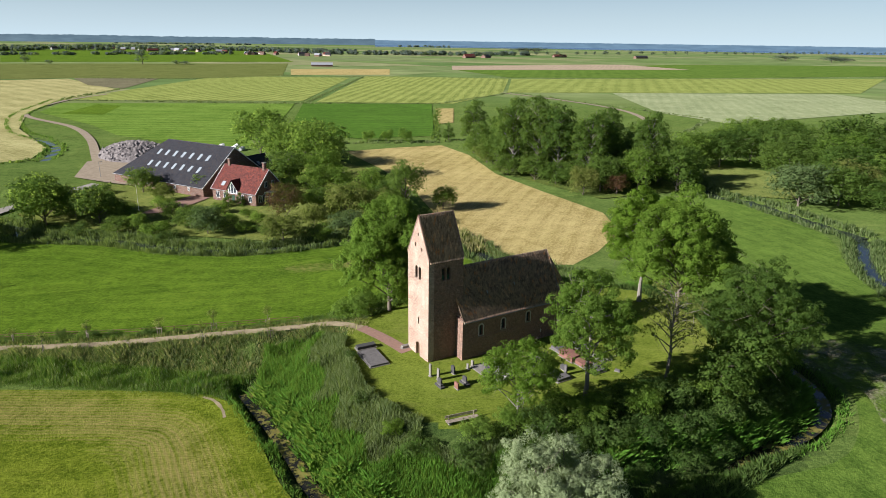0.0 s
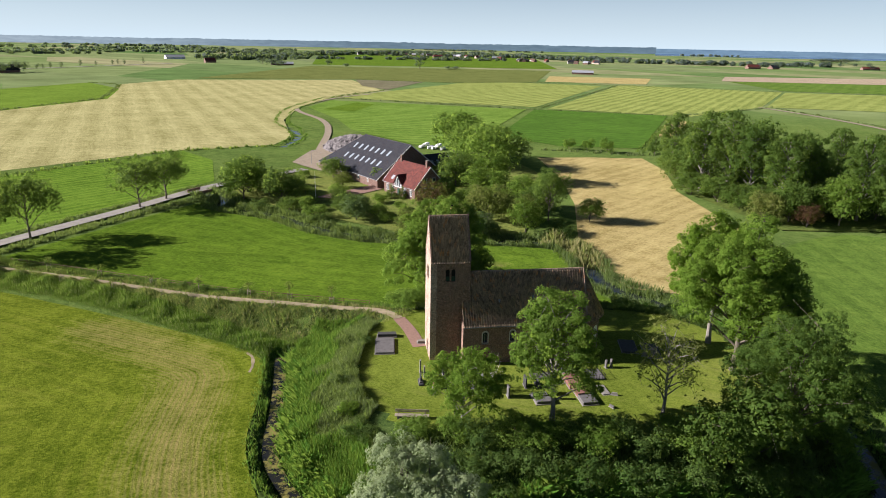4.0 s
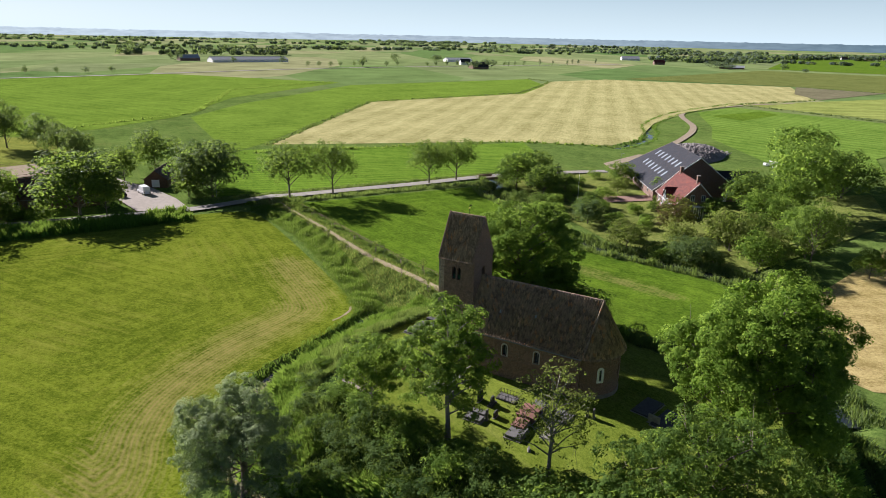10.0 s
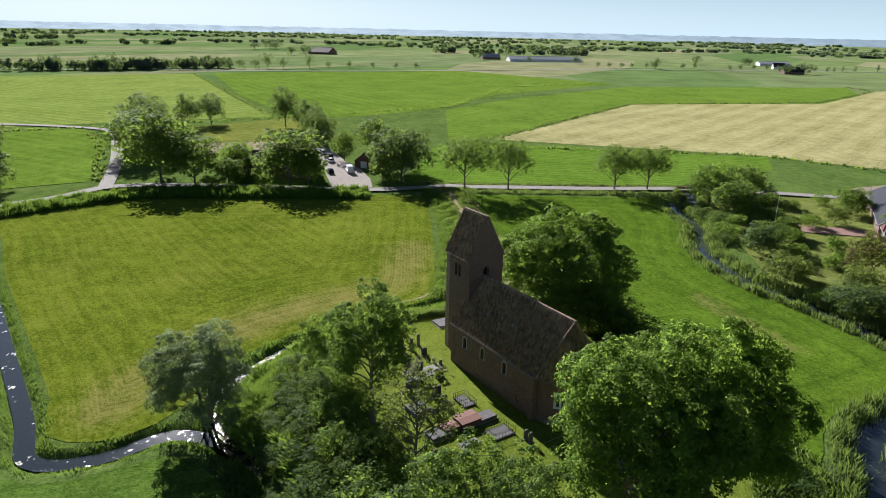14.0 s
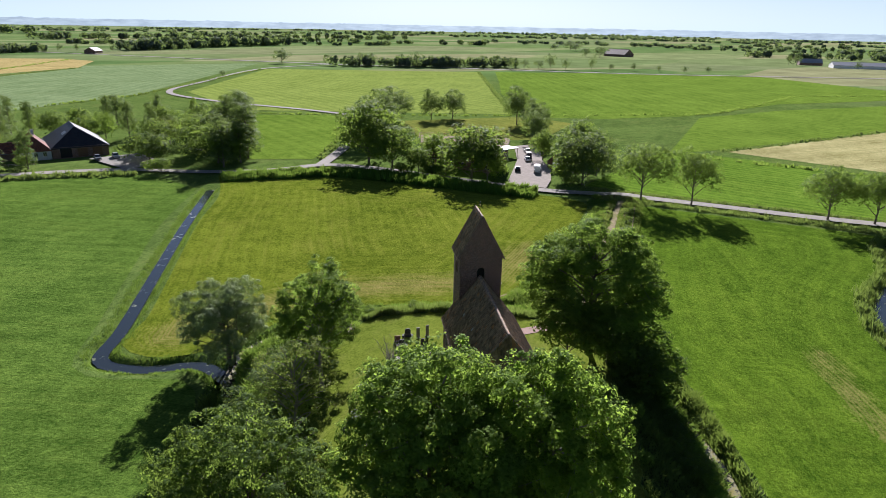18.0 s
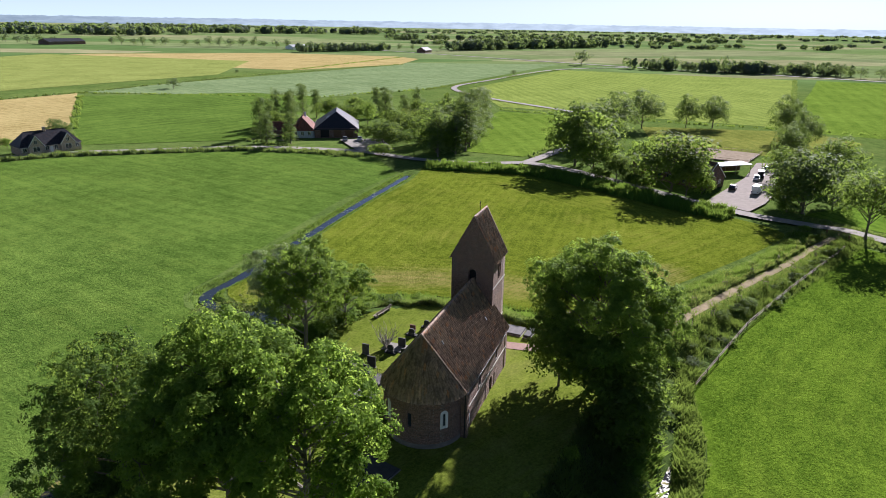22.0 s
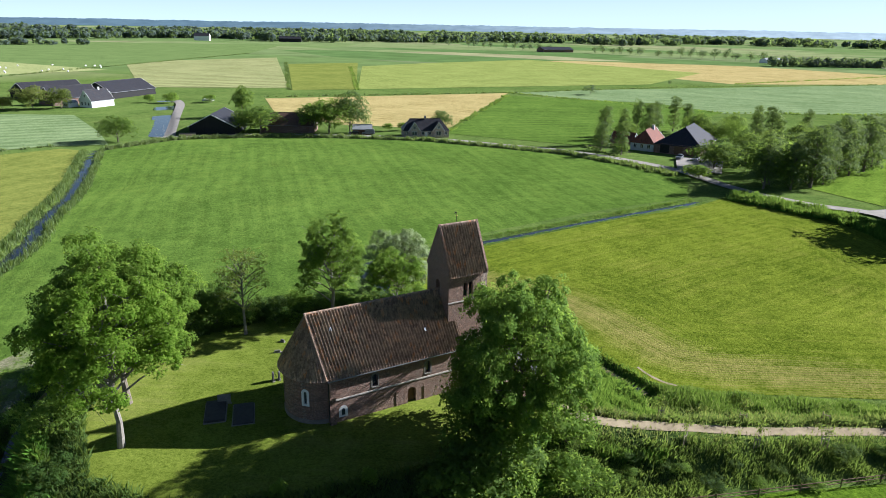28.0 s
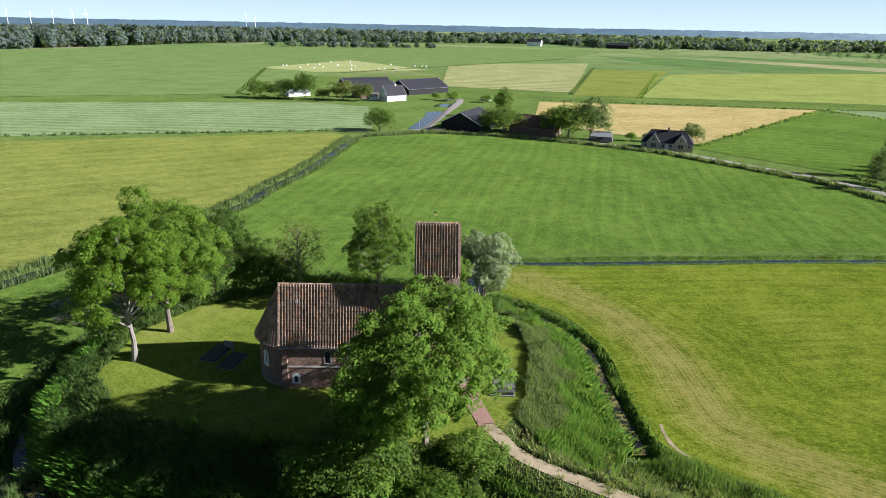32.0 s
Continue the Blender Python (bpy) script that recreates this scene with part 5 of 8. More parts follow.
# trees about the church, each grown for itself
for name, x, y, h, r, seed, count, leaf, lm, bark, lobes, clear, label, more in (
    ("chestnut_tree", -8.0, 92.2, 19.6, 9.2, 21, 84000, 0.28, L_CHESTNUT, M_BARK, 40, 0.0, "broad full-leaved chestnut tree beside the church", {}),
    ("sycamore_tree", 31.6, 97.2, 20.6, 7.4, 22, 52000, 0.28, L_FRESH, M_GREYBARK, 44, 0.17, "wide bright green sycamore at the churchyard edge", {"sparse": 0.14}),
    ("sycamore_tree", 34.8, 89.6, 22.0, 8.4, 23, 84000, 0.28, L_BRIGHT, M_BARK, 38, 0.06, "tall dense green sycamore at the churchyard edge", {}),
    ("lime_tree", 40.5, 77.0, 15.8, 8.2, 24, 56000, 0.23, L_DARK, M_BARK, 26, 0.06, "dark green lime tree on the mound's slope", {}),
    ("ash_tree", 16.8, 67.0, 17.6, 5.5, 25, 34000, 0.23, L_BROAD, M_GREYBARK, 26, 0.10, "slim airy ash tree among the graves", {"sparse": 0.10}),
    ("maple_tree", 8.4, 61.8, 10.2, 4.8, 26, 19000, 0.22, L_BRIGHT, M_GREYBARK, 20, 0.16, "small bright green maple above the bench", {"sparse": 0.06}),
    ("sparse_tree", 27.8, 71.8, 14.0, 4.6, 27, 5200, 0.20, L_OLIVE, M_GREYBARK, 26, 0.20, "half-dead thinly leaved tree with bare twigs", {"sparse": 0.2}),
    ("silver_willow", 9.9, 46.6, 14.6, 6.5, 28, 64000, 0.24, L_WILLOW, M_BARK, 26, 0.01, "grey-green silver willow standing by the moat", {"narrow": 0.38, "droop": 1.0, "stems": 3}),
):
    z = on_land(x, y)
    ms = grow(name, h, r, seed, count, leaf, lm, bark, lobes, clear, **more)
    plant(name, ms, (x, y, z - 0.05), label, scale=(0.86, 1.18, 1) if name == "chestnut_tree" else (1, 1, 1))

# trees further off come from a few grown kinds, each set at its own size and turn
KIND = {
    "round": [(grow("round_a", 14, 7, s, 4800, 0.62, L_BROAD, M_BARK, 18, 0.06), 14, 7) for s in (41, 42, 43)],
    "dark": [(grow("dark_a", 14, 7, s, 5000, 0.66, L_DARK, M_BARK, 18, 0.02), 14, 7) for s in (44, 45)],
    "airy": [(grow("airy_a", 14, 7, s, 7600, 0.40, L_DARK, M_BARK, 20, 0.22, sparse=0.12), 14, 7) for s in (46, 47)],
    "willow": [(grow("willow_a", 13, 6, s, 4600, 0.78, L_GREYWILLOW, M_BARK, 15, 0.03, narrow=0.4, droop=1.0), 13, 6) for s in (48, 49)],
    "tall": [(grow("tall_a", 22, 6, s, 9000, 0.52, L_DARK, M_GREYBARK, 30, 0.06), 22, 6) for s in (50, 51)],
    "slender": [(grow("slender_a", 16, 3.6, s, 5200, 0.46, L_GREYWILLOW, M_BARK, 16, 0.03, "column", 1.0, 0.42), 16, 3.6) for s in (161, 162, 163)],
    "round_far_off": [(grow("round_b", 14, 7, s, 5200, 0.58, L_BROAD, M_BARK, 12, 0.06), 14, 7) for s in (141, 142)],
    "dark_far_off": [(grow("dark_b", 14, 7, s, 5200, 0.60, L_DARK, M_BARK, 12, 0.02), 14, 7) for s in (144, 145, 146)],
    "willow_far_off": [(grow("willow_b", 13, 6, s, 5000, 0.62, L_GREYWILLOW, M_BARK, 11, 0.03, narrow=0.45, droop=1.0), 13, 6) for s in (148, 149)],
    "tall_far_off": [(grow("tall_b", 22, 6, s, 8200, 0.50, L_DARK, M_GREYBARK, 28, 0.06), 22, 6) for s in (150, 151)],
    "copper": [(grow("copper_a", 10, 5.4, 52, 5000, 0.42, L_COPPER, M_BARK, 16, 0.04), 10, 5.4)],
    "olive": [(grow("olive_a", 10, 6, 53, 5000, 0.5, L_OLIVE, M_BARK, 15, 0.02), 10, 6)],
    "conifer": [(grow("conifer_a", 8, 2.0, 54, 2200, 0.35, L_DARK, M_BARK, 14, 0.02, "cone"), 8, 2.0)],
    "shrub": [(grow("shrub_a", 3, 2.2, s, 3200, 0.21, L_BROAD, M_BARK, 8, 0.02, "low"), 3, 2.2) for s in (55, 56)],
    "bramble": [(grow("bramble_a", 2.2, 2.2, s, 3400, 0.165, L_THICKET, M_BARK, 8, 0.02, "low"), 2.2, 2.2) for s in (57, 58)],
    "bright_shrub": [(grow("bright_a", 3, 2.2, 59, 3000, 0.22, L_BRIGHT, M_BARK, 8, 0.02, "low"), 3, 2.2)],
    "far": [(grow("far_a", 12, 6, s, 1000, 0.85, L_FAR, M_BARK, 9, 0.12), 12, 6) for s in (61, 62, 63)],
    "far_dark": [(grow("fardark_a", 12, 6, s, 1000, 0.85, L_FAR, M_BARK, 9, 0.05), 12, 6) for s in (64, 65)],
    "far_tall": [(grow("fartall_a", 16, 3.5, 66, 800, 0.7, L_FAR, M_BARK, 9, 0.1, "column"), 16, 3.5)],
    "sapling": [(grow("sapling_a", 3.2, 0.8, s, 130, 0.22, L_OLIVE, M_BARK, 5, 0.35), 3.2, 0.8) for s in (67, 68)],
}
LABEL = {
    "round": ("tree", "full round-crowned green broadleaf tree"), "dark": ("tree", "dense dark green broadleaf tree"), "airy": ("tree", "airy open-crowned roadside tree with bare trunk"),
    "willow": ("willow", "grey-green willow with drooping narrow leaves"), "tall": ("poplar", "tall dark green poplar with a rounded crown"), "copper": ("copper_beech", "dark red-leaved copper beech in the garden"),
    "olive": ("tree", "low olive-green spreading garden tree"), "conifer": ("conifer", "small dark pointed conifer"), "shrub": ("shrub", "rounded green leafy shrub"), "bramble": ("bramble_bush", "dark tangled bramble bush"),
    "bright_shrub": ("shrub", "bright green leafy shrub"), "far": ("tree", "distant round green tree among fields"), "far_dark": ("tree", "distant dark green tree among fields"), "far_tall": ("poplar", "distant slender poplar among fields"),
    "slender": ("willow", "slender upright grey-green willow"), "sapling": ("sapling", "young staked tree beside the footpath"),
}
prng = random.Random(5)
FIRST = {}


def put_tree(kind, x, y, h, r, group="", label="", z=None):
    if kind == "tall":
        r *= 0.8
    if kind + "_far_off" in KIND and math.hypot(x, y - 75) > 150:
        kind += "_far_off"
    k = prng.randrange(len(KIND[kind]))
    ms, h0, r0 = KIND[kind][k]
    name, text = LABEL[kind.removesuffix("_far_off")]
    m = Matrix.LocRotScale((x, y, (on_land(x, y) if z is None else z) - 0.08), Euler((0, 0, prng.uniform(0, 6.28))), (r / r0, r / r0 * prng.uniform(0.92, 1.08), h / h0))
    if (kind, k) not in FIRST:
        ob = thing(name, label or text, "shrub" if "shrub" in name or "bush" in name else "tree", (0, 0, 0), 0, group)
        part("trunk", ms[0], None, ob)
        part("crown", ms[1], None, ob)
        FIRST[kind, k] = ob
        ob.matrix_basis = m
        return ob
    src = FIRST[kind, k]
    keep = src.matrix_basis.copy()
    src.matrix_basis = Matrix()
    ob = copy_thing(src, m)
    src.matrix_basis = keep
    return tagged(ob, label or text, group=group)


# avenue along the road
for x, y, h, r in ((-109.3, 84.0, 17.4, 9.0), (-110.4, 97.0, 16.6, 7.2), (-112.4, 129.2, 14.3, 8.0), (-113.6, 139.6, 14.5, 7.6)):
    put_tree("airy", x, y, h, r, "roadside trees")
# round the house by the parking
for kind, x, y, h, r in (
    ("dark", -117, -7, 22, 11.5), ("dark", -112.5, 4.5, 16, 9.0), ("dark", -113.5, 32, 17.5, 11.0), ("willow", -170, -34, 19, 10), ("dark", -150, -27, 17, 12), ("willow", -206, -46, 17, 9), ("willow", -225.5, -36, 15, 6), ("willow", -236, -29, 14.6, 7.2),
    ("willow", -231, 7, 18.5, 7.5), ("willow", -216, 21, 14.5, 6.2), ("willow", -181, 32, 14.2, 5.6), ("dark", -150, 44, 12, 4.6), ("dark", -164, 54, 14.3, 8), ("willow", -121, 65, 17, 9), ("shrub", -119, 62, 3.2, 3), ("dark", -136, 66, 12, 6),
    ("dark", -110.5, 15, 9, 5.5), ("round", -111.5, 38, 12.5, 5.2), ("bright_shrub", -118.5, 38.5, 6.5, 3.6), ("round", -129, 61, 13, 6.5), ("dark", -123, 59, 8, 4.6), ("shrub", -108, 11, 4, 3.6), ("shrub", -111.5, 24, 3.6, 3.4), ("round", -124, 14, 12, 6), ("bramble", -114, 18, 3, 3), ("round", -138, 8, 7, 4), ("shrub", -116, 20, 2.6, 2.4), ("willow", -196, 26, 13, 5.5),
    # farm garden by the meadow
    ("round", -95.5, 151, 12, 7.5), ("dark", -83, 152, 10.5, 6.6), ("dark", -87.5, 186, 8, 5), ("round", -69.5, 247, 19, 10.5), ("round", -41, 208, 20, 10.5), ("round", -53, 228, 17, 9), ("copper", -40, 160, 9.8, 5.6),
    ("willow", -54.4, 145, 7, 4), ("olive", -36, 141, 6.5, 5), ("olive", -24, 160, 10, 6.4), ("airy", -10, 168, 15, 6), ("willow", -22, 146, 6.2, 4.6), ("round", -12, 154, 9, 5), ("round", -20, 178, 10, 6), ("shrub", -66, 143, 4, 3.4),
    ("shrub", -72, 148, 4.4, 3.2), ("bright_shrub", -63, 157, 4, 3), ("bright_shrub", -58, 164, 3.4, 2.6), ("shrub", -74, 168, 4, 3), ("olive", -31, 152, 6, 3.6), ("conifer", -58, 171, 5, 1.6), ("conifer", -55, 172, 4.4, 1.4),
    ("shrub", -46, 147, 3, 2.6), ("shrub", -82, 162, 3.6, 2.8), ("shrub", -92, 172, 3.4, 2.6), ("shrub", -98, 184, 3.2, 2.4), ("olive", -78, 176, 5.4, 3.4), ("conifer", -100, 170, 6.5, 2.2), ("round", -70, 186, 6.5, 3.6), ("round", -30, 185, 9, 5), ("round", -36, 196, 13, 6.5),
    ("conifer", 2, 300, 9, 3), ("shrub", -34, 294, 5, 3), ("shrub", -26, 294, 5.4, 2.8), ("shrub", -17, 292, 6, 3.4),
    ("dark", -60, 150, 6, 4.4), ("shrub", -52, 152, 3.6, 2.8), ("dark", -68, 158, 5, 3), ("dark", -88, 164, 6, 3.6), ("shrub", -76, 155, 3.4, 2.6), ("dark", -92, 158, 8, 5), ("shrub", -50, 160, 2.6, 2.0), ("bright_shrub", -46, 156, 3.2, 2.4), ("dark", -33, 168, 7, 4.5), ("dark", -44, 178, 7, 4),
    ("dark", -26, 170, 8, 5), ("olive", -16, 162, 8, 5), ("dark", -14, 172, 9, 5.5), ("dark", -40, 145, 3.6, 3), ("shrub", -28, 144, 3, 3), ("dark", -76, 146, 4, 3.4), ("dark", -100, 158, 9, 6), ("dark", -106, 166, 10, 6), ("round", -36, 186, 10, 6), ("dark", -48, 196, 12, 7), ("dark", -46, 236, 15, 9), ("dark", -60, 240, 15, 9),
    ("bramble", -4, 156, 4, 4), ("bramble", -20, 150, 3.4, 3.6), ("bramble", -30, 146, 3, 3.2), ("bramble", -62, 140, 2.6, 3), ("bramble", -84, 144, 3, 3.2), ("round", 0, 172, 7, 4),
    # the wood beyond the stubble
    ("tall", 12, 266, 24, 8), ("tall", 24, 226, 29, 9), ("tall", 32, 222, 30, 9), ("tall", 38, 216, 28, 8.5), ("tall", 46, 206, 25, 8), ("dark", 19, 232, 13, 7.5), ("dark", 26, 244, 22, 10), ("tall", 52, 214, 26, 8), ("tall", 65, 206, 26, 7.6),
    ("round", 60, 198, 14, 7), ("dark", 72, 198, 15, 7), ("round", 80, 214, 12, 6.5), ("round", 89, 238, 15, 8), ("dark", 76, 232, 14, 8), ("dark", 40, 240, 24, 10), ("dark", 48, 196, 12, 6), ("olive", 42, 192, 9, 5), ("dark", 20, 250, 18, 9), ("dark", 62, 222, 18, 8),
    ("dark", 22, 220, 8, 6), ("dark", 30, 212, 9, 6), ("dark", 36, 206, 8, 5.5), ("dark", 42, 202, 9, 6), ("dark", 50, 200, 9, 6), ("dark", 56, 204, 11, 7), ("olive", 16, 242, 8, 6), ("dark", 14, 256, 10, 7), ("dark", 34, 232, 14, 8), ("dark", 46, 224, 14, 8), ("dark", 58, 212, 12, 7), ("dark", 70, 210, 12, 7), ("dark", 36, 252, 14, 8),
    ("dark", 102, 240, 15, 9), ("dark", 118, 250, 15, 10), ("dark", 134, 260, 16, 11), ("dark", 116, 222, 13, 9), ("dark", 126, 236, 15, 10), ("dark", 148, 216, 15, 10), ("dark", 160, 210, 15, 10), ("tall", 66, 262, 22, 7), ("dark", 82, 262, 17, 9), ("dark", 30, 262, 20, 9), ("round", 52, 250, 16, 8), ("round", 98, 246, 12, 7), ("copper", 52, 192, 7, 4),
    ("round", 128, 280, 14.5, 10), ("round", 150, 286, 14, 11), ("dark", 166, 276, 15, 11), ("dark", 152, 242, 21, 14), ("dark", 170, 232, 20, 14), ("willow", 101, 181, 13, 8.5), ("dark", 113, 182, 13, 9), ("olive", 121, 190, 12, 8), ("dark", 128, 206, 15, 9),
    ("round", 138, 222, 16, 10), ("dark", 120, 170, 10, 7), ("dark", 130, 180, 12, 8), ("round", 110, 262, 13, 8), ("dark", 186, 262, 16, 11), ("round", 142, 200, 13, 9),
    # farm beyond the pasture
    ("slender", -53, -114, 15.6, 3.8), ("slender", -50, -101, 11, 3.8), ("slender", -56, -93, 12.5, 3.0), ("slender", -72, -141, 15.5, 3.5), ("slender", -80, -143, 15, 4.1), ("slender", -92, -156, 16, 3.7), ("dark", -98, -140, 11, 6.6), ("dark", -82, -70, 10.4, 8.6), ("slender", -130, -142, 14, 4.6),
    ("dark", -92, -50, 14.5, 10.5), ("slender", -88, -44, 17, 4.3), ("slender", -103, -47, 19, 5.6), ("slender", -111, -56, 18, 5.0), ("slender", -117, -61, 20, 6.0), ("slender", -133, -74, 19, 5.7), ("slender", -147, -90, 17.5, 6.2), ("dark", -104, -68, 15, 9), ("dark", -120, -78, 14, 9), ("dark", -134, -94, 14, 9), ("slender", -112, -114, 15, 3.5),
    ("slender", -118, -108, 14, 3.1), ("dark", -98, -84, 12, 7), ("olive", -108, -88, 11, 6), ("dark", -116, -148, 10, 5.5), ("tall", -145, -112, 15, 3), ("dark", -64, -124, 9, 5), ("shrub", -58, -97, 4, 2.6), ("dark", -100, -125, 10, 6), ("shrub", -72, -54, 5, 4.6), ("round", -106, -120, 11, 5), ("dark", -128, -112, 12, 7),
    ("slender", -76, -137, 15, 3.4), ("slender", -96, -150, 14, 3.2), ("slender", -124, -66, 17, 4), ("slender", -109, -52, 16, 4.2), ("slender", -96, -44, 14, 4.0), ("slender", -140, -82, 17, 4.2), ("slender", -126, -76, 18, 4.2), ("slender", -112, -70, 14, 4), ("slender", -64, -130, 13, 3.4), ("slender", -122, -138, 15, 3), ("slender", -136, -124, 15, 3.2), ("slender", -150, -98, 15, 3.6),
    # houses by the far road
    ("dark", 134, -91, 10.6, 7), ("dark", 112, -166, 16.5, 5.4), ("dark", 88, -119, 12.5, 9), ("round", 60, -124, 15, 10), ("willow", 52, -128, 17.5, 9), ("round", 68, -128, 13, 8), ("willow", 13.6, -139, 9.5, 4.4), ("shrub", 36, -134, 4, 2.6), ("shrub", 30, -137, 4, 2.4), ("dark", 96, -122, 10, 6),
    ("dark", 256, -158, 12.5, 9), ("dark", 244, -163, 17, 7.6), ("olive", 223, -174, 12, 8.6), ("olive", 212, -180, 11, 6), ("round", 270, -152, 11, 8), ("shrub", 170, -216, 7, 4.4), ("shrub", 182, -214, 5, 3), ("shrub", 150, -222, 5, 4), ("olive", 236, -170, 7, 5),
):
    put_tree(kind, x, y, h, r)
# the mound's slopes: brambles and young elders
for kind, x, y, h, r in (
    # the two round trees are added to thicken the chestnut's low crown and shade
    ("round", -3.6, 90.6, 7.5, 4.4), ("round", -5, 95.5, 9, 5), ("shrub", 8, 60.5, 2.4, 2.6), ("bramble", 11, 61, 2.6, 2.8), ("shrub", 14, 62.5, 2.6, 2.6), ("shrub", 17, 63.6, 2.8, 2.8), ("bramble", 20, 65, 3, 2.8), ("shrub", 22, 66.6, 3, 2.6), ("bramble", 25, 67.6, 3.2, 2.8), ("shrub", 29, 69, 3.2, 3), ("bramble", 13, 64.6, 1.8, 2), ("shrub", 4, 59.6, 2, 2.2), ("dark", 37, 72, 9, 5), ("dark", 33, 68.5, 7, 4), ("shrub", 23, 64, 3.6, 2.8), ("bramble", 27, 66, 3.6, 3), ("dark", -3, 101, 6, 4.5), ("shrub", -13, 92, 3.6, 3.4), ("dark", -6, 98.5, 7, 4.6), ("bramble", 12, 58, 2.4, 3.2), ("bramble", 17, 60, 2.6, 3.4), ("bramble", 22, 61, 2.4, 3.2), ("bramble", 27, 63, 2.8, 3.4), ("bramble", 32, 66, 3.0, 3.6), ("bramble", 37, 69, 3.2, 3.6), ("bramble", 41, 72, 3.0, 3.4), ("bramble", 14, 55, 2.2, 2.8), ("bramble", 20, 57.5, 2.2, 3),
    ("bramble", 26, 60, 2.2, 3), ("bramble", 31, 62.5, 2.2, 3), ("shrub", 45, 80, 4, 3.4), ("bramble", 43, 86, 3.4, 3.6), ("shrub", 41, 94, 3.6, 3.2), ("bramble", 3, 56.5, 2.2, 2.6), ("bramble", -2, 58, 1.8, 2.2), ("bright_shrub", -5, 60.5, 1.6, 1.5), ("bramble", 8, 56.5, 2.4, 2.8),
    ("bramble", -2, 102, 2.4, 3), ("bramble", 4, 105, 2.4, 3.2), ("bramble", 11, 107, 2.6, 3.2), ("shrub", -12, 96.5, 3.4, 3), ("shrub", -15, 96, 3, 2.6), ("bramble", 18, 109, 2.4, 3), ("bramble", 26, 109, 2.4, 3), ("bramble", 36, 102, 2.4, 2.8), ("shrub", -7, 99.5, 4, 3.4), ("bright_shrub", -4, 97.5, 2.2, 1.8),
    ("bright_shrub", 6, 101, 2.4, 0.9), ("bright_shrub", 14, 103, 1.8, 0.9), ("bramble", -11.5, 76, 1.2, 1.2), ("bramble", -9, 66, 1.4, 1.6), ("shrub", -106, 73, 1.6, 1.6), ("bright_shrub", -98, 78, 1.8, 1.8),
):
    put_tree(kind, x, y, h, r, "scrub on the mound")
# low bushes along the far side of the footpath
def path_y(x):
    return float(np.interp(x, [p[0] for p in FOOTPATH], [p[1] for p in FOOTPATH]))


for i in range(34):
    x = -96 + i * 2.35 + prng.uniform(-1, 1)
    big = x > -62
    put_tree("bramble" if i % 3 else "shrub", x, path_y(x) + prng.uniform(3.0, 6.8 if big else 4.0), prng.uniform(0.7, 1.7 if big else 1.1), prng.uniform(0.9, 1.9 if big else 1.2), "bushes along the footpath")
# saplings with their stakes along the footpath
for i, x in enumerate((-88, -78, -66, -55.3, -44, -34, -24.5, -86, -74, -62, -51.6, -41.6, -33.9, -26)):
    y = path_y(x) + (-2.0 if i < 7 else 2.4)
    z = on_land(x, y)
    put_tree("sapling", x, y, prng.uniform(2.4, 4.0), prng.uniform(0.6, 1.0), "saplings along the footpath", z=z)
    st = thing("tree_stake_frame", "pair of weathered wooden stakes holding a young tree", "tree stake", (x, y, z), 20 + 30 * i, "stakes along the footpath")
    for s in (-0.35, 0.35):
        part("stake", tube((s, 0, -0.3), (s, 0, 1.35), 0.05, 0.045, 6), M_WOOD, st)
    part("crossbar", box(-0.42, 0.42, -0.03, 0.03, 1.0, 1.09), M_WOOD, st)


def blades(name, xs, ys, h, w, mat, label, seed=1, lift=0.0, bend=0.35, heap=None):
    """Standing reed or grass blades at the places given, one triangle each, joined into one piece."""
    rng = np.random.RandomState(seed)
    n = len(xs)
    zs = land_height(xs, ys) - 0.05 + lift
    a = rng.uniform(0, 2 * np.pi, n)
    hh = h * rng.uniform(0.55, 1.2, n)
    hh = hh * (0.95 + 0.4 * np.sin(0.9 * xs + 1.3 * np.sin(0.7 * ys)) * np.cos(0.8 * ys + np.sin(0.5 * xs)))  # clumps
    if heap:  # lower towards the edges of a bed
        hh = hh * np.clip(1.3 - dist_to(xs, ys, heap[0]) / heap[1], 0.25, 1.0)
    ww = w * rng.uniform(0.6, 1.4, n)
    dx, dy = np.cos(a) * ww / 2, np.sin(a) * ww / 2
    b = rng.uniform(0, 2 * np.pi, n)
    t = hh * bend * rng.uniform(0.2, 1.2, n)
    v = np.stack([np.stack([xs - dx, ys - dy, zs], 1), np.stack([xs + dx, ys + dy, zs], 1), np.stack([xs + np.cos(b) * t * 0.35 + dx * 0.6, ys + np.sin(b) * t * 0.35 + dy * 0.6, zs + hh * 0.62], 1), np.stack([xs + np.cos(b) * t, ys + np.sin(b) * t, zs + hh], 1)], 1).reshape(-1, 3)
    k = np.arange(n)[:, None] * 4
    f = np.concatenate([k + [0, 1, 2], k + [0, 2, 3]], 0)
    return tagged(new(name, mesh_of(name, v, f, mat)), label, "reeds" if "reed" in name else "grass", kind="stuff")


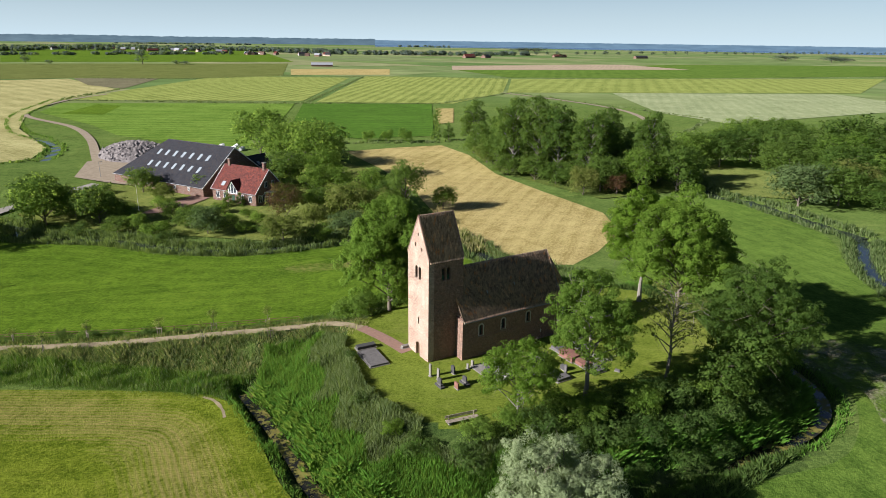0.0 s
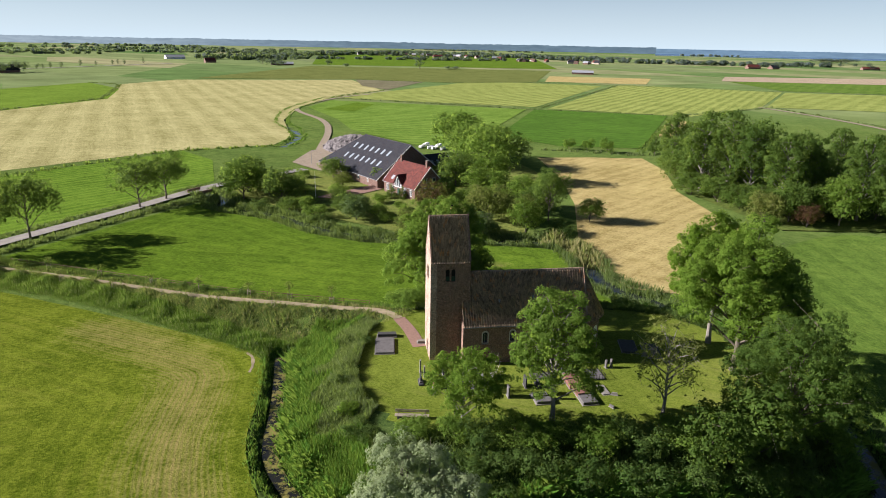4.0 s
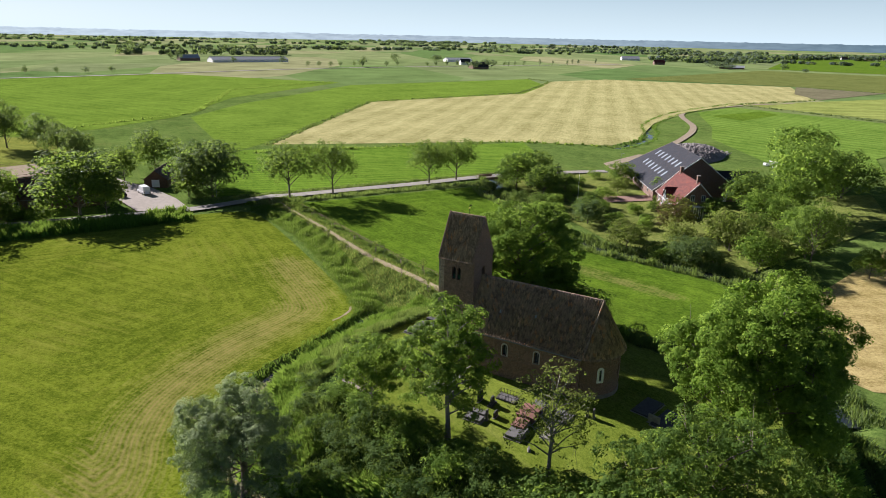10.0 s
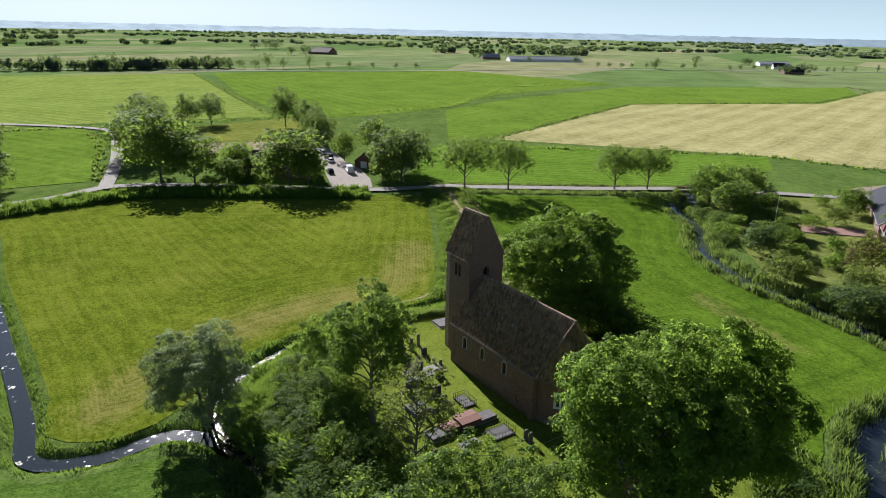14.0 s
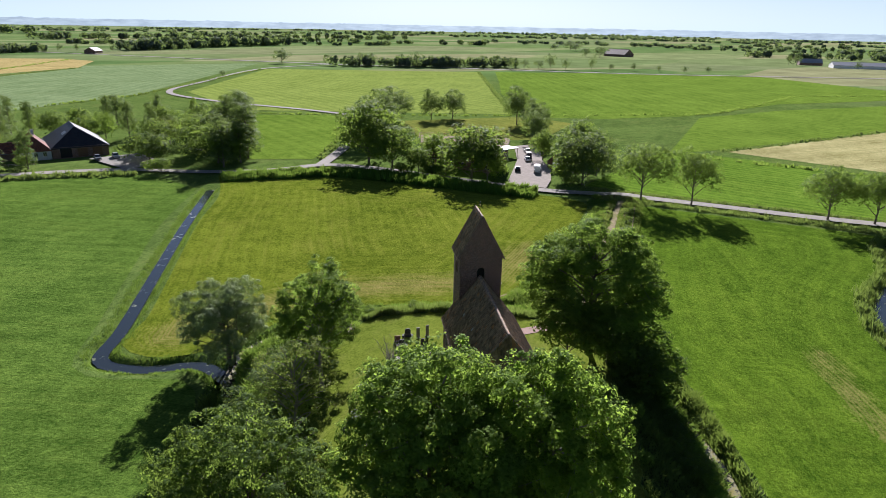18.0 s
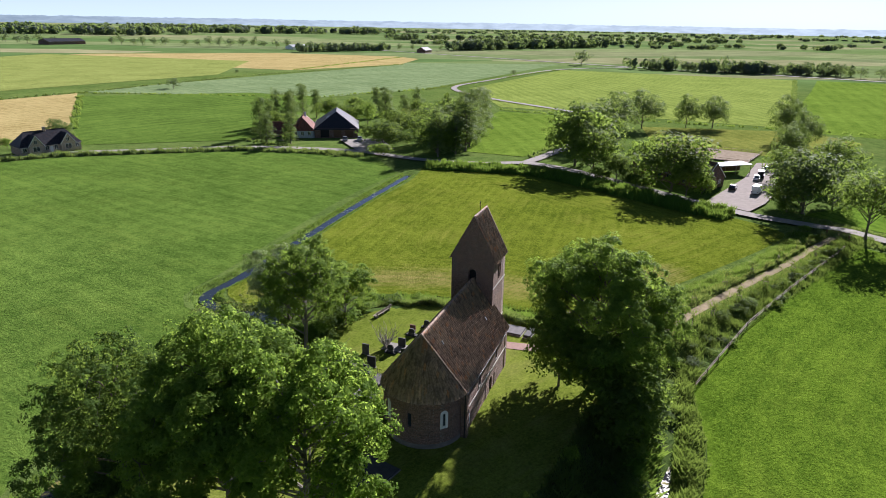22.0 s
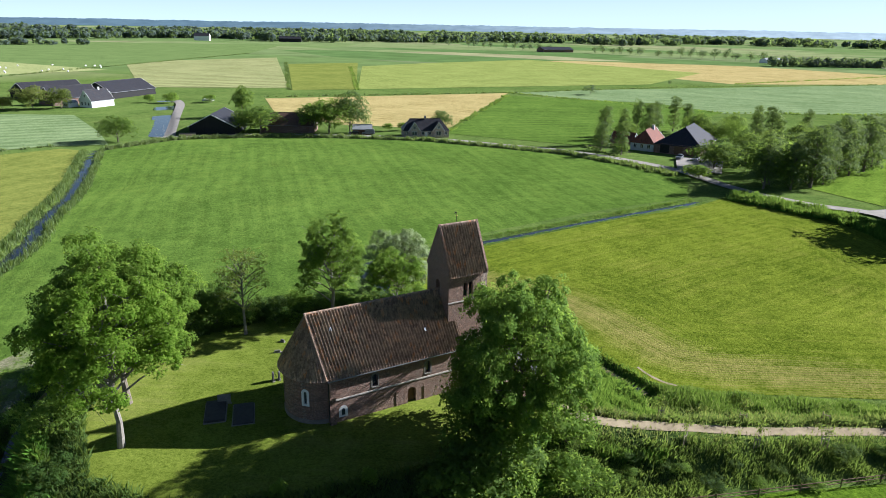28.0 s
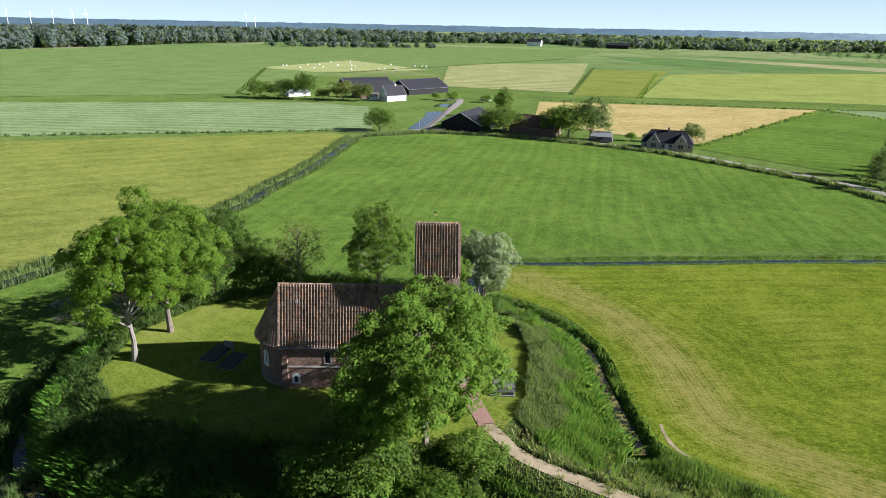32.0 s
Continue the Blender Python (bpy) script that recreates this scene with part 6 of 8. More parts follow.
def along(line, half, n, seed, inner=0.0, side=0):
    """Places scattered beside a line, in tufts, between inner and half metres from it."""
    rng = np.random.RandomState(seed)
    p = np.array(line, float)
    seg = np.linalg.norm(np.diff(p, axis=0), axis=1)
    s = np.concatenate([[0], np.cumsum(seg)])
    m = max(1, n // 6)
    d = rng.uniform(0, s[-1], m)
    x, y = np.interp(d, s, p[:, 0]), np.interp(d, s, p[:, 1])
    e = 0.5
    tx, ty = np.interp(d + e, s, p[:, 0]) - np.interp(d - e, s, p[:, 0]), np.interp(d + e, s, p[:, 1]) - np.interp(d - e, s, p[:, 1])
    ln = np.hypot(tx, ty) + 1e-9
    o = rng.uniform(inner, half, m) * (rng.choice([-1, 1], m) if side == 0 else side)
    x, y = x - ty / ln * o, y + tx / ln * o
    x, y = np.repeat(x, 6), np.repeat(y, 6)
    spread_by = 0.25 + half * 0.04
    return x + rng.normal(0, spread_by, len(x)), y + rng.normal(0, spread_by, len(y))


blades("reeds", *along(REED_DITCH, 3.2, 76000, 1), 1.1, 0.042, L_REED_FRESH, "dense green reed bed between the meadow and the footpath", 1, bend=0.28, heap=(REED_DITCH, 3.0))
blades("reeds", *along(REED_DITCH, 3.8, 12000, 101), 1.15, 0.05, L_REED, "grey seeding reeds among the green ones", 101, bend=0.4, heap=(REED_DITCH, 3.2))
rng8 = np.random.RandomState(8)
sx, sy = rng8.uniform(-26, 10, 320000), rng8.uniform(44, 92, 320000)
sd = dist_to(sx, sy, YARD + YARD[:1])
ok = ~inside(sx, sy, YARD) & (sd < 12.0) & (sd > 0.4) & ((sx < -2) | (sy < 58)) & (dist_to(sx, sy, FOOTPATH) > 3.4) & (dist_to(sx, sy, RING) > 1.2)
sx, sy, sd = sx[ok], sy[ok], sd[ok]
low = sd + 1.6 * np.sin(sx * 0.7) * np.cos(sy * 0.6) > 5.0
blades("reeds", sx[low][:70000], sy[low][:70000], 1.15, 0.042, L_REED_FRESH, "tall green reeds on the mound's west slope", 2, bend=0.28)
blades("rough_grass", sx[~low][:44000], sy[~low][:44000], 1.0, 0.042, L_REED, "tall grey-green seeding grass on the mound's west slope", 21, bend=0.32)
sx, sy = rng8.uniform(-10, 56, 200000), rng8.uniform(46, 116, 200000)
sd = dist_to(sx, sy, YARD + YARD[:1])
ok = ~inside(sx, sy, YARD) & (sd < 12.5) & (sd > 0.3) & (dist_to(sx, sy, FOOTPATH) > 1.5) & (dist_to(sx, sy, RING) > 1.0) & ((sx > 4) | (sy > 92))
blades("rough_grass", sx[ok][:64000], sy[ok][:64000], 0.95, 0.07, L_NETTLE, "rough tall grass and nettles on the mound's slope", 3, bend=0.6)
cx, cy = rng8.uniform(-27, 2, 60000), rng8.uniform(90, 114, 60000)
ok = ~inside(cx, cy, YARD) & ~inside(cx, cy, FIELDS[2][6]) & (dist_to(cx, cy, FOOTPATH) > 2.0) & (dist_to(cx, cy, RING) > 1.0)
blades("rough_grass", cx[ok][:14000], cy[ok][:14000], 0.8, 0.11, L_NETTLE, "dark rough grass and nettles at the mound's foot", 33, bend=0.6)
blades("reeds", *along(RING, 3.6, 36000, 4, 1.0, 1), 1.25, 0.055, L_REED_FRESH, "reeds fringing the moat round the mound", 4, bend=0.8)
blades("rough_grass", *along(RING, 2.6, 9000, 41, 1.15, -1), 0.6, 0.11, L_REED_FRESH, "rough grass on the moat's outer bank", 41, bend=0.6)
blades("reeds", *along(LONG_DITCH, 2.4, 16000, 5, 1.15), 0.38, 0.07, L_REED_FRESH, "low reeds along the straight ditch", 5)
blades("reeds", *along(EAST_DITCH, 4.0, 16000, 6, 1.0), 1.2, 0.16, L_REED, "reeds along the eastern ditch", 6)
blades("reeds", *along(NORTH_DITCH, 4.4, 26000, 7, 1.6), 1.35, 0.09, L_REED, "reeds along the garden ditch", 7)
blades("dry_reeds", *along([(-6, 150), (3, 146), (8, 136)], 2.6, 1500, 71), 2.3, 0.2, L_DRYGRASS, "pale dry reeds at the stubble's corner", 71)
blades("seeding_grass", *along(FOOTPATH, 3.0, 9000, 9, 0.85), 0.55, 0.12, L_DRYGRASS, "seeding grass beside the footpath", 9)
blades("rough_grass", *along(FOOTPATH[:-8], 6.0, 24000, 10, 2.0, 1), 0.75, 0.07, L_NETTLE, "rough grass beyond the footpath", 10)
fx = rng8.uniform(-101, -16, 26000)
lo, hi = np.interp(fx, [-103, -93, -70, -45, -26, -14], [76, 79, 81.5, 80.4, 78.6, 84]), np.interp(fx, [p[0] for p in FOOTPATH], [p[1] for p in FOOTPATH]) - 1.3
fy = lo + (hi - lo) * rng8.uniform(0, 1, 26000)
blades("rough_grass", fx, fy, 0.7, 0.06, L_REED, "tall grass on the bank between footpath and reeds", 19, bend=0.7)
blades("seeding_grass", fx[::4] + 0.4, fy[::4], 0.95, 0.06, L_DRYGRASS, "pale seeding grass heads on the footpath's bank", 20, bend=0.5)
blades("reeds", *along(POND, 5.5, 5000, 11, 2.6), 1.3, 0.3, L_REED, "reeds at the pond's edge", 11)
blades("reeds", *along(CREEK, 4.0, 3500, 12, 1.8), 0.9, 0.35, L_REED_FRESH, "rough grass along the creek", 12)
# verges between road and fields
blades("reeds", *along(smooth_line([(-75, -32), (-86, -20), (-95.5, -9), (-99, 10), (-100, 42), (-102, 56)], 2), 3.6, 52000, 13), 1.9, 0.12, L_REED_FRESH, "tall reeds in the roadside ditch", 13)
blades("reeds", *along([(-66, -58), (-62, -66), (-38, -91), (-12, -102), (17, -113), (50, -115), (88, -111), (116, -100), (130, -76)], 1.8, 16000, 14), 1.4, 0.3, L_REED, "reeds in the ditch along the road", 14)
blades("rough_grass", *along([(-105.5, 74), (-107.5, 90), (-108, 120), (-106, 146)], 1.8, 6000, 15), 0.9, 0.22, L_REED, "rough grass on the road's verge", 15)
blades("rough_grass", *along([(-117, 66), (-118, 100), (-119, 160)], 1.2, 3500, 16), 0.7, 0.22, L_REED, "rough grass on the road's verge", 16)
for i, line in enumerate((
    [(-195, -129), (-213, -85), (-272, 11), (-329, 88), (-393, 110), (-483, 137), (-556, 245)], [(-570, -149), (-266, -7)], [(130, -257), (-23, -319), (-158, -397), (-364, -470)], [(83, -316), (137, -572)], [(128, -304), (224, -629)],
    [(-205, 101), (-364, 209), (-398, 356), (-480, 441), (-517, 476), (-560, 478)], [(-188, 86), (-176, 204), (-150, 236)], [(-268, 464), (-103, 464), (-5, 474), (60, 590)], [(-98, 476), (-98, 800)], [(-4, 440), (-4, 300)], [(-44, 286), (-4, 292), (14, 300)], [(-270, 462), (-276, 568)],
    [(-226, -238), (-140, -230), (-24, -318)], [(-226, -238), (-463, -336)], [(150, -80), (244, 12)], [(228, -156), (300, -160), (470, -350)], [(60, 590), (160, 400), (120, 330)], [(-60, -62), (-46, -108)], [(-222, -441), (-452, -600)], [(372, -350), (331, -813)], [(-392, 708), (-270, 722), (-194, 803), (80, 826), (300, 860), (700, 1000)], [(11, -136), (-21, -298)], [(-113, -24), (-178, -54), (-206, -72)],
)):
    n = int(sum(math.dist(a, b) for a, b in zip(line, line[1:])) * 5)
    blades("field_edge_grass", *along(line, 1.8, n, 100 + i), 1.1, 0.7, L_REED if i % 3 else L_DARK, "dark uncut grass along a field ditch", 100 + i)

# ---- farms, houses, sheds ----
def plate(polygon, thick, bm):
    """A sloping roof plate of a given thickness under its polygon."""
    top = [bm.verts.new(p) for p in polygon]
    low = [bm.verts.new((p[0], p[1], p[2] - thick)) for p in polygon]
    n = len(polygon)
    bm.faces.new(top)
    bm.faces.new(low[::-1])
    for i in range(n):
        bm.faces.new((top[i], low[i], low[(i + 1) % n], top[(i + 1) % n]))


def window(parent, name, u, z, w, h, face, off, cross=True, frame_mat=None):
    """A window in a wall: face is '-y', '+y', '-x' or '+x', off the wall's distance from the middle."""
    frame_mat = frame_mat or M_WHITE
    s = 1 if face[0] == "+" else -1
    def b(u0, u1, d0, d1, z0, z1):
        lo, hi = sorted((s * (off + d0), s * (off + d1)))
        return box(u0, u1, lo, hi, z0, z1) if face[1] == "y" else box(lo, hi, u0, u1, z0, z1)
    win = part("window", b(u - w / 2, u + w / 2, -0.02, 0.05, z, z + h), frame_mat, parent, "white-framed window")
    part("pane", b(u - w / 2 + 0.07, u + w / 2 - 0.07, 0.0, 0.062, z + 0.07, z + h - 0.07), M_GLASS, win)
    if cross:
        part("glazing_bar", b(u - 0.03, u + 0.03, 0.0, 0.08, z + 0.05, z + h - 0.05), frame_mat, win)
    part("sill", b(u - w / 2 - 0.06, u + w / 2 + 0.06, -0.01, 0.12, z - 0.07, z), M_PALESTONE, win)
    return win


def house(name, label, at, rz, L, W, eave, ridge, walls, roof, hips=(0, 0), ov=0.35, windows=(), doors=(), chimneys=(), skylights=(), trim=True, category="house", ridge_mat=None, group=""):
    """A building with its ridge along x. hips: how far each end's ridge is drawn in (0: gable)."""
    h = thing(name, label, category, at, rz, group)
    l, w = L / 2, W / 2
    k = (ridge - eave) / w
    # walls with gables up to the roof where there is no hip
    bm = bmesh.new()
    prism([(-l, -w), (l, -w), (l, w), (-l, w)], -0.4, eave, bm)
    part("wall", bm, walls, h)
    for end, s in ((0, -1), (1, 1)):
        if hips[end] == 0:
            part("gable", solid([(-w, eave - 0.02), (w, eave - 0.02), (0, ridge - 0.08)], s * l, s * (l - 0.3), "x"), walls, h)
    ze = eave - ov * k
    a, b = -l + hips[0], l - hips[1]
    ox0, ox1 = (-l - ov * 0.7, l + ov * 0.7)
    ra, rb = (a if hips[0] else ox0), (b if hips[1] else ox1)
    for s in (-1, 1):
        bm = bmesh.new()
        pts = [(ox0, s * (w + ov), ze), (ox1, s * (w + ov), ze), (rb, 0, ridge), (ra, 0, ridge)]
        plate(pts if s < 0 else pts[::-1], 0.16, bm)
        part("roof", bm, roof, h)
    for end, s in ((0, -1), (1, 1)):
        if hips[end]:
            bm = bmesh.new()
            x = ox0 if s < 0 else ox1
            pts = [(x, s * (w + ov), ze), (x, -s * (w + ov), ze), (ra if s < 0 else rb, 0, ridge)]
            plate(pts, 0.16, bm)
            part("roof", bm, roof, h)
        elif trim:
            x = (ox0 - 0.03) if s < 0 else (ox1 - 0.05)
            for q in (-1, 1):
                part("bargeboard", solid([(q * (w + ov), ze - 0.22), (q * (w + ov), ze + 0.06), (0, ridge + 0.08), (0, ridge - 0.2)], x, x + 0.08, "x"), M_WHITE, h, "white bargeboard")
    part("ridge_cap", tube((ra, 0, ridge + 0.02), (rb, 0, ridge + 0.02), 0.13, 0.13, 8), ridge_mat or roof, h)
    for s in (-1, 1):
        part("gutter", tube((ox0, s * (w + ov + 0.05), ze - 0.06), (ox1, s * (w + ov + 0.05), ze - 0.06), 0.07, 0.07, 6), M_LEAD, h)
    for u, y, top in chimneys:
        c = part("chimney", box(u - 0.4, u + 0.4, y - 0.4, y + 0.4, ridge - abs(y) * k - 0.8, top, bevel=0.03), walls, h, "brick chimney")
        part("cap", box(u - 0.47, u + 0.47, y - 0.47, y + 0.47, top, top + 0.14), M_PALESTONE, c)
    for face, off, u, z, ww, hh in windows:
        window(h, "window", u, z, ww, hh, face, off)
    for face, off, u, ww, hh, mat in doors:
        s = 1 if face[0] == "+" else -1
        lo, hi = sorted((s * (off - 0.02), s * (off + 0.06)))
        d = part("door", box(u - ww / 2, u + ww / 2, lo, hi, 0, hh) if face[1] == "y" else box(lo, hi, u - ww / 2, u + ww / 2, 0, hh), mat, h)
        lo, hi = sorted((s * (off + 0.06), s * (off + 0.1)))
        hb = (u + ww / 2 - 0.2, u + ww / 2 - 0.12)
        part("handle", box(*hb, lo, hi, 1.0, 1.1) if face[1] == "y" else box(lo, hi, *hb, 1.0, 1.1), M_IRON, d)
    ang = math.atan(k)
    for s, u, d, ww, hh in skylights:
        ob = part("skylight", box(-ww / 2, ww / 2, -hh / 2, hh / 2, 0.01, 0.09), M_SKYLIGHT, h, "pale translucent roof light")
        ob.matrix_basis = Matrix.Translation((u, s * d, ridge - d * k + 0.01)) @ Matrix.Rotation(-s * ang, 4, "X")
    return h


Z0 = 0.3
# farm across the meadow: big dark barn, red-roofed house before it
barn_lights = [(-1, u, d, 1.0, 2.2) for d in (4.2, 8.0) for u in (-8, -4.4, -0.8, 2.8, 6.4, 10, 13.6)]
house("barn", "great dark-tiled farm barn with two rows of roof lights", (-78.9, 201.0, Z0), -30, 40, 25, 3.0, 12.6, M_BRICK_FARM, M_DARKTILE, (11, 0), 0.4, [("-y", 12.5, u, 1.2, 0.9, 1.0) for u in (-4, 2, 8, 14)], [("+x", 20, 0, 3.6, 3.6, M_GREEN_PAINT), ("+x", 20, 8.4, 1.0, 2.1, M_WHITE)], [], barn_lights, True, "barn", M_DARKTILE)
fh = house("farmhouse", "brick farmhouse with glossy red-brown tiled roof and white windows", (-54.9, 179.6, Z0), -28, 16, 11, 3.6, 9.2, M_BRICK_FARM, M_REDTILE, (0, 0), 0.4,
    [("-y", 5.5, u, 0.8, 1.3, 1.8) for u in (-6, -3.2, 3, 6)] + [("+x", 8, u, 0.7, 1.2, 2.0) for u in (-3.9, -2.4, 2.4, 3.9)] + [("+x", 8, u, 4.4, 1.1, 1.6) for u in (-1.4, 1.4)], [("-y", 5.5, -0.2, 1.1, 2.2, M_GREEN_PAINT)], [(-6.2, 0.0, 10.8), (6.6, 0.0, 10.8)], [(-1, -4.6, 4.4, 1.2, 1.4)])
bay = part("bay_window", prism([(8.0, -2.0), (9.3, -1.2), (9.6, 0), (9.3, 1.2), (8.0, 2.0)], 0, 3.1), M_GLASS, fh, "large glazed bay with white bars")
for y, x in ((-1.2, 9.33), (0, 9.63), (1.2, 9.33), (-2, 8.05), (2, 8.05), (-0.6, 9.48), (0.6, 9.48)):
    part("bay_post", box(x - 0.07, x + 0.07, y - 0.07, y + 0.07, 0, 3.15), M_WHITE, bay)
part("bay_roof", prism([(7.9, -2.2), (9.5, -1.35), (9.85, 0), (9.5, 1.35), (7.9, 2.2)], 3.1, 3.25), M_WHITE, bay)
part("bay_rail", prism([(7.9, -2.1), (9.42, -1.28), (9.74, 0), (9.42, 1.28), (7.9, 2.1)], 1.9, 2.02), M_WHITE, bay)
dorm = part("dormer", solid([(-1.7, 2.6), (1.7, 2.6), (1.7, 4.0), (0, 6.2), (-1.7, 4.0)], -5.9, -2.0, "y"), M_WHITE, fh, "white-framed glazed gable over the entrance")
part("dormer_glass", solid([(-1.35, 2.8), (1.35, 2.8), (1.35, 3.95), (0, 5.6), (-1.35, 3.95)], -5.93, -5.9, "y"), M_GLASS, dorm)
for q in (-0.5, 0.5):
    part("dormer_bar", box(q - 0.05, q + 0.05, -5.96, -5.93, 2.8, 4.9), M_WHITE, dorm)
for q in (-1, 1):
    bm = bmesh.new()
    pts = [(q * 2.0, -6.2, 3.75), (q * 2.0, -1.6, 3.75), (0, -1.6, 6.4), (0, -6.2, 6.4)]
    plate(pts if q < 0 else pts[::-1], 0.1, bm)
    part("dormer_roof", bm, M_REDTILE, dorm)
house("annex", "dark-roofed farm annex with white edging and roof lights", (-62, 207, Z0), 60, 13, 10, 3.2, 7.4, M_BRICK_FARM, M_DARKTILE, (0, 0), 0.3, [], [], [], [(-1, u, 2.6, 1.0, 1.4) for u in (-3.6, -1.2, 1.2)] + [(1, u, 2.6, 1.0, 1.4) for u in (-3.6, -1.2, 1.2)], True, "barn")
for i, (x, y, z) in enumerate([(-92 + 2.0 * (i % 6), 262 + 1.6 * (i // 6), 0.6 + 1.15 * (i % 3 == 1)) for i in range(18)]):
    bl = thing("hay_bale", "round hay bale wrapped in white plastic film", "hay bale", (x, y, z + 0.1), 20 * i, "wrapped bales behind the barn")
    part("wrap", tube((-0.6, 0, 0), (0.6, 0, 0), 0.62, 0.62, 12), M_WHITE, bl)
# rubble heap
hr = np.random.RandomState(3)
heap = thing("rubble_heap", "grey heap of broken stone and rubble beside the barn", "rubble heap", (-120, 252, 0.0), 25)
hx, hy = np.meshgrid(np.linspace(-14, 14, 50), np.linspace(-24, 24, 80))
hz = 4.0 * np.clip(1 - (hx / 13) ** 2 - (hy / 23) ** 2, 0, 1) ** 0.7
hz = hz * (0.75 + 0.5 * hr.rand(*hz.shape)) - 0.1
kk = (np.arange(79)[:, None] * 50 + np.arange(49)[None]).ravel()
part("mound_body", mesh_of("mound_body", np.stack([hx.ravel(), hy.ravel(), hz.ravel()], 1), np.stack([kk, kk + 1, kk + 51, kk + 50], 1), plain("rubble", (0.17, 0.155, 0.15), 0.95, vary=0.6, scale=0.8)), None, heap)
bm = bmesh.new()
for i in range(420):
    x, y = hr.uniform(-12, 12), hr.uniform(-22, 22)
    z = 4.0 * max(0, 1 - (x / 13) ** 2 - (y / 23) ** 2) ** 0.7
    s = hr.uniform(0.25, 0.9)
    r = bmesh.ops.create_cube(bm, size=s, matrix=Matrix.Translation((x, y, z)) @ Euler(hr.uniform(0, 6, 3)).to_matrix().to_4x4())
tagged(part("loose_rubble", bm, plain("broken_concrete", (0.22, 0.20, 0.195), 0.95, vary=0.4), heap), kind="stuff")
for x, y in ((-101, 205), (-104, 211)):
    ex = thing("farm_trailer", "red farm trailer parked beside the barn", "trailer", (x, y, 0.5), 30)
    part("bed", box(-2.4, 2.4, -1.1, 1.1, 0.8, 1.5, bevel=0.05), plain("red_paint_%d" % (x < -102), (0.42, 0.05, 0.03), 0.5), ex)
    for wx in (-1.2, 1.2):
        for wy in (-1.0, 1.0):
            part("wheel", tube((wx, wy - 0.12, 0.42), (wx, wy + 0.12, 0.42), 0.42, 0.42, 14), M_DARK, ex)
# house by the parking
house("house", "low brick house with dark tiled roof behind trees", (-127.5, 24, Z0), 88, 26, 9.5, 2.9, 7.2, M_BRICK_FARM, M_BROWNTILE, (0, 0), 0.35, [("-y", 4.75, u, 0.7, 1.5, 1.5) for u in (-10, -6, 1, 6, 10)] + [("+x", 13, u, 0.8, 1.2, 1.4) for u in (-2.6, 2.6)], [("-y", 4.75, -2.4, 1.0, 2.1, M_GREEN_PAINT)], [(-12.3, 0, 8.4)])
cp = thing("carport", "flat white-roofed carport beside the house", "carport", (-150, 29, Z0), -20)
part("roof", box(-6, 6, -2.6, 2.6, 2.8, 3.02, bevel=0.02), M_WHITE, cp)
for x in (-5.6, 0, 5.6):
    for y in (-2.3, 2.3):
        part("post", box(x - 0.08, x + 0.08, y - 0.08, y + 0.08, 0, 2.8), M_WOOD, cp)
part("back_wall", box(-5.8, 5.8, -2.5, -2.35, 0, 2.8), M_BROWNWOOD, cp)
house("shed", "dark timber shed with brown tiled roof", (-146, 55, Z0), -22, 17, 6.5, 2.4, 5.0, M_BROWNWOOD, M_BROWNTILE, (0, 0), 0.3, [], [("+x", 8.5, 0, 2.2, 2.2, M_WHITE)], [], [], False, "shed")
# farm with the grey-slated barn beyond the pasture
house("barn", "hip-roofed barn with dark front and pale sunlit side", (-83.5, -107.3, Z0), 60, 26, 17, 3.4, 9.0, M_BRICK_FARM, M_DARKTILE, (3, 9), 0.4, [], [("+x", 13, -4.5, 3.4, 3.0, M_DARK), ("+x", 13, 0.5, 3.0, 2.8, M_BROWNWOOD), ("+x", 13, 5, 3.0, 2.8, M_BROWNWOOD)], [], [(-1, 2, 3.4, 1.2, 1.6), (-1, 4.4, 3.4, 1.2, 1.6)], True, "barn", M_DARKTILE)
house("house", "pale plastered house with dull red hipped roof", (-69.5, -109.5, Z0), 60, 15, 9, 3.0, 7.4, M_GREYPLASTER, M_DULLRED, (0, 2.5), 0.35, [("+x", 7.5, u, 0.8, 1.2, 1.5) for u in (-2.6, 0, 2.6)] + [("+y", 4.5, u, 0.8, 1.1, 1.4) for u in (-3, 2)], [], [(-3, 0.6, 8.4)])
house("outbuilding", "small red-roofed outbuilding beside the house", (-61, -113, Z0), 150, 9, 6, 2.4, 5.2, M_BRICK_FARM, M_DULLRED, (0, 0), 0.3, [("+x", 4.5, 0, 0.8, 1, 1)], [], [])
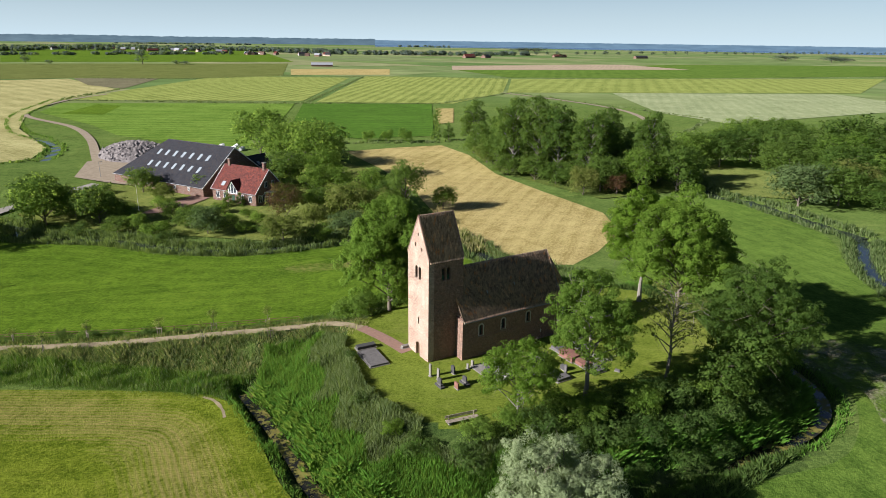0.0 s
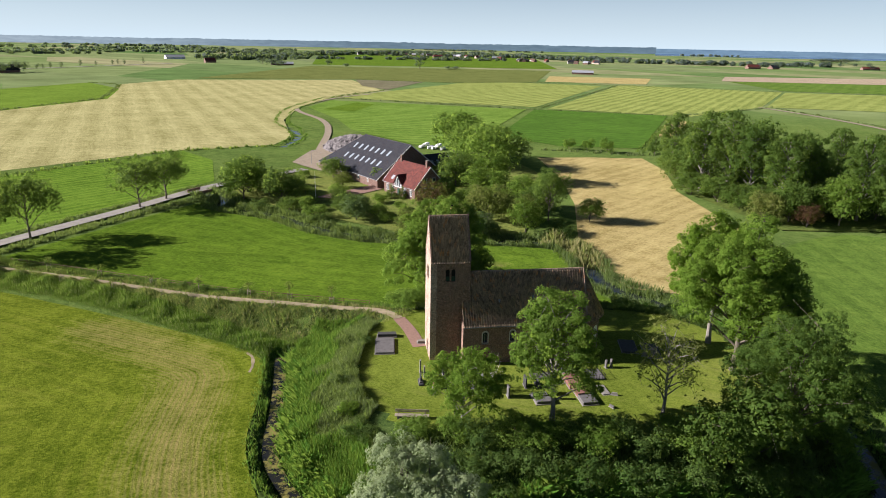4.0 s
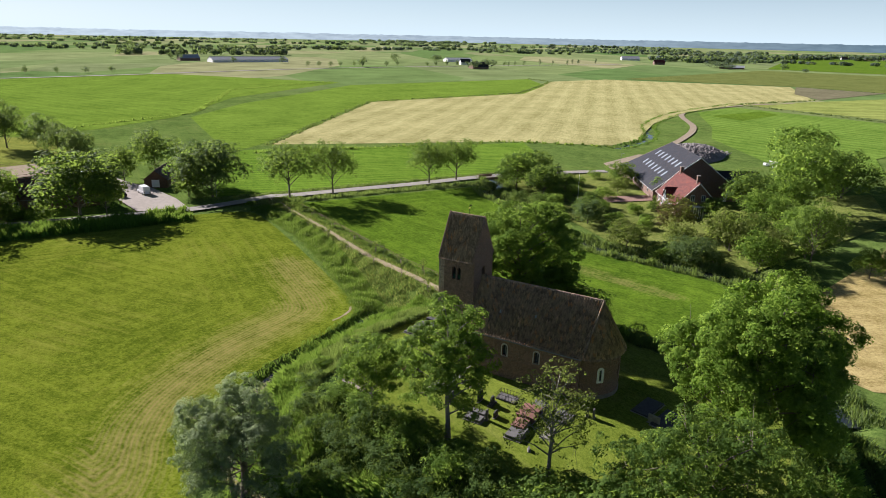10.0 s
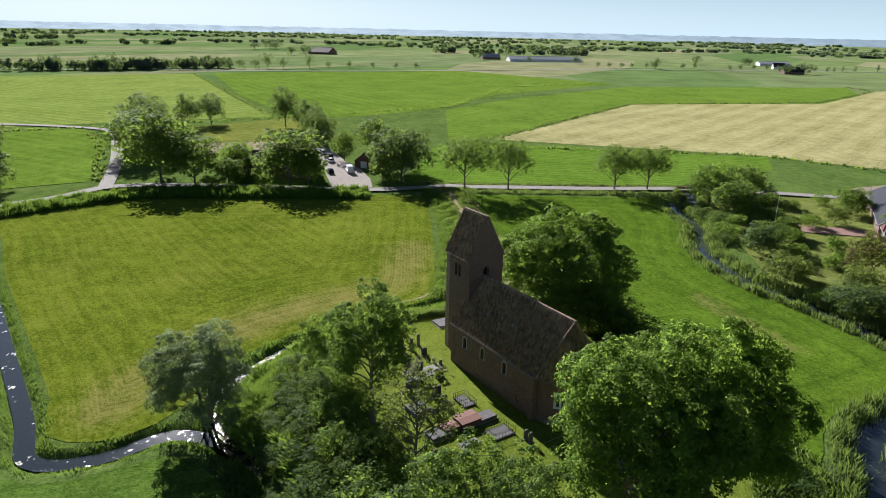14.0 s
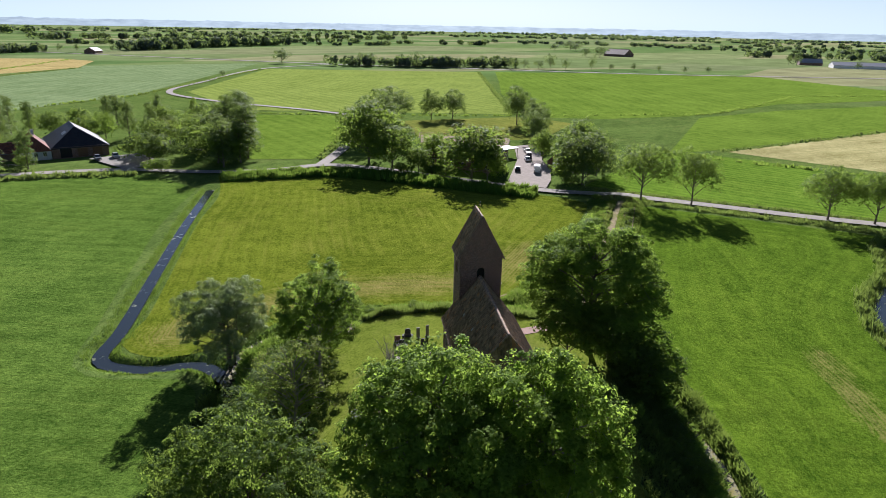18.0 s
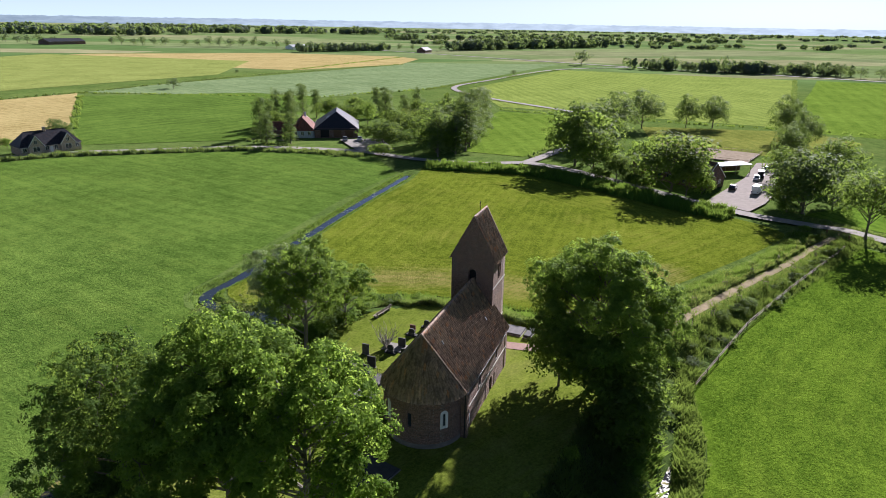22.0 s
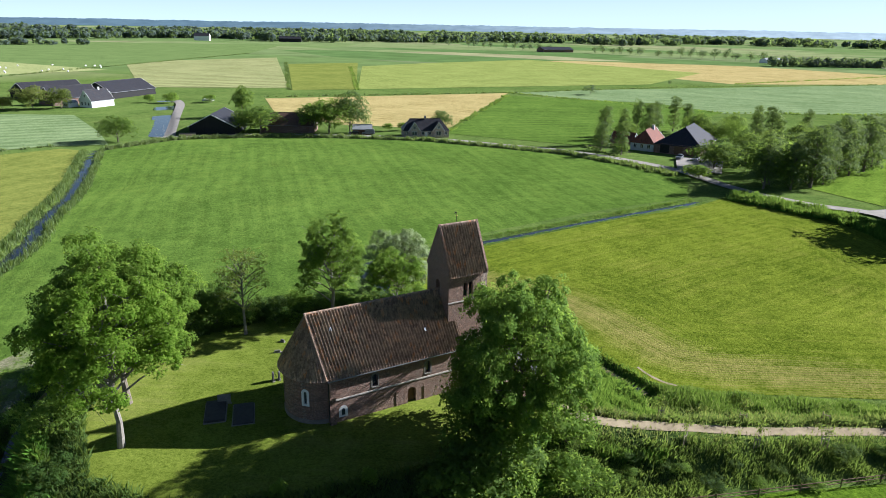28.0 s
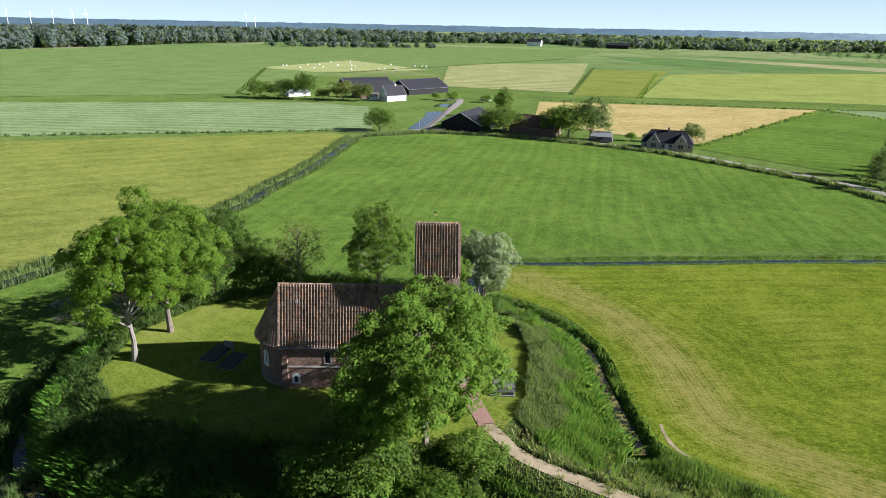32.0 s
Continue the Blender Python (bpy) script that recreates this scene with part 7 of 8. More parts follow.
# houses along the far road
c1 = house("house", "wide brick house with two front gables and dark glazed roof", (19.5, -124.5, Z0), 12, 19, 9, 2.9, 6.9, M_BRICK_PALE, M_DARKTILE, (3.0, 3.0), 0.35, [("+y", 4.5, u, 0.9, 1.2, 1.4) for u in (-8.2, -1.4, 1.4, 8.2)], [("+y", 4.5, 0, 1.0, 2.1, M_WHITE)], [(0, 0, 7.9)])
for u in (-5.0, 5.0):
    cg = part("cross_gable", solid([(u - 2.2, 0), (u + 2.2, 0), (u + 2.2, 2.9), (u, 5.9), (u - 2.2, 2.9)], 3.2, 5.6, "y"), M_BRICK_PALE, c1, "projecting gabled front")
    window(cg, "window", u, 0.9, 2.0, 1.6, "+y", 5.6)
    window(cg, "window", u, 3.5, 1.0, 1.1, "+y", 5.6)
    for q in (-1, 1):
        bm = bmesh.new()
        pts = [(u + q * 2.6, 6.0, 2.5), (u + q * 2.6, 0.2, 2.5), (u, 0.2, 6.2), (u, 6.0, 6.2)]
        plate(pts if q > 0 else pts[::-1], 0.12, bm)
        part("roof", bm, M_DARKTILE, cg)
        part("bargeboard", solid([(u + q * 2.65, 2.3), (u + q * 2.65, 2.6), (u, 6.3), (u, 6.0)], 6.0, 6.07, "y"), M_WHITE, cg, "white bargeboard")
# closed box: its near-black walls stand in for the shaded open front
house("barn", "wide open-fronted barn with dark roof", (107, -123, Z0), 98, 24, 18, 3.6, 8.2, M_DARK, M_DARKTILE, (0, 0), 0.6, [], [], [], [], True, "barn")
house("barn", "brown-roofed barn half hidden behind trees", (78, -128, Z0), 5, 22, 12, 3.2, 7.6, M_BRICK_FARM, M_BROWNTILE, (0, 0), 0.4, [], [], [], [], True, "barn")
house("shed", "small grey shed beside the road", (46, -125, Z0), 5, 8, 5, 2.2, 3.8, M_BROWNWOOD, M_METALROOF, (0, 0), 0.2, [], [], [], [], False, "shed")
lb = thing("logs", "pale sawn logs stacked beside the barn", "log pile", (114, -107, 0.5), 15)
for i in range(9):
    part("log", tube((-3, (i % 5) * 0.5 - 1, 0.25 + 0.42 * (i // 5)), (3, (i % 5) * 0.5 - 1, 0.25 + 0.42 * (i // 5)), 0.24, 0.22, 8), M_SAND, lb)
# large farm beyond
house("barn", "large dark-roofed livestock barn", (252, -232, Z0), 60, 34, 19, 3.6, 8.6, M_DARK, M_DARKTILE, (0, 0), 0.5, [], [("+x", 17, 0, 5, 3.4, M_DARK)], [], [], True, "barn")
house("barn", "large dark-roofed livestock barn", (216, -246, Z0), 75, 36, 21, 3.6, 9.0, M_DARK, M_DARKTILE, (0, 0), 0.5, [], [("+x", 18, -5, 5, 3.4, M_DARK), ("+x", 18, 5, 5, 3.4, M_DARK)], [], [], True, "barn")
house("farmhouse", "white farmhouse with dark roof before the barns", (201, -194, Z0), 70, 14, 9, 3.4, 8.6, M_WHITE, M_DARKTILE, (0, 0), 0.3, [("+x", 7, u, 0.9, 1.1, 1.5) for u in (-2.4, 0, 2.4)] + [("+x", 7, 0, 5.0, 1, 1.2)], [], [(-2, 0, 9.6)])
house("barn", "dark mid barn joined to the white farmhouse", (222, -204, Z0), 62, 26, 14, 3.4, 9.2, M_BRICK_FARM, M_DARKTILE, (0, 0), 0.3, [], [], [], [], True, "barn")
house("conservatory", "white-framed lean-to beside the farmhouse", (212, -188, Z0), 70, 6, 4, 2.2, 3.2, M_WHITE, M_SKYLIGHT, (0, 0), 0.1, [("+x", 3, 0, 0.6, 2.4, 1.2)])
house("greenhouse", "low white greenhouse among the farm's trees", (262, -176, Z0), 60, 14, 7, 2.0, 3.4, M_WHITE, M_SKYLIGHT, (0, 0), 0.1)
for i in range(8):
    bl = thing("hay_bale", "round hay bale wrapped in white plastic film", "hay bale", (152 + 1.7 * (i % 4), -228 - 1.8 * (i // 4), 0.8), 30 * i, "wrapped bales by the canal")
    part("wrap", tube((-0.6, 0, 0), (0.6, 0, 0), 0.65, 0.65, 12), M_WHITE, bl)
bmr = random.Random(4)
for i in range(26):
    x, y = bmr.uniform(345, 490), bmr.uniform(-500, -360)
    bl = thing("hay_bale", "white wrapped hay bale lying on the mown field", "hay bale", (x, y, 0.9), 360 * bmr.random(), "bales on the far field")
    part("wrap", tube((-0.6, 0, 0), (0.6, 0, 0), 0.7, 0.7, 10), M_WHITE, bl)
# in the wood
house("shed", "red-roofed shed half hidden in the wood", (58, 232, Z0), 20, 9, 6, 2.4, 4.6, M_BROWNWOOD, M_REDTILE, (0, 0), 0.3, [], [], [], [], False, "shed")
house("greenhouse", "pale glazed shed half hidden in the wood", (72, 236, Z0), -30, 12, 7, 2.6, 5.0, M_WHITE, M_SKYLIGHT, (0, 0), 0.2)
house("barn", "low pale-roofed barn half hidden in the wood", (66, 254, Z0), 5, 26, 8, 3.0, 4.4, M_WHITE, M_METALROOF, (0, 0), 0.3, category="barn")
house("shed", "pale-roofed garden shed at the wood's edge", (22, 262, Z0), 40, 8, 6, 2.4, 4.6, M_WHITE, M_METALROOF, (0, 0), 0.3, category="shed")


def car(name, label, at, rz, paint, L=4.3, W=1.75, H=1.48, van=False):
    c = thing(name, label, "van" if van else "car", at, rz, "parked vehicles")
    l, w = L / 2, W / 2
    bm = bmesh.new()
    lower = [(-l, 0.28), (l, 0.28), (l + 0.02, 0.62), (l - 0.15, 0.82), (l * 0.52, 0.92), (-l * 0.95, 0.95), (-l - 0.02, 0.65)]
    solid(lower, -w, w, "y", bm)
    bmesh.ops.bevel(bm, geom=list(bm.edges), offset=0.06, segments=2, affect="EDGES")
    part("body", bm, paint, c)
    top = [(-l * 0.97, 0.93), (l * 0.6, 0.93), (l * 0.38, H), (-l * 0.94, H)] if van else [(-l * 0.92, 0.93), (l * 0.5, 0.93), (l * 0.16, H), (-l * 0.62, H)]
    bm = solid(top, -w * 0.9, w * 0.9, "y")
    bmesh.ops.bevel(bm, geom=list(bm.edges), offset=0.08, segments=2, affect="EDGES")
    part("cabin", bm, paint if van else M_GLASS, c)
    if van:
        part("windscreen", solid([(l * 0.585, 1.0), (l * 0.60, 0.98), (l * 0.40, H - 0.1), (l * 0.385, H - 0.12)], -w * 0.8, w * 0.8, "y"), M_GLASS, c)
    else:
        part("roof_panel", box(-l * 0.6, l * 0.14, -w * 0.8, w * 0.8, H - 0.03, H + 0.02, bevel=0.01), paint, c)
    for x in (-l * 0.62, l * 0.62):
        for y in (-w + 0.08, w - 0.08):
            wh = part("wheel", tube((x, y - 0.1, 0.32), (x, y + 0.1, 0.32), 0.32, 0.32, 16), M_DARK, c)
            part("rim", tube((x, y - 0.11, 0.32), (x, y + 0.11, 0.32), 0.19, 0.19, 12), M_LEAD, wh)
    for y in (-w * 0.72, w * 0.72):
        part("headlight", box(l - 0.1, l + 0.03, y - 0.17, y + 0.17, 0.58, 0.72), M_SKYLIGHT, c)
        part("tail_light", box(-l - 0.03, -l + 0.06, y - 0.12, y + 0.12, 0.6, 0.8), M_REDTILE, c)
    return c


P_BLACK = plain("black_car_paint", (0.02, 0.02, 0.022), 0.25, vary=0.05)
P_WHITE = plain("white_car_paint", (0.7, 0.71, 0.72), 0.3, vary=0.03)
P_GREY = plain("grey_car_paint", (0.16, 0.17, 0.18), 0.3, 0.3, vary=0.05)
P_SILVER = plain("silver_car_paint", (0.42, 0.43, 0.44), 0.3, 0.4, vary=0.05)
for at, rz, paint, label, van in (
    ((-130.5, 48, 0.48), 195, P_WHITE, "white delivery van parked on the clinker yard", True), ((-128.6, 42, 0.48), 200, P_BLACK, "black car parked before the house", False), ((-146.6, 39.5, 0.48), 205, P_WHITE, "white car parked beside the carport", False),
    ((-151, 38.4, 0.48), 205, P_BLACK, "black car parked in the yard", True), ((-162, 34.5, 0.48), 215, P_SILVER, "silver car at the yard's end", False), ((-75.5, -86.5, 0.48), 60, P_GREY, "grey car before the barn", False), ((-80.5, -84, 0.48), 60, P_SILVER, "silver car before the barn", False),
    ((43, -121.5, 0.48), 8, P_GREY, "grey van parked along the road", True), ((49, -121, 0.48), 8, P_BLACK, "dark covered trailer-like car by the shed", False),
):
    car("van" if van else "car", label, at, rz, paint, 5.3 if van else 4.3, 2.0 if van else 1.76, 2.3 if van else 1.48, van)


def fence(name, label, line, step, height, rails, mat=None, group=""):
    f = thing(name, label, "fence", (line[0][0], line[0][1], 0.1))
    o = Vector((line[0][0], line[0][1], 0.1))
    mat = mat or M_WOOD
    for a, b in zip(line, line[1:]):
        n = max(1, int(math.dist(a, b) / step))
        for i in range(n + 1):
            x, y = a[0] + (b[0] - a[0]) * i / n, a[1] + (b[1] - a[1]) * i / n
            p = Vector((x, y, on_land(x, y))) - o
            part("post", tube(p - Vector((0, 0, 0.3)), p + Vector((0, 0, height)), 0.06, 0.05, 6), mat, f)
        pa, pb = Vector((*a, on_land(*a))) - o, Vector((*b, on_land(*b))) - o
        for z in rails:
            part("rail", tube(pa + Vector((0, 0, z)), pb + Vector((0, 0, z)), 0.045, 0.045, 6), mat, f)
    return f


fence("paddock_fence", "brown timber post-and-rail fence round the riding ground", [(-158, -9), (-170, 24), (-191, 18), (-179, -19), (-158, -9)], 3.5, 1.3, (0.6, 1.15), M_BROWNWOOD)
fence("field_fence", "timber rail fence beside the house", [(-121, 12), (-121, 36)], 3, 1.0, (0.5, 0.95), M_WOOD)
fence("meadow_fence", "low dark post-and-wire fence along the meadow", [(-98, 84.2), (-90, 85.3), (-66, 88.3), (-46, 91.3), (-23, 96.8)], 4.0, 1.1, (0.55, 0.95), M_BROWNWOOD)
fence("gate_fence", "timber fence before the farm garden", [(-60, -95), (-52, -103), (-46, -107)], 3, 1.0, (0.5, 0.9), M_WOOD)
for x, y in ((-98, 168), (-110, 206), (-120, 66), (12, -122), (122, -104)):
    lp = thing("street_lamp", "slender grey lamp post with a small lantern", "street lamp", (x, y, 0.1), 30, "lamp posts")
    part("pole", tube((0, 0, -0.2), (0, 0, 5.2), 0.07, 0.045), M_LEAD, lp)
    part("arm", tube((0, 0, 5.15), (0.8, 0, 5.3), 0.035), M_LEAD, lp)
    part("lantern", box(0.5, 1.1, -0.12, 0.12, 5.2, 5.34, bevel=0.03), M_LEAD, lp)
fl = thing("flagpole", "white flagpole in the farm garden", "flagpole", (-77, 160, 0.1))
part("pole", tube((0, 0, -0.2), (0, 0, 8), 0.06, 0.03), M_WHITE, fl)
br = thing("road_bridge", "brick parapets where the road crosses the ditch", "bridge", (-112, 151, 0.3), 85)
for s in (-2.5, 2.5):
    part("parapet", box(-2.4, 2.4, s - 0.15, s + 0.15, 0, 0.8, bevel=0.03), M_RED_PAVE, br)

# ---- churchyard ----
YZ = 4.24


def headstone(x, y, h, w, mat, rz=32, top="round", lean=0.0, label="upright weathered gravestone in the grass", t=0.16):
    g = thing("gravestone", label, "gravestone", (x, y, YZ), rz, "gravestones")
    g.rotation_euler[1] = radians(lean)
    out = [(-w / 2, -0.2), (w / 2, -0.2), (w / 2, h * 0.8)] + ([(w / 2 * math.cos(a), h * 0.8 + h * 0.2 * math.sin(a)) for a in np.linspace(0.3, math.pi - 0.3, 6)] if top == "round" else [(w * 0.3, h), (-w * 0.3, h)] if top == "point" else [(w / 2, h), (-w / 2, h)]) + [(-w / 2, h * 0.8)]
    part("stone", solid(out, -t / 2, t / 2, "x"), mat, g)
    part("foot", box(-t, t, -w / 2 - 0.08, w / 2 + 0.08, -0.1, 0.14, bevel=0.02), M_PALESTONE, g)
    return g


def slab(x, y, L, W, h, mat, rz=32, label="flat grave slab lying in the grass", tilt=0.0, name="grave_slab"):
    g = thing(name, label, "grave slab", (x, y, YZ), rz, "grave slabs")
    part("base", box(-L / 2 - 0.12, L / 2 + 0.12, -W / 2 - 0.12, W / 2 + 0.12, -0.1, h * 0.35, bevel=0.02), M_PALESTONE, g)
    part("slab", box(-L / 2, L / 2, -W / 2, W / 2, h * 0.35, h, bevel=0.03), mat, g)
    return g


def chest(x, y, L, W, h, mat, rz=32, label="red brick chest tomb with sloping lid"):
    g = thing("chest_tomb", label, "tomb", (x, y, YZ), rz, "chest tombs")
    part("base", box(-L / 2 - 0.1, L / 2 + 0.1, -W / 2 - 0.1, W / 2 + 0.1, -0.1, 0.12), M_PALESTONE, g)
    part("chest", box(-L / 2, L / 2, -W / 2, W / 2, 0.12, h, bevel=0.02), mat, g)
    part("lid", solid([(-W / 2 - 0.1, h), (W / 2 + 0.1, h), (W / 2 + 0.1, h + 0.08), (0, h + 0.16), (-W / 2 - 0.1, h + 0.08)], -L / 2 - 0.1, L / 2 + 0.1, "x"), mat, g)
    return g


# west of the tower
slab(-8.8, 76.2, 4.6, 2.5, 0.35, M_STONE, -62, "large grey stone grave slab beside the brick path")
slab(-10.1, 79.2, 0.9, 2.6, 0.6, M_DARKSTONE, -62, "dark raised stone at the head of a large slab")
slab(-4.6, 79.6, 1.6, 0.55, 0.45, M_PALESTONE, 32, "low stone block beside the tower door", name="stone_bench")
def cross_stone(x, y, h, w, rz=32):
    g = thing("gravestone", "dark gravestone on a broad stepped foot", "gravestone", (x, y, YZ), rz, "gravestones")
    part("foot", box(-0.3, 0.3, -w / 2 - 0.35, w / 2 + 0.35, -0.1, 0.28, bevel=0.03), M_DARKSTONE, g)
    part("plinth", box(-0.2, 0.2, -w / 2 - 0.08, w / 2 + 0.08, 0.28, 0.5, bevel=0.02), M_STONE, g)
    part("stone", solid([(-w / 2, 0.5), (w / 2, 0.5), (w / 2, h * 0.82), (w * 0.3, h), (-w * 0.3, h), (-w / 2, h * 0.82)], -0.09, 0.09, "x"), M_DARKSTONE, g)
    return g


headstone(-1.3, 71.7, 1.75, 0.42, M_PALESTONE, 32, "flat", label="narrow pale upright grave post")
headstone(-0.3, 70.8, 1.6, 0.45, M_PALESTONE, 32, "flat", label="narrow pale upright grave post")
cross_stone(-0.1, 69.3, 1.2, 0.8)
cross_stone(2.9, 70.0, 1.1, 0.8)
headstone(1.5, 72.5, 1.2, 0.75, M_DARKSTONE, 32, "round")
headstone(1.9, 68.8, 0.9, 0.8, M_REDSTONE, 32, "flat", label="low reddish gravestone in the grass")
# paved plot with chairs of stone about it
slab(6.0, 72.6, 2.2, 5.4, 0.16, M_PALESTONE, 32, "broad pale stone plot bearing dark gravestones")
headstone(5.8, 71.9, 1.35, 1.0, M_DARKSTONE, 32, "flat")
for x, y in ((6.9, 70.2), (4.0, 74.6), (3.4, 73.7)):
    headstone(x, y, 0.8, 0.4, M_PALESTONE, 32, "flat", label="small pale corner post of a grave plot")
headstone(7.1, 74.4, 1.2, 1.1, M_DARKSTONE, 32, "flat", -6)
cross_stone(7.9, 72.4, 1.2, 0.8)
headstone(10.6, 70.8, 1.5, 0.9, M_STONE, 32, "flat")
headstone(11.7, 74.0, 1.5, 1.1, M_DARKSTONE, 32, "flat")
cross_stone(13.1, 74.8, 1.2, 0.8)
slab(14.8, 71.4, 2.0, 1.1, 0.5, M_STONE, 32, "grey stone slab on a low brick base")
slab(13.9, 72.5, 1.9, 0.8, 0.4, M_STONE, 32, "narrow grey stone slab in the grass")
headstone(15.5, 72.6, 1.4, 0.4, M_STONE, 32, "flat", label="narrow upright grave post")
headstone(15.4, 73.8, 0.9, 0.9, M_DARKSTONE, 32, "round")
chest(17.0, 77.2, 2.5, 1.9, 0.8, M_REDSTONE, 122, "red brick chest tomb with sloping lid")
chest(18.1, 75.4, 2.2, 1.3, 0.55, M_REDSTONE, 122, "lower weathered red chest tomb")
slab(16.0, 79.2, 2.3, 1.5, 0.5, M_STONE, 122, "weathered grey raised slab")
slab(19.3, 74.0, 2.3, 1.8, 0.5, M_STONE, 122, "grey slab with a pale raised edge")
slab(20.6, 77.2, 2.2, 0.9, 0.18, M_PALESTONE, 122)
headstone(22.0, 76.6, 0.4, 0.7, M_PALESTONE, 100, "flat", label="small fallen pale stone")
headstone(22.2, 73.6, 0.4, 0.6, M_STONE, 60, "flat", label="small low stone in the grass")
for x, y, L, W, rz in ((18.8, 80.6, 2.6, 1.9, 122), (12.7, 77.2, 2.4, 1.5, 32)):
    g = thing("railed_grave", "grave slab inside a low iron railing", "grave", (x, y, YZ), rz, "railed graves")
    part("slab", box(-L / 2, L / 2, -W / 2, W / 2, -0.1, 0.22, bevel=0.02), M_STONE, g)
    for i in range(7):
        for s in (-1, 1):
            u = -L / 2 + L * i / 6
            part("bar", tube((u, s * W / 2, 0), (u, s * W / 2, 0.85), 0.025, 0.02, 5), M_IRON, g)
    for i in range(1, 5):
        for s in (-1, 1):
            v = -W / 2 + W * i / 5
            part("bar", tube((s * L / 2, v, 0), (s * L / 2, v, 0.85), 0.025, 0.02, 5), M_IRON, g)
    for z in (0.3, 0.75):
        for s in (-1, 1):
            part("rail", tube((-L / 2, s * W / 2, z), (L / 2, s * W / 2, z), 0.02, 0.02, 5), M_IRON, g)
            part("rail", tube((s * L / 2, -W / 2, z), (s * L / 2, W / 2, z), 0.02, 0.02, 5), M_IRON, g)
# east of the apse
slab(24.6, 90.6, 4.0, 2.1, 0.4, M_DARKSTONE, 108, "dark double grave slab in the shade")
slab(21.5, 90.7, 3.9, 2.1, 0.28, M_DARKSTONE, 108, "dark grave slab in the shade")
headstone(24.3, 88.8, 1.2, 1.4, M_PALESTONE, 105, "flat", label="pale gravestone at the head of a dark slab")
headstone(20.4, 83.6, 1.3, 0.5, M_STONE)
headstone(19.8, 83.2, 1.2, 0.5, M_STONE)
# bench above the moat
bn = thing("bench", "long weathered timber bench on stone feet", "bench", (2.4, 61.8, YZ - 0.05), 22)
for y in (-0.22, 0.0, 0.22):
    part("seat_plank", box(-1.9, 1.9, y - 0.09, y + 0.09, 0.44, 0.5, bevel=0.01), M_WOOD, bn)
for x in (-1.5, 0, 1.5):
    part("foot", box(x - 0.12, x + 0.12, -0.26, 0.26, -0.2, 0.44), M_PALESTONE, bn)
for z in (0.68, 0.88):
    part("back_plank", box(-1.9, 1.9, 0.3, 0.35, z, z + 0.14, bevel=0.01), M_WOOD, bn)
for x in (-1.5, 1.5):
    part("back_post", box(x - 0.05, x + 0.05, 0.24, 0.31, 0, 1.02), M_WOOD, bn)
# bare dead shrub beside the nave
dead = thing("dead_shrub", "bare pale branches of a dead shrub beside the nave", "shrub", (7.6, 71.0, YZ - 0.1))
bm = bmesh.new()
dr = random.Random(12)
for i in range(26):
    a, l = dr.uniform(0, 6.28), dr.uniform(1.6, 4.2)
    p = Vector((0, 0, 0))
    d = Vector((math.cos(a) * 0.5, math.sin(a) * 0.5, 1)).normalized()
    for s in range(5):
        q = p + d * l / 5
        tube(p, q, 0.07 * (1 - s / 5.5), 0.07 * (1 - (s + 1) / 5.5), 5, bm)
        if s > 0:
            tube(q, q + (d + Vector((dr.uniform(-1, 1), dr.uniform(-1, 1), dr.uniform(-0.2, 0.6)))).normalized() * l * 0.25, 0.03, 0.01, 4, bm)
        p = q
        d = (d + Vector((dr.uniform(-0.3, 0.3), dr.uniform(-0.3, 0.3), 0.05))).normalized()
part("bare_crown", bm, plain("bleached_branch", (0.36, 0.34, 0.30), 0.9), dead)
for x, y in ((-105.6, 77.4), (-105.2, 82.2)):
    gp = thing("gate_post", "short brown wooden gate post at the path's end", "post", (x, y, on_land(x, y)))
    part("post", box(-0.12, 0.12, -0.12, 0.12, -0.3, 1.25, bevel=0.02), M_BROWNWOOD, gp)

# ---- the distance ----
frng = random.Random(9)


def row(kind, a, b, step, h, r, group, jitter=2.0):
    n = max(1, int(math.dist(a, b) / step))
    for i in range(n + 1):
        if frng.random() < 0.12:
            continue
        x, y = a[0] + (b[0] - a[0]) * i / n + frng.uniform(-jitter, jitter), a[1] + (b[1] - a[1]) * i / n + frng.uniform(-jitter, jitter)
        put_tree(kind, x, y, h * frng.uniform(0.8, 1.2), r * frng.uniform(0.8, 1.2), group, z=0.0)


row("far", (-590, -300), (-690, -60), 15, 13, 5.5, "trees along the main road")
row("far", (-700, -40), (-730, 60), 26, 8, 3.6, "trees along the main road")
row("far", (-845, 306), (-838, 622), 16, 9, 3.2, "trees along the far road")
row("far_tall", (-850, 640), (-930, 890), 20, 9, 3, "trees along the far road")
row("far", (-410, -820), (-720, -690), 22, 11, 4.4, "trees beyond the straw field")
row("far", (-205, -1087), (-420, -880), 18, 14, 7, "avenue in the south")
row("far", (-130, -1140), (100, -1400), 22, 14, 7, "avenue in the south")
row("far", (560, 2380), (2193, 3390), 60, 14, 8, "trees on the sea dike")
row("far_dark", (19, 1905), (552, 2376), 48, 14, 8, "trees on the sea dike")
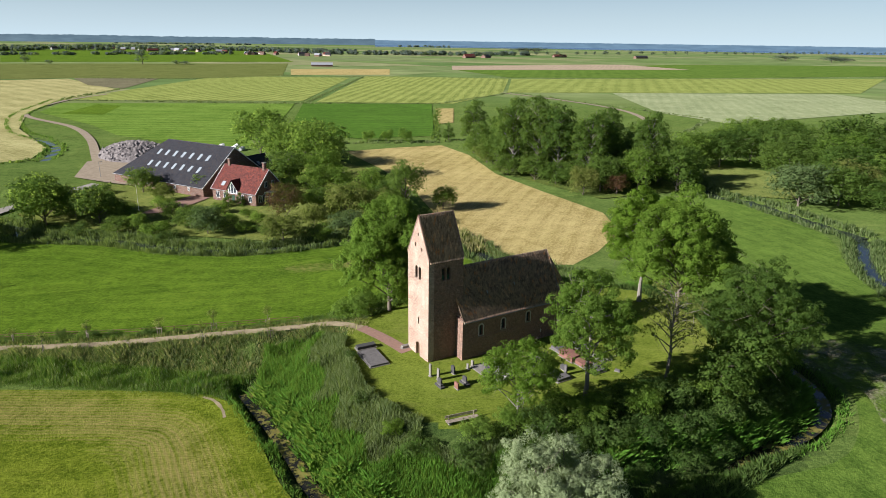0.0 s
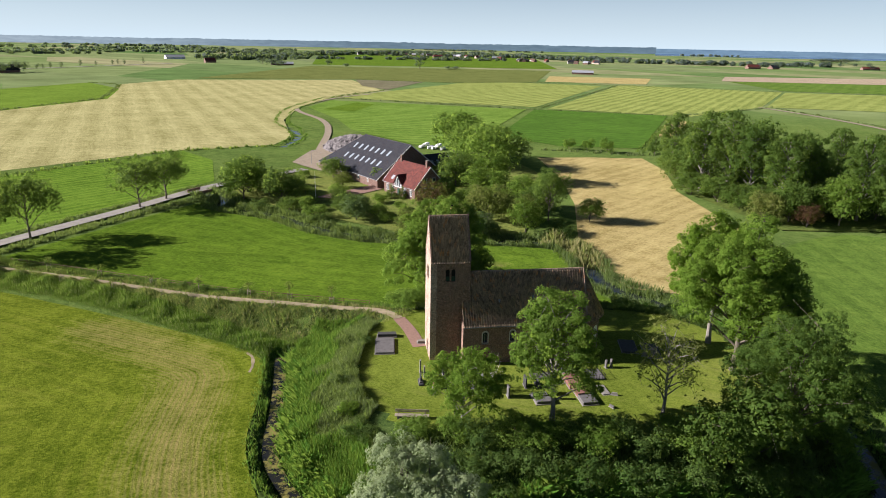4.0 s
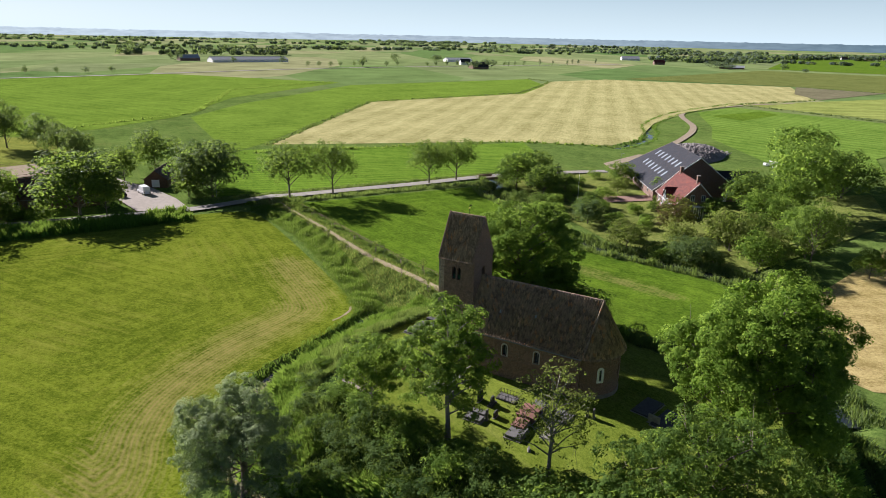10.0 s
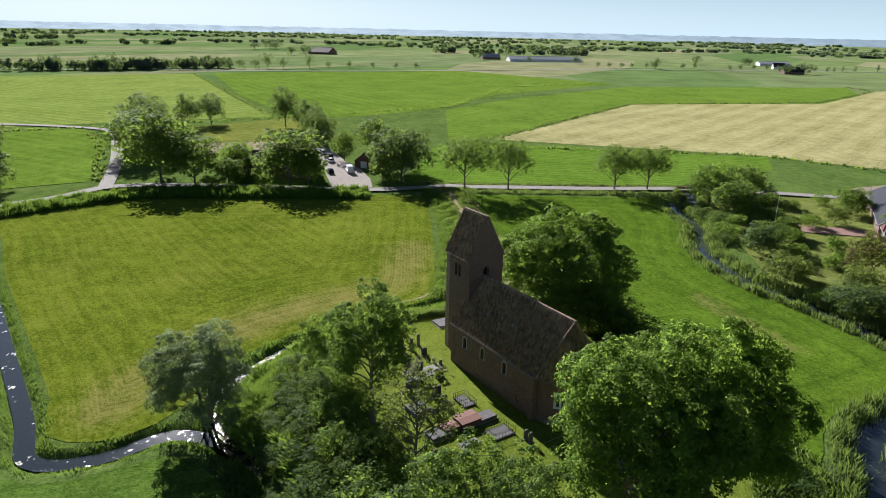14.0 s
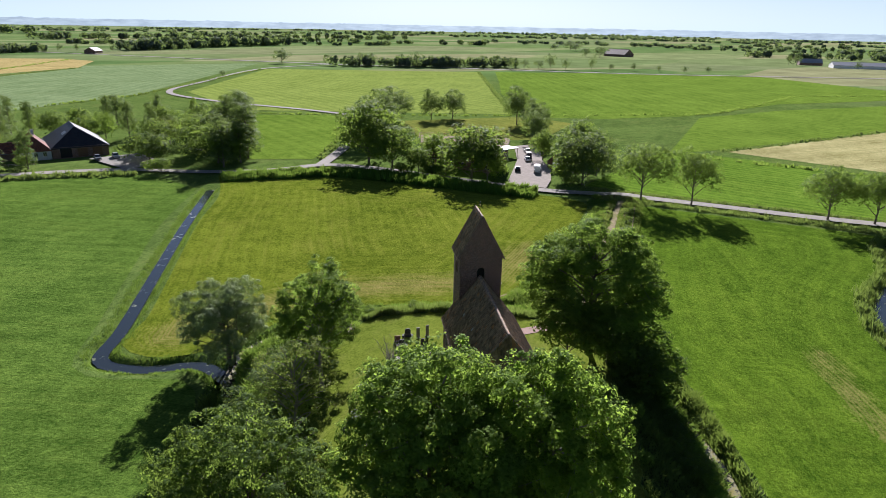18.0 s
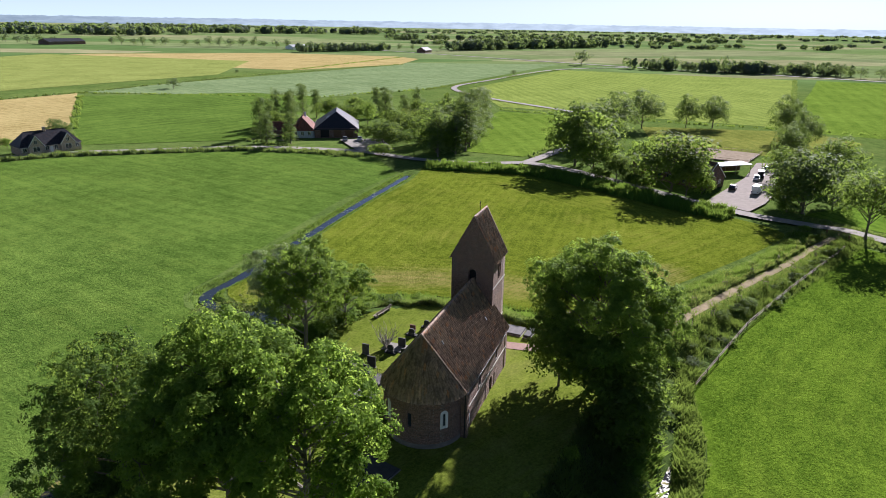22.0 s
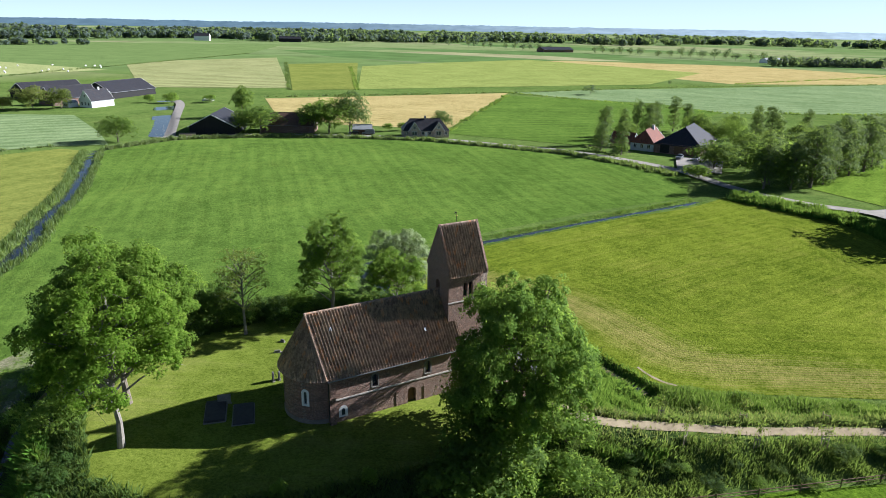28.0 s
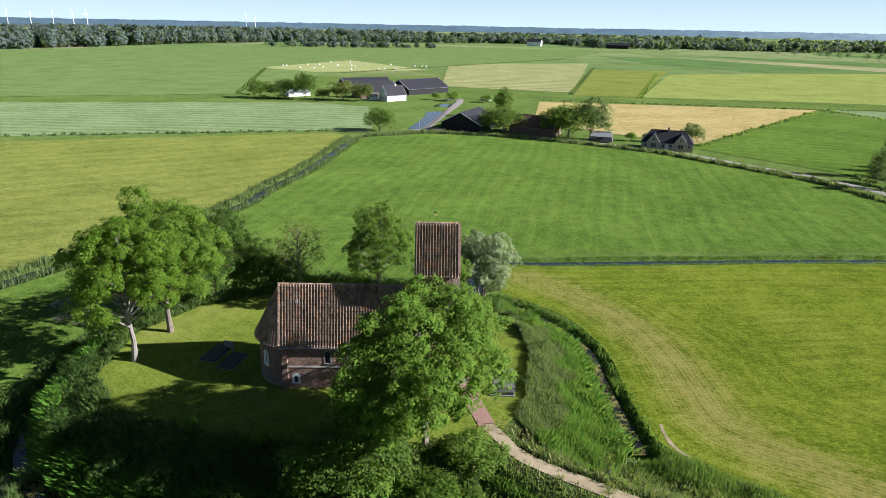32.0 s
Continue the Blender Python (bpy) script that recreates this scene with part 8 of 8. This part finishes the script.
for kind, x, y, h, r in (
    ("far_tall", -482, 1078, 30, 12), ("far", -632, 1020, 15, 6), ("far", -603, 1031, 7.5, 6), ("far", -430, 1080, 7, 6), ("far", -420, 1090, 6, 9), ("far", -367, -300, 5.8, 3.2), ("far", -80, -320, 6.8, 5.2), ("far", -162, -422, 4, 1.8), ("far_dark", -556, -386, 17, 11),
    ("far", -1036, -124, 18, 12), ("far", -1050, -150, 15, 10), ("far_dark", -1325, -247, 20, 16), ("far", -1300, -230, 16, 12), ("far", -1290, -270, 14, 12), ("far", -1010, 160, 16, 6), ("far", -1020, 150, 14, 5), ("far", -950, 300, 11, 6), ("far", -960, 230, 9, 5),
    ("far", -826, 380, 14, 7), ("far_dark", -782, 560, 15, 12), ("far", -770, 530, 12, 9), ("far", -990, 500, 16, 9), ("far", -1010, 590, 13, 9), ("far", -1021, 601, 12, 8), ("far_dark", -748, 1012, 12, 16), ("far_dark", -760, 1040, 14, 14), ("far_dark", -800, 1050, 13, 14), ("far", -720, 1000, 9, 9),
    ("far_dark", 960, 1919, 16, 40), ("far_dark", 1000, 1760, 18, 32), ("far_dark", 1040, 1770, 14, 26), ("far", 330, 1950, 10, 16), ("far", 60, 1760, 11, 14), ("far", 110, 1780, 12, 12), ("far_dark", 360, 2760, 20, 60), ("far_dark", 300, 2760, 18, 50),
):
    put_tree(kind, x, y, h, r, z=0.0)


def woods(name, line, depth, n, h, r, mat, label, seed):
    """A far belt of woodland: many uneven crowns of leaves, joined into one piece."""
    rng = np.random.RandomState(seed)
    p = np.array(line, float)
    s = np.concatenate([[0], np.cumsum(np.linalg.norm(np.diff(p, axis=0), axis=1))])
    d = rng.uniform(0, s[-1], n)
    x = np.interp(d, s, p[:, 0]) + rng.uniform(-depth, depth, n)
    y = np.interp(d, s, p[:, 1]) + rng.uniform(-depth, depth, n)
    cs, ns = [], []
    for i in range(n):
        hh, rr = h * rng.uniform(0.7, 1.2), r * rng.uniform(0.45, 0.95)
        m = 110
        v = rng.normal(0, 1, (m, 3))
        v[:, 2] = v[:, 2] * 0.8 + 0.25
        v /= np.linalg.norm(v, axis=1)[:, None]
        cs.append(np.array([x[i], y[i], hh * 0.48]) + v * [rr, rr, hh * 0.52] * rng.uniform(0.72, 1.05, (m, 1)))
        ns.append(v)
    cs, ns = np.concatenate(cs), np.concatenate(ns)
    v, f = leaves(cs, ns, r * 0.34, rng, 0, 0.9)
    return tagged(new(name, mesh_of(name, v, f, mat)), label, "woodland", kind="stuff")


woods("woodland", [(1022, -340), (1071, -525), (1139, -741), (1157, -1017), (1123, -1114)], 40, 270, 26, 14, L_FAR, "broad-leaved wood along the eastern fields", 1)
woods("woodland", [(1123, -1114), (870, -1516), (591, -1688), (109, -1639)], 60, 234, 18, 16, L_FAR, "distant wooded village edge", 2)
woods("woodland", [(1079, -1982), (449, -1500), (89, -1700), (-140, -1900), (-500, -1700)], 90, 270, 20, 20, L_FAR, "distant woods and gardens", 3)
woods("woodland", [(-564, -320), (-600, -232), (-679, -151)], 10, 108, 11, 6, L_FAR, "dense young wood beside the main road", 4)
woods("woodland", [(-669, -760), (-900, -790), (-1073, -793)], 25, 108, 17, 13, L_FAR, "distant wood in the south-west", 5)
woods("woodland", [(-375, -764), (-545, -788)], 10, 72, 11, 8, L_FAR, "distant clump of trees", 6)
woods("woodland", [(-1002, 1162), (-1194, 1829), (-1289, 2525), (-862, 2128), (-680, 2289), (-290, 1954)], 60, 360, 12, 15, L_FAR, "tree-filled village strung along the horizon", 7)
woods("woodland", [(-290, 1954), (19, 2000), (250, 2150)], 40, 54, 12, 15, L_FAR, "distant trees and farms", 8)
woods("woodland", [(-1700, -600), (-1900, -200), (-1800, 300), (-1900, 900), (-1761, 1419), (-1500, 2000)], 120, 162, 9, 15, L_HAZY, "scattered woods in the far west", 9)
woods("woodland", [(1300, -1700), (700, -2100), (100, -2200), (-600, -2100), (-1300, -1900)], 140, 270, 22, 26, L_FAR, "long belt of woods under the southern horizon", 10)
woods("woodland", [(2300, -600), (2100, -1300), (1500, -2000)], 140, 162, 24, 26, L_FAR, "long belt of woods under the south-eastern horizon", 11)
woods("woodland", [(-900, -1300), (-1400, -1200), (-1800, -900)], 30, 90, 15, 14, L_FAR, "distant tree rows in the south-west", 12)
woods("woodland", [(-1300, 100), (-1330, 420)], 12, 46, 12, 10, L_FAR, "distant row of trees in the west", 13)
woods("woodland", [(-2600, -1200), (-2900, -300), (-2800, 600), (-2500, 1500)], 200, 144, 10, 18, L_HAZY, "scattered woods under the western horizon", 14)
brng = random.Random(77)
for i in range(58):  # hedgerows and shelter belts, one behind the other to the horizon
    a, far = radians(brng.uniform(95, 362)), brng.uniform(1250, 4300)
    turn, half = a + math.pi / 2 + brng.uniform(-0.35, 0.35), brng.uniform(60, 300) * (0.6 + far / 3000)
    cx, cy = far * math.sin(a), 90 + far * math.cos(a)
    line = [(cx - half * math.sin(turn), cy - half * math.cos(turn)), (cx + half * math.sin(turn), cy + half * math.cos(turn))]
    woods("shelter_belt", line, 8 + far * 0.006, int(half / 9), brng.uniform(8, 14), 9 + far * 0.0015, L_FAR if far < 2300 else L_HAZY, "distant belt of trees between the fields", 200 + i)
# distant farms and villages
for x, y, rz, L, W, e, r, wall, roof, label in (
    (-1116, -109, 70, 40, 30, 4, 12, M_BRICK_FARM, M_BROWNTILE, "distant farm barn with dark roof"), (-1000, 260, 100, 120, 24, 4, 8, M_WHITE, M_METALROOF, "long pale-roofed distant livestock barn"), (-1046, 178, 100, 30, 18, 4, 9, M_BRICK_FARM, M_METALROOF, "distant barn with grey roof"),
    (-786, 546, 90, 26, 14, 3, 9, M_BRICK_FARM, M_DARKTILE, "distant farmhouse with dark roof"), (-907, 591, 80, 16, 10, 4, 9, M_WHITE, M_DARKTILE, "distant white house among trees"), (-1021, 640, 90, 50, 20, 4, 7, M_WHITE, M_METALROOF, "distant long white-roofed shed"),
    (-1110, 1140, 60, 40, 20, 4, 9, M_WHITE, M_METALROOF, "distant barn with white roof"), (-901, 1020, 60, 20, 12, 4, 9, M_BRICK_FARM, M_REDTILE, "distant farm with red roof"), (-740, 1030, 40, 40, 12, 3, 6, M_BRICK_FARM, M_METALROOF, "distant low grey farm sheds"),
    (61, 1748, 30, 30, 16, 4, 10, M_BRICK_FARM, M_REDTILE, "distant red-roofed farm near the dike"), (106, 1771, 50, 24, 14, 4, 9, M_BRICK_FARM, M_DARKTILE, "distant dark-roofed barn near the dike"), (327, 1948, 20, 40, 14, 4, 8, M_BRICK_FARM, M_REDTILE, "distant farm with red roof"), (560, 1950, 20, 40, 14, 4, 8, M_BRICK_FARM, M_DARKTILE, "distant dark barn among fields"),
    (-430, -860, 20, 40, 16, 4, 7, M_WHITE, M_METALROOF, "distant farm with pale roof"), (-560, -700, 30, 24, 14, 4, 8, M_BRICK_FARM, M_DARKTILE, "distant farmhouse among trees"), (440, -1420, 10, 50, 16, 8, 12, M_DARK, M_DARKTILE, "distant dark works building"), (640, -1400, 10, 34, 16, 10, 16, M_WHITE, M_DARKTILE, "distant tall pale building"), (-140, -1120, 20, 60, 30, 5, 9, M_BRICK_FARM, M_DARKTILE, "distant broad dark barn"),
    (-200, 1100, 10, 34, 16, 3, 6, M_BRICK_FARM, M_METALROOF, "distant low grey sheds"), (-860, 2000, 40, 30, 14, 4, 8, M_BRICK_FARM, M_REDTILE, "distant red-roofed village house"),
):
    house("farm_building", label, (x, y, 0), rz, L, W, e, r, wall, roof, (0, 0), 0.5, category="building", group="distant buildings", trim=False)
vr = random.Random(31)
for i in range(46):
    t = vr.random()
    x, y = (-1250 + 960 * t + vr.uniform(-30, 30), 1990 + 180 * math.sin(t * 5) - 60 * t + vr.uniform(-70, 60))
    house("village_house", "small distant village house with pitched roof", (x, y, 0), vr.uniform(0, 180), vr.uniform(10, 18), 9, 4, vr.uniform(7.5, 9.5), vr.choice([M_PLASTER, M_BRICK_FARM, M_BRICK_FARM, M_BRICK_PALE]), vr.choice([M_REDTILE, M_DARKTILE, M_BROWNTILE, M_METALROOF]), (0, 0), 0.3, category="house", group="distant village", trim=False)
for i in range(16):
    x, y = 590 - 300 * vr.random() + vr.uniform(-60, 60), -1640 + vr.uniform(-60, 20)
    house("village_house", "small distant village house with pitched roof", (x, y, 0), vr.uniform(0, 180), vr.uniform(10, 18), 9, 4, vr.uniform(7.5, 9.5), vr.choice([M_PLASTER, M_BRICK_FARM, M_BRICK_FARM, M_BRICK_PALE]), vr.choice([M_REDTILE, M_DARKTILE, M_BROWNTILE]), (0, 0), 0.3, category="house", group="distant village", trim=False)
# wind turbines and a chimney on the skyline
for i, (a, far) in enumerate(((214.2, 4300), (213.4, 4300), (212.0, 4400), (210.6, 4400), (209.3, 4500), (208.4, 4500), (197.0, 4300), (196.3, 4300))):
    b = radians(a + 30)
    wt = thing("wind_turbine", "white wind turbine on the far skyline", "wind turbine", (-far * math.sin(b), far * math.cos(b) + 140, 0), 40 * i, "wind turbines")
    part("tower", tube((0, 0, 0), (0, 0, 72), 1.9, 1.0, 10), M_WHITE, wt)
    part("nacelle", box(-2, 5, -1.6, 1.6, 71, 75), M_WHITE, wt)
    for k in range(3):
        q = radians(120 * k + 25 * i)
        part("blade", tube((-2.4, 0, 73), (-2.4, 32 * math.sin(q), 73 + 32 * math.cos(q)), 0.8, 0.2, 6), M_WHITE, wt)
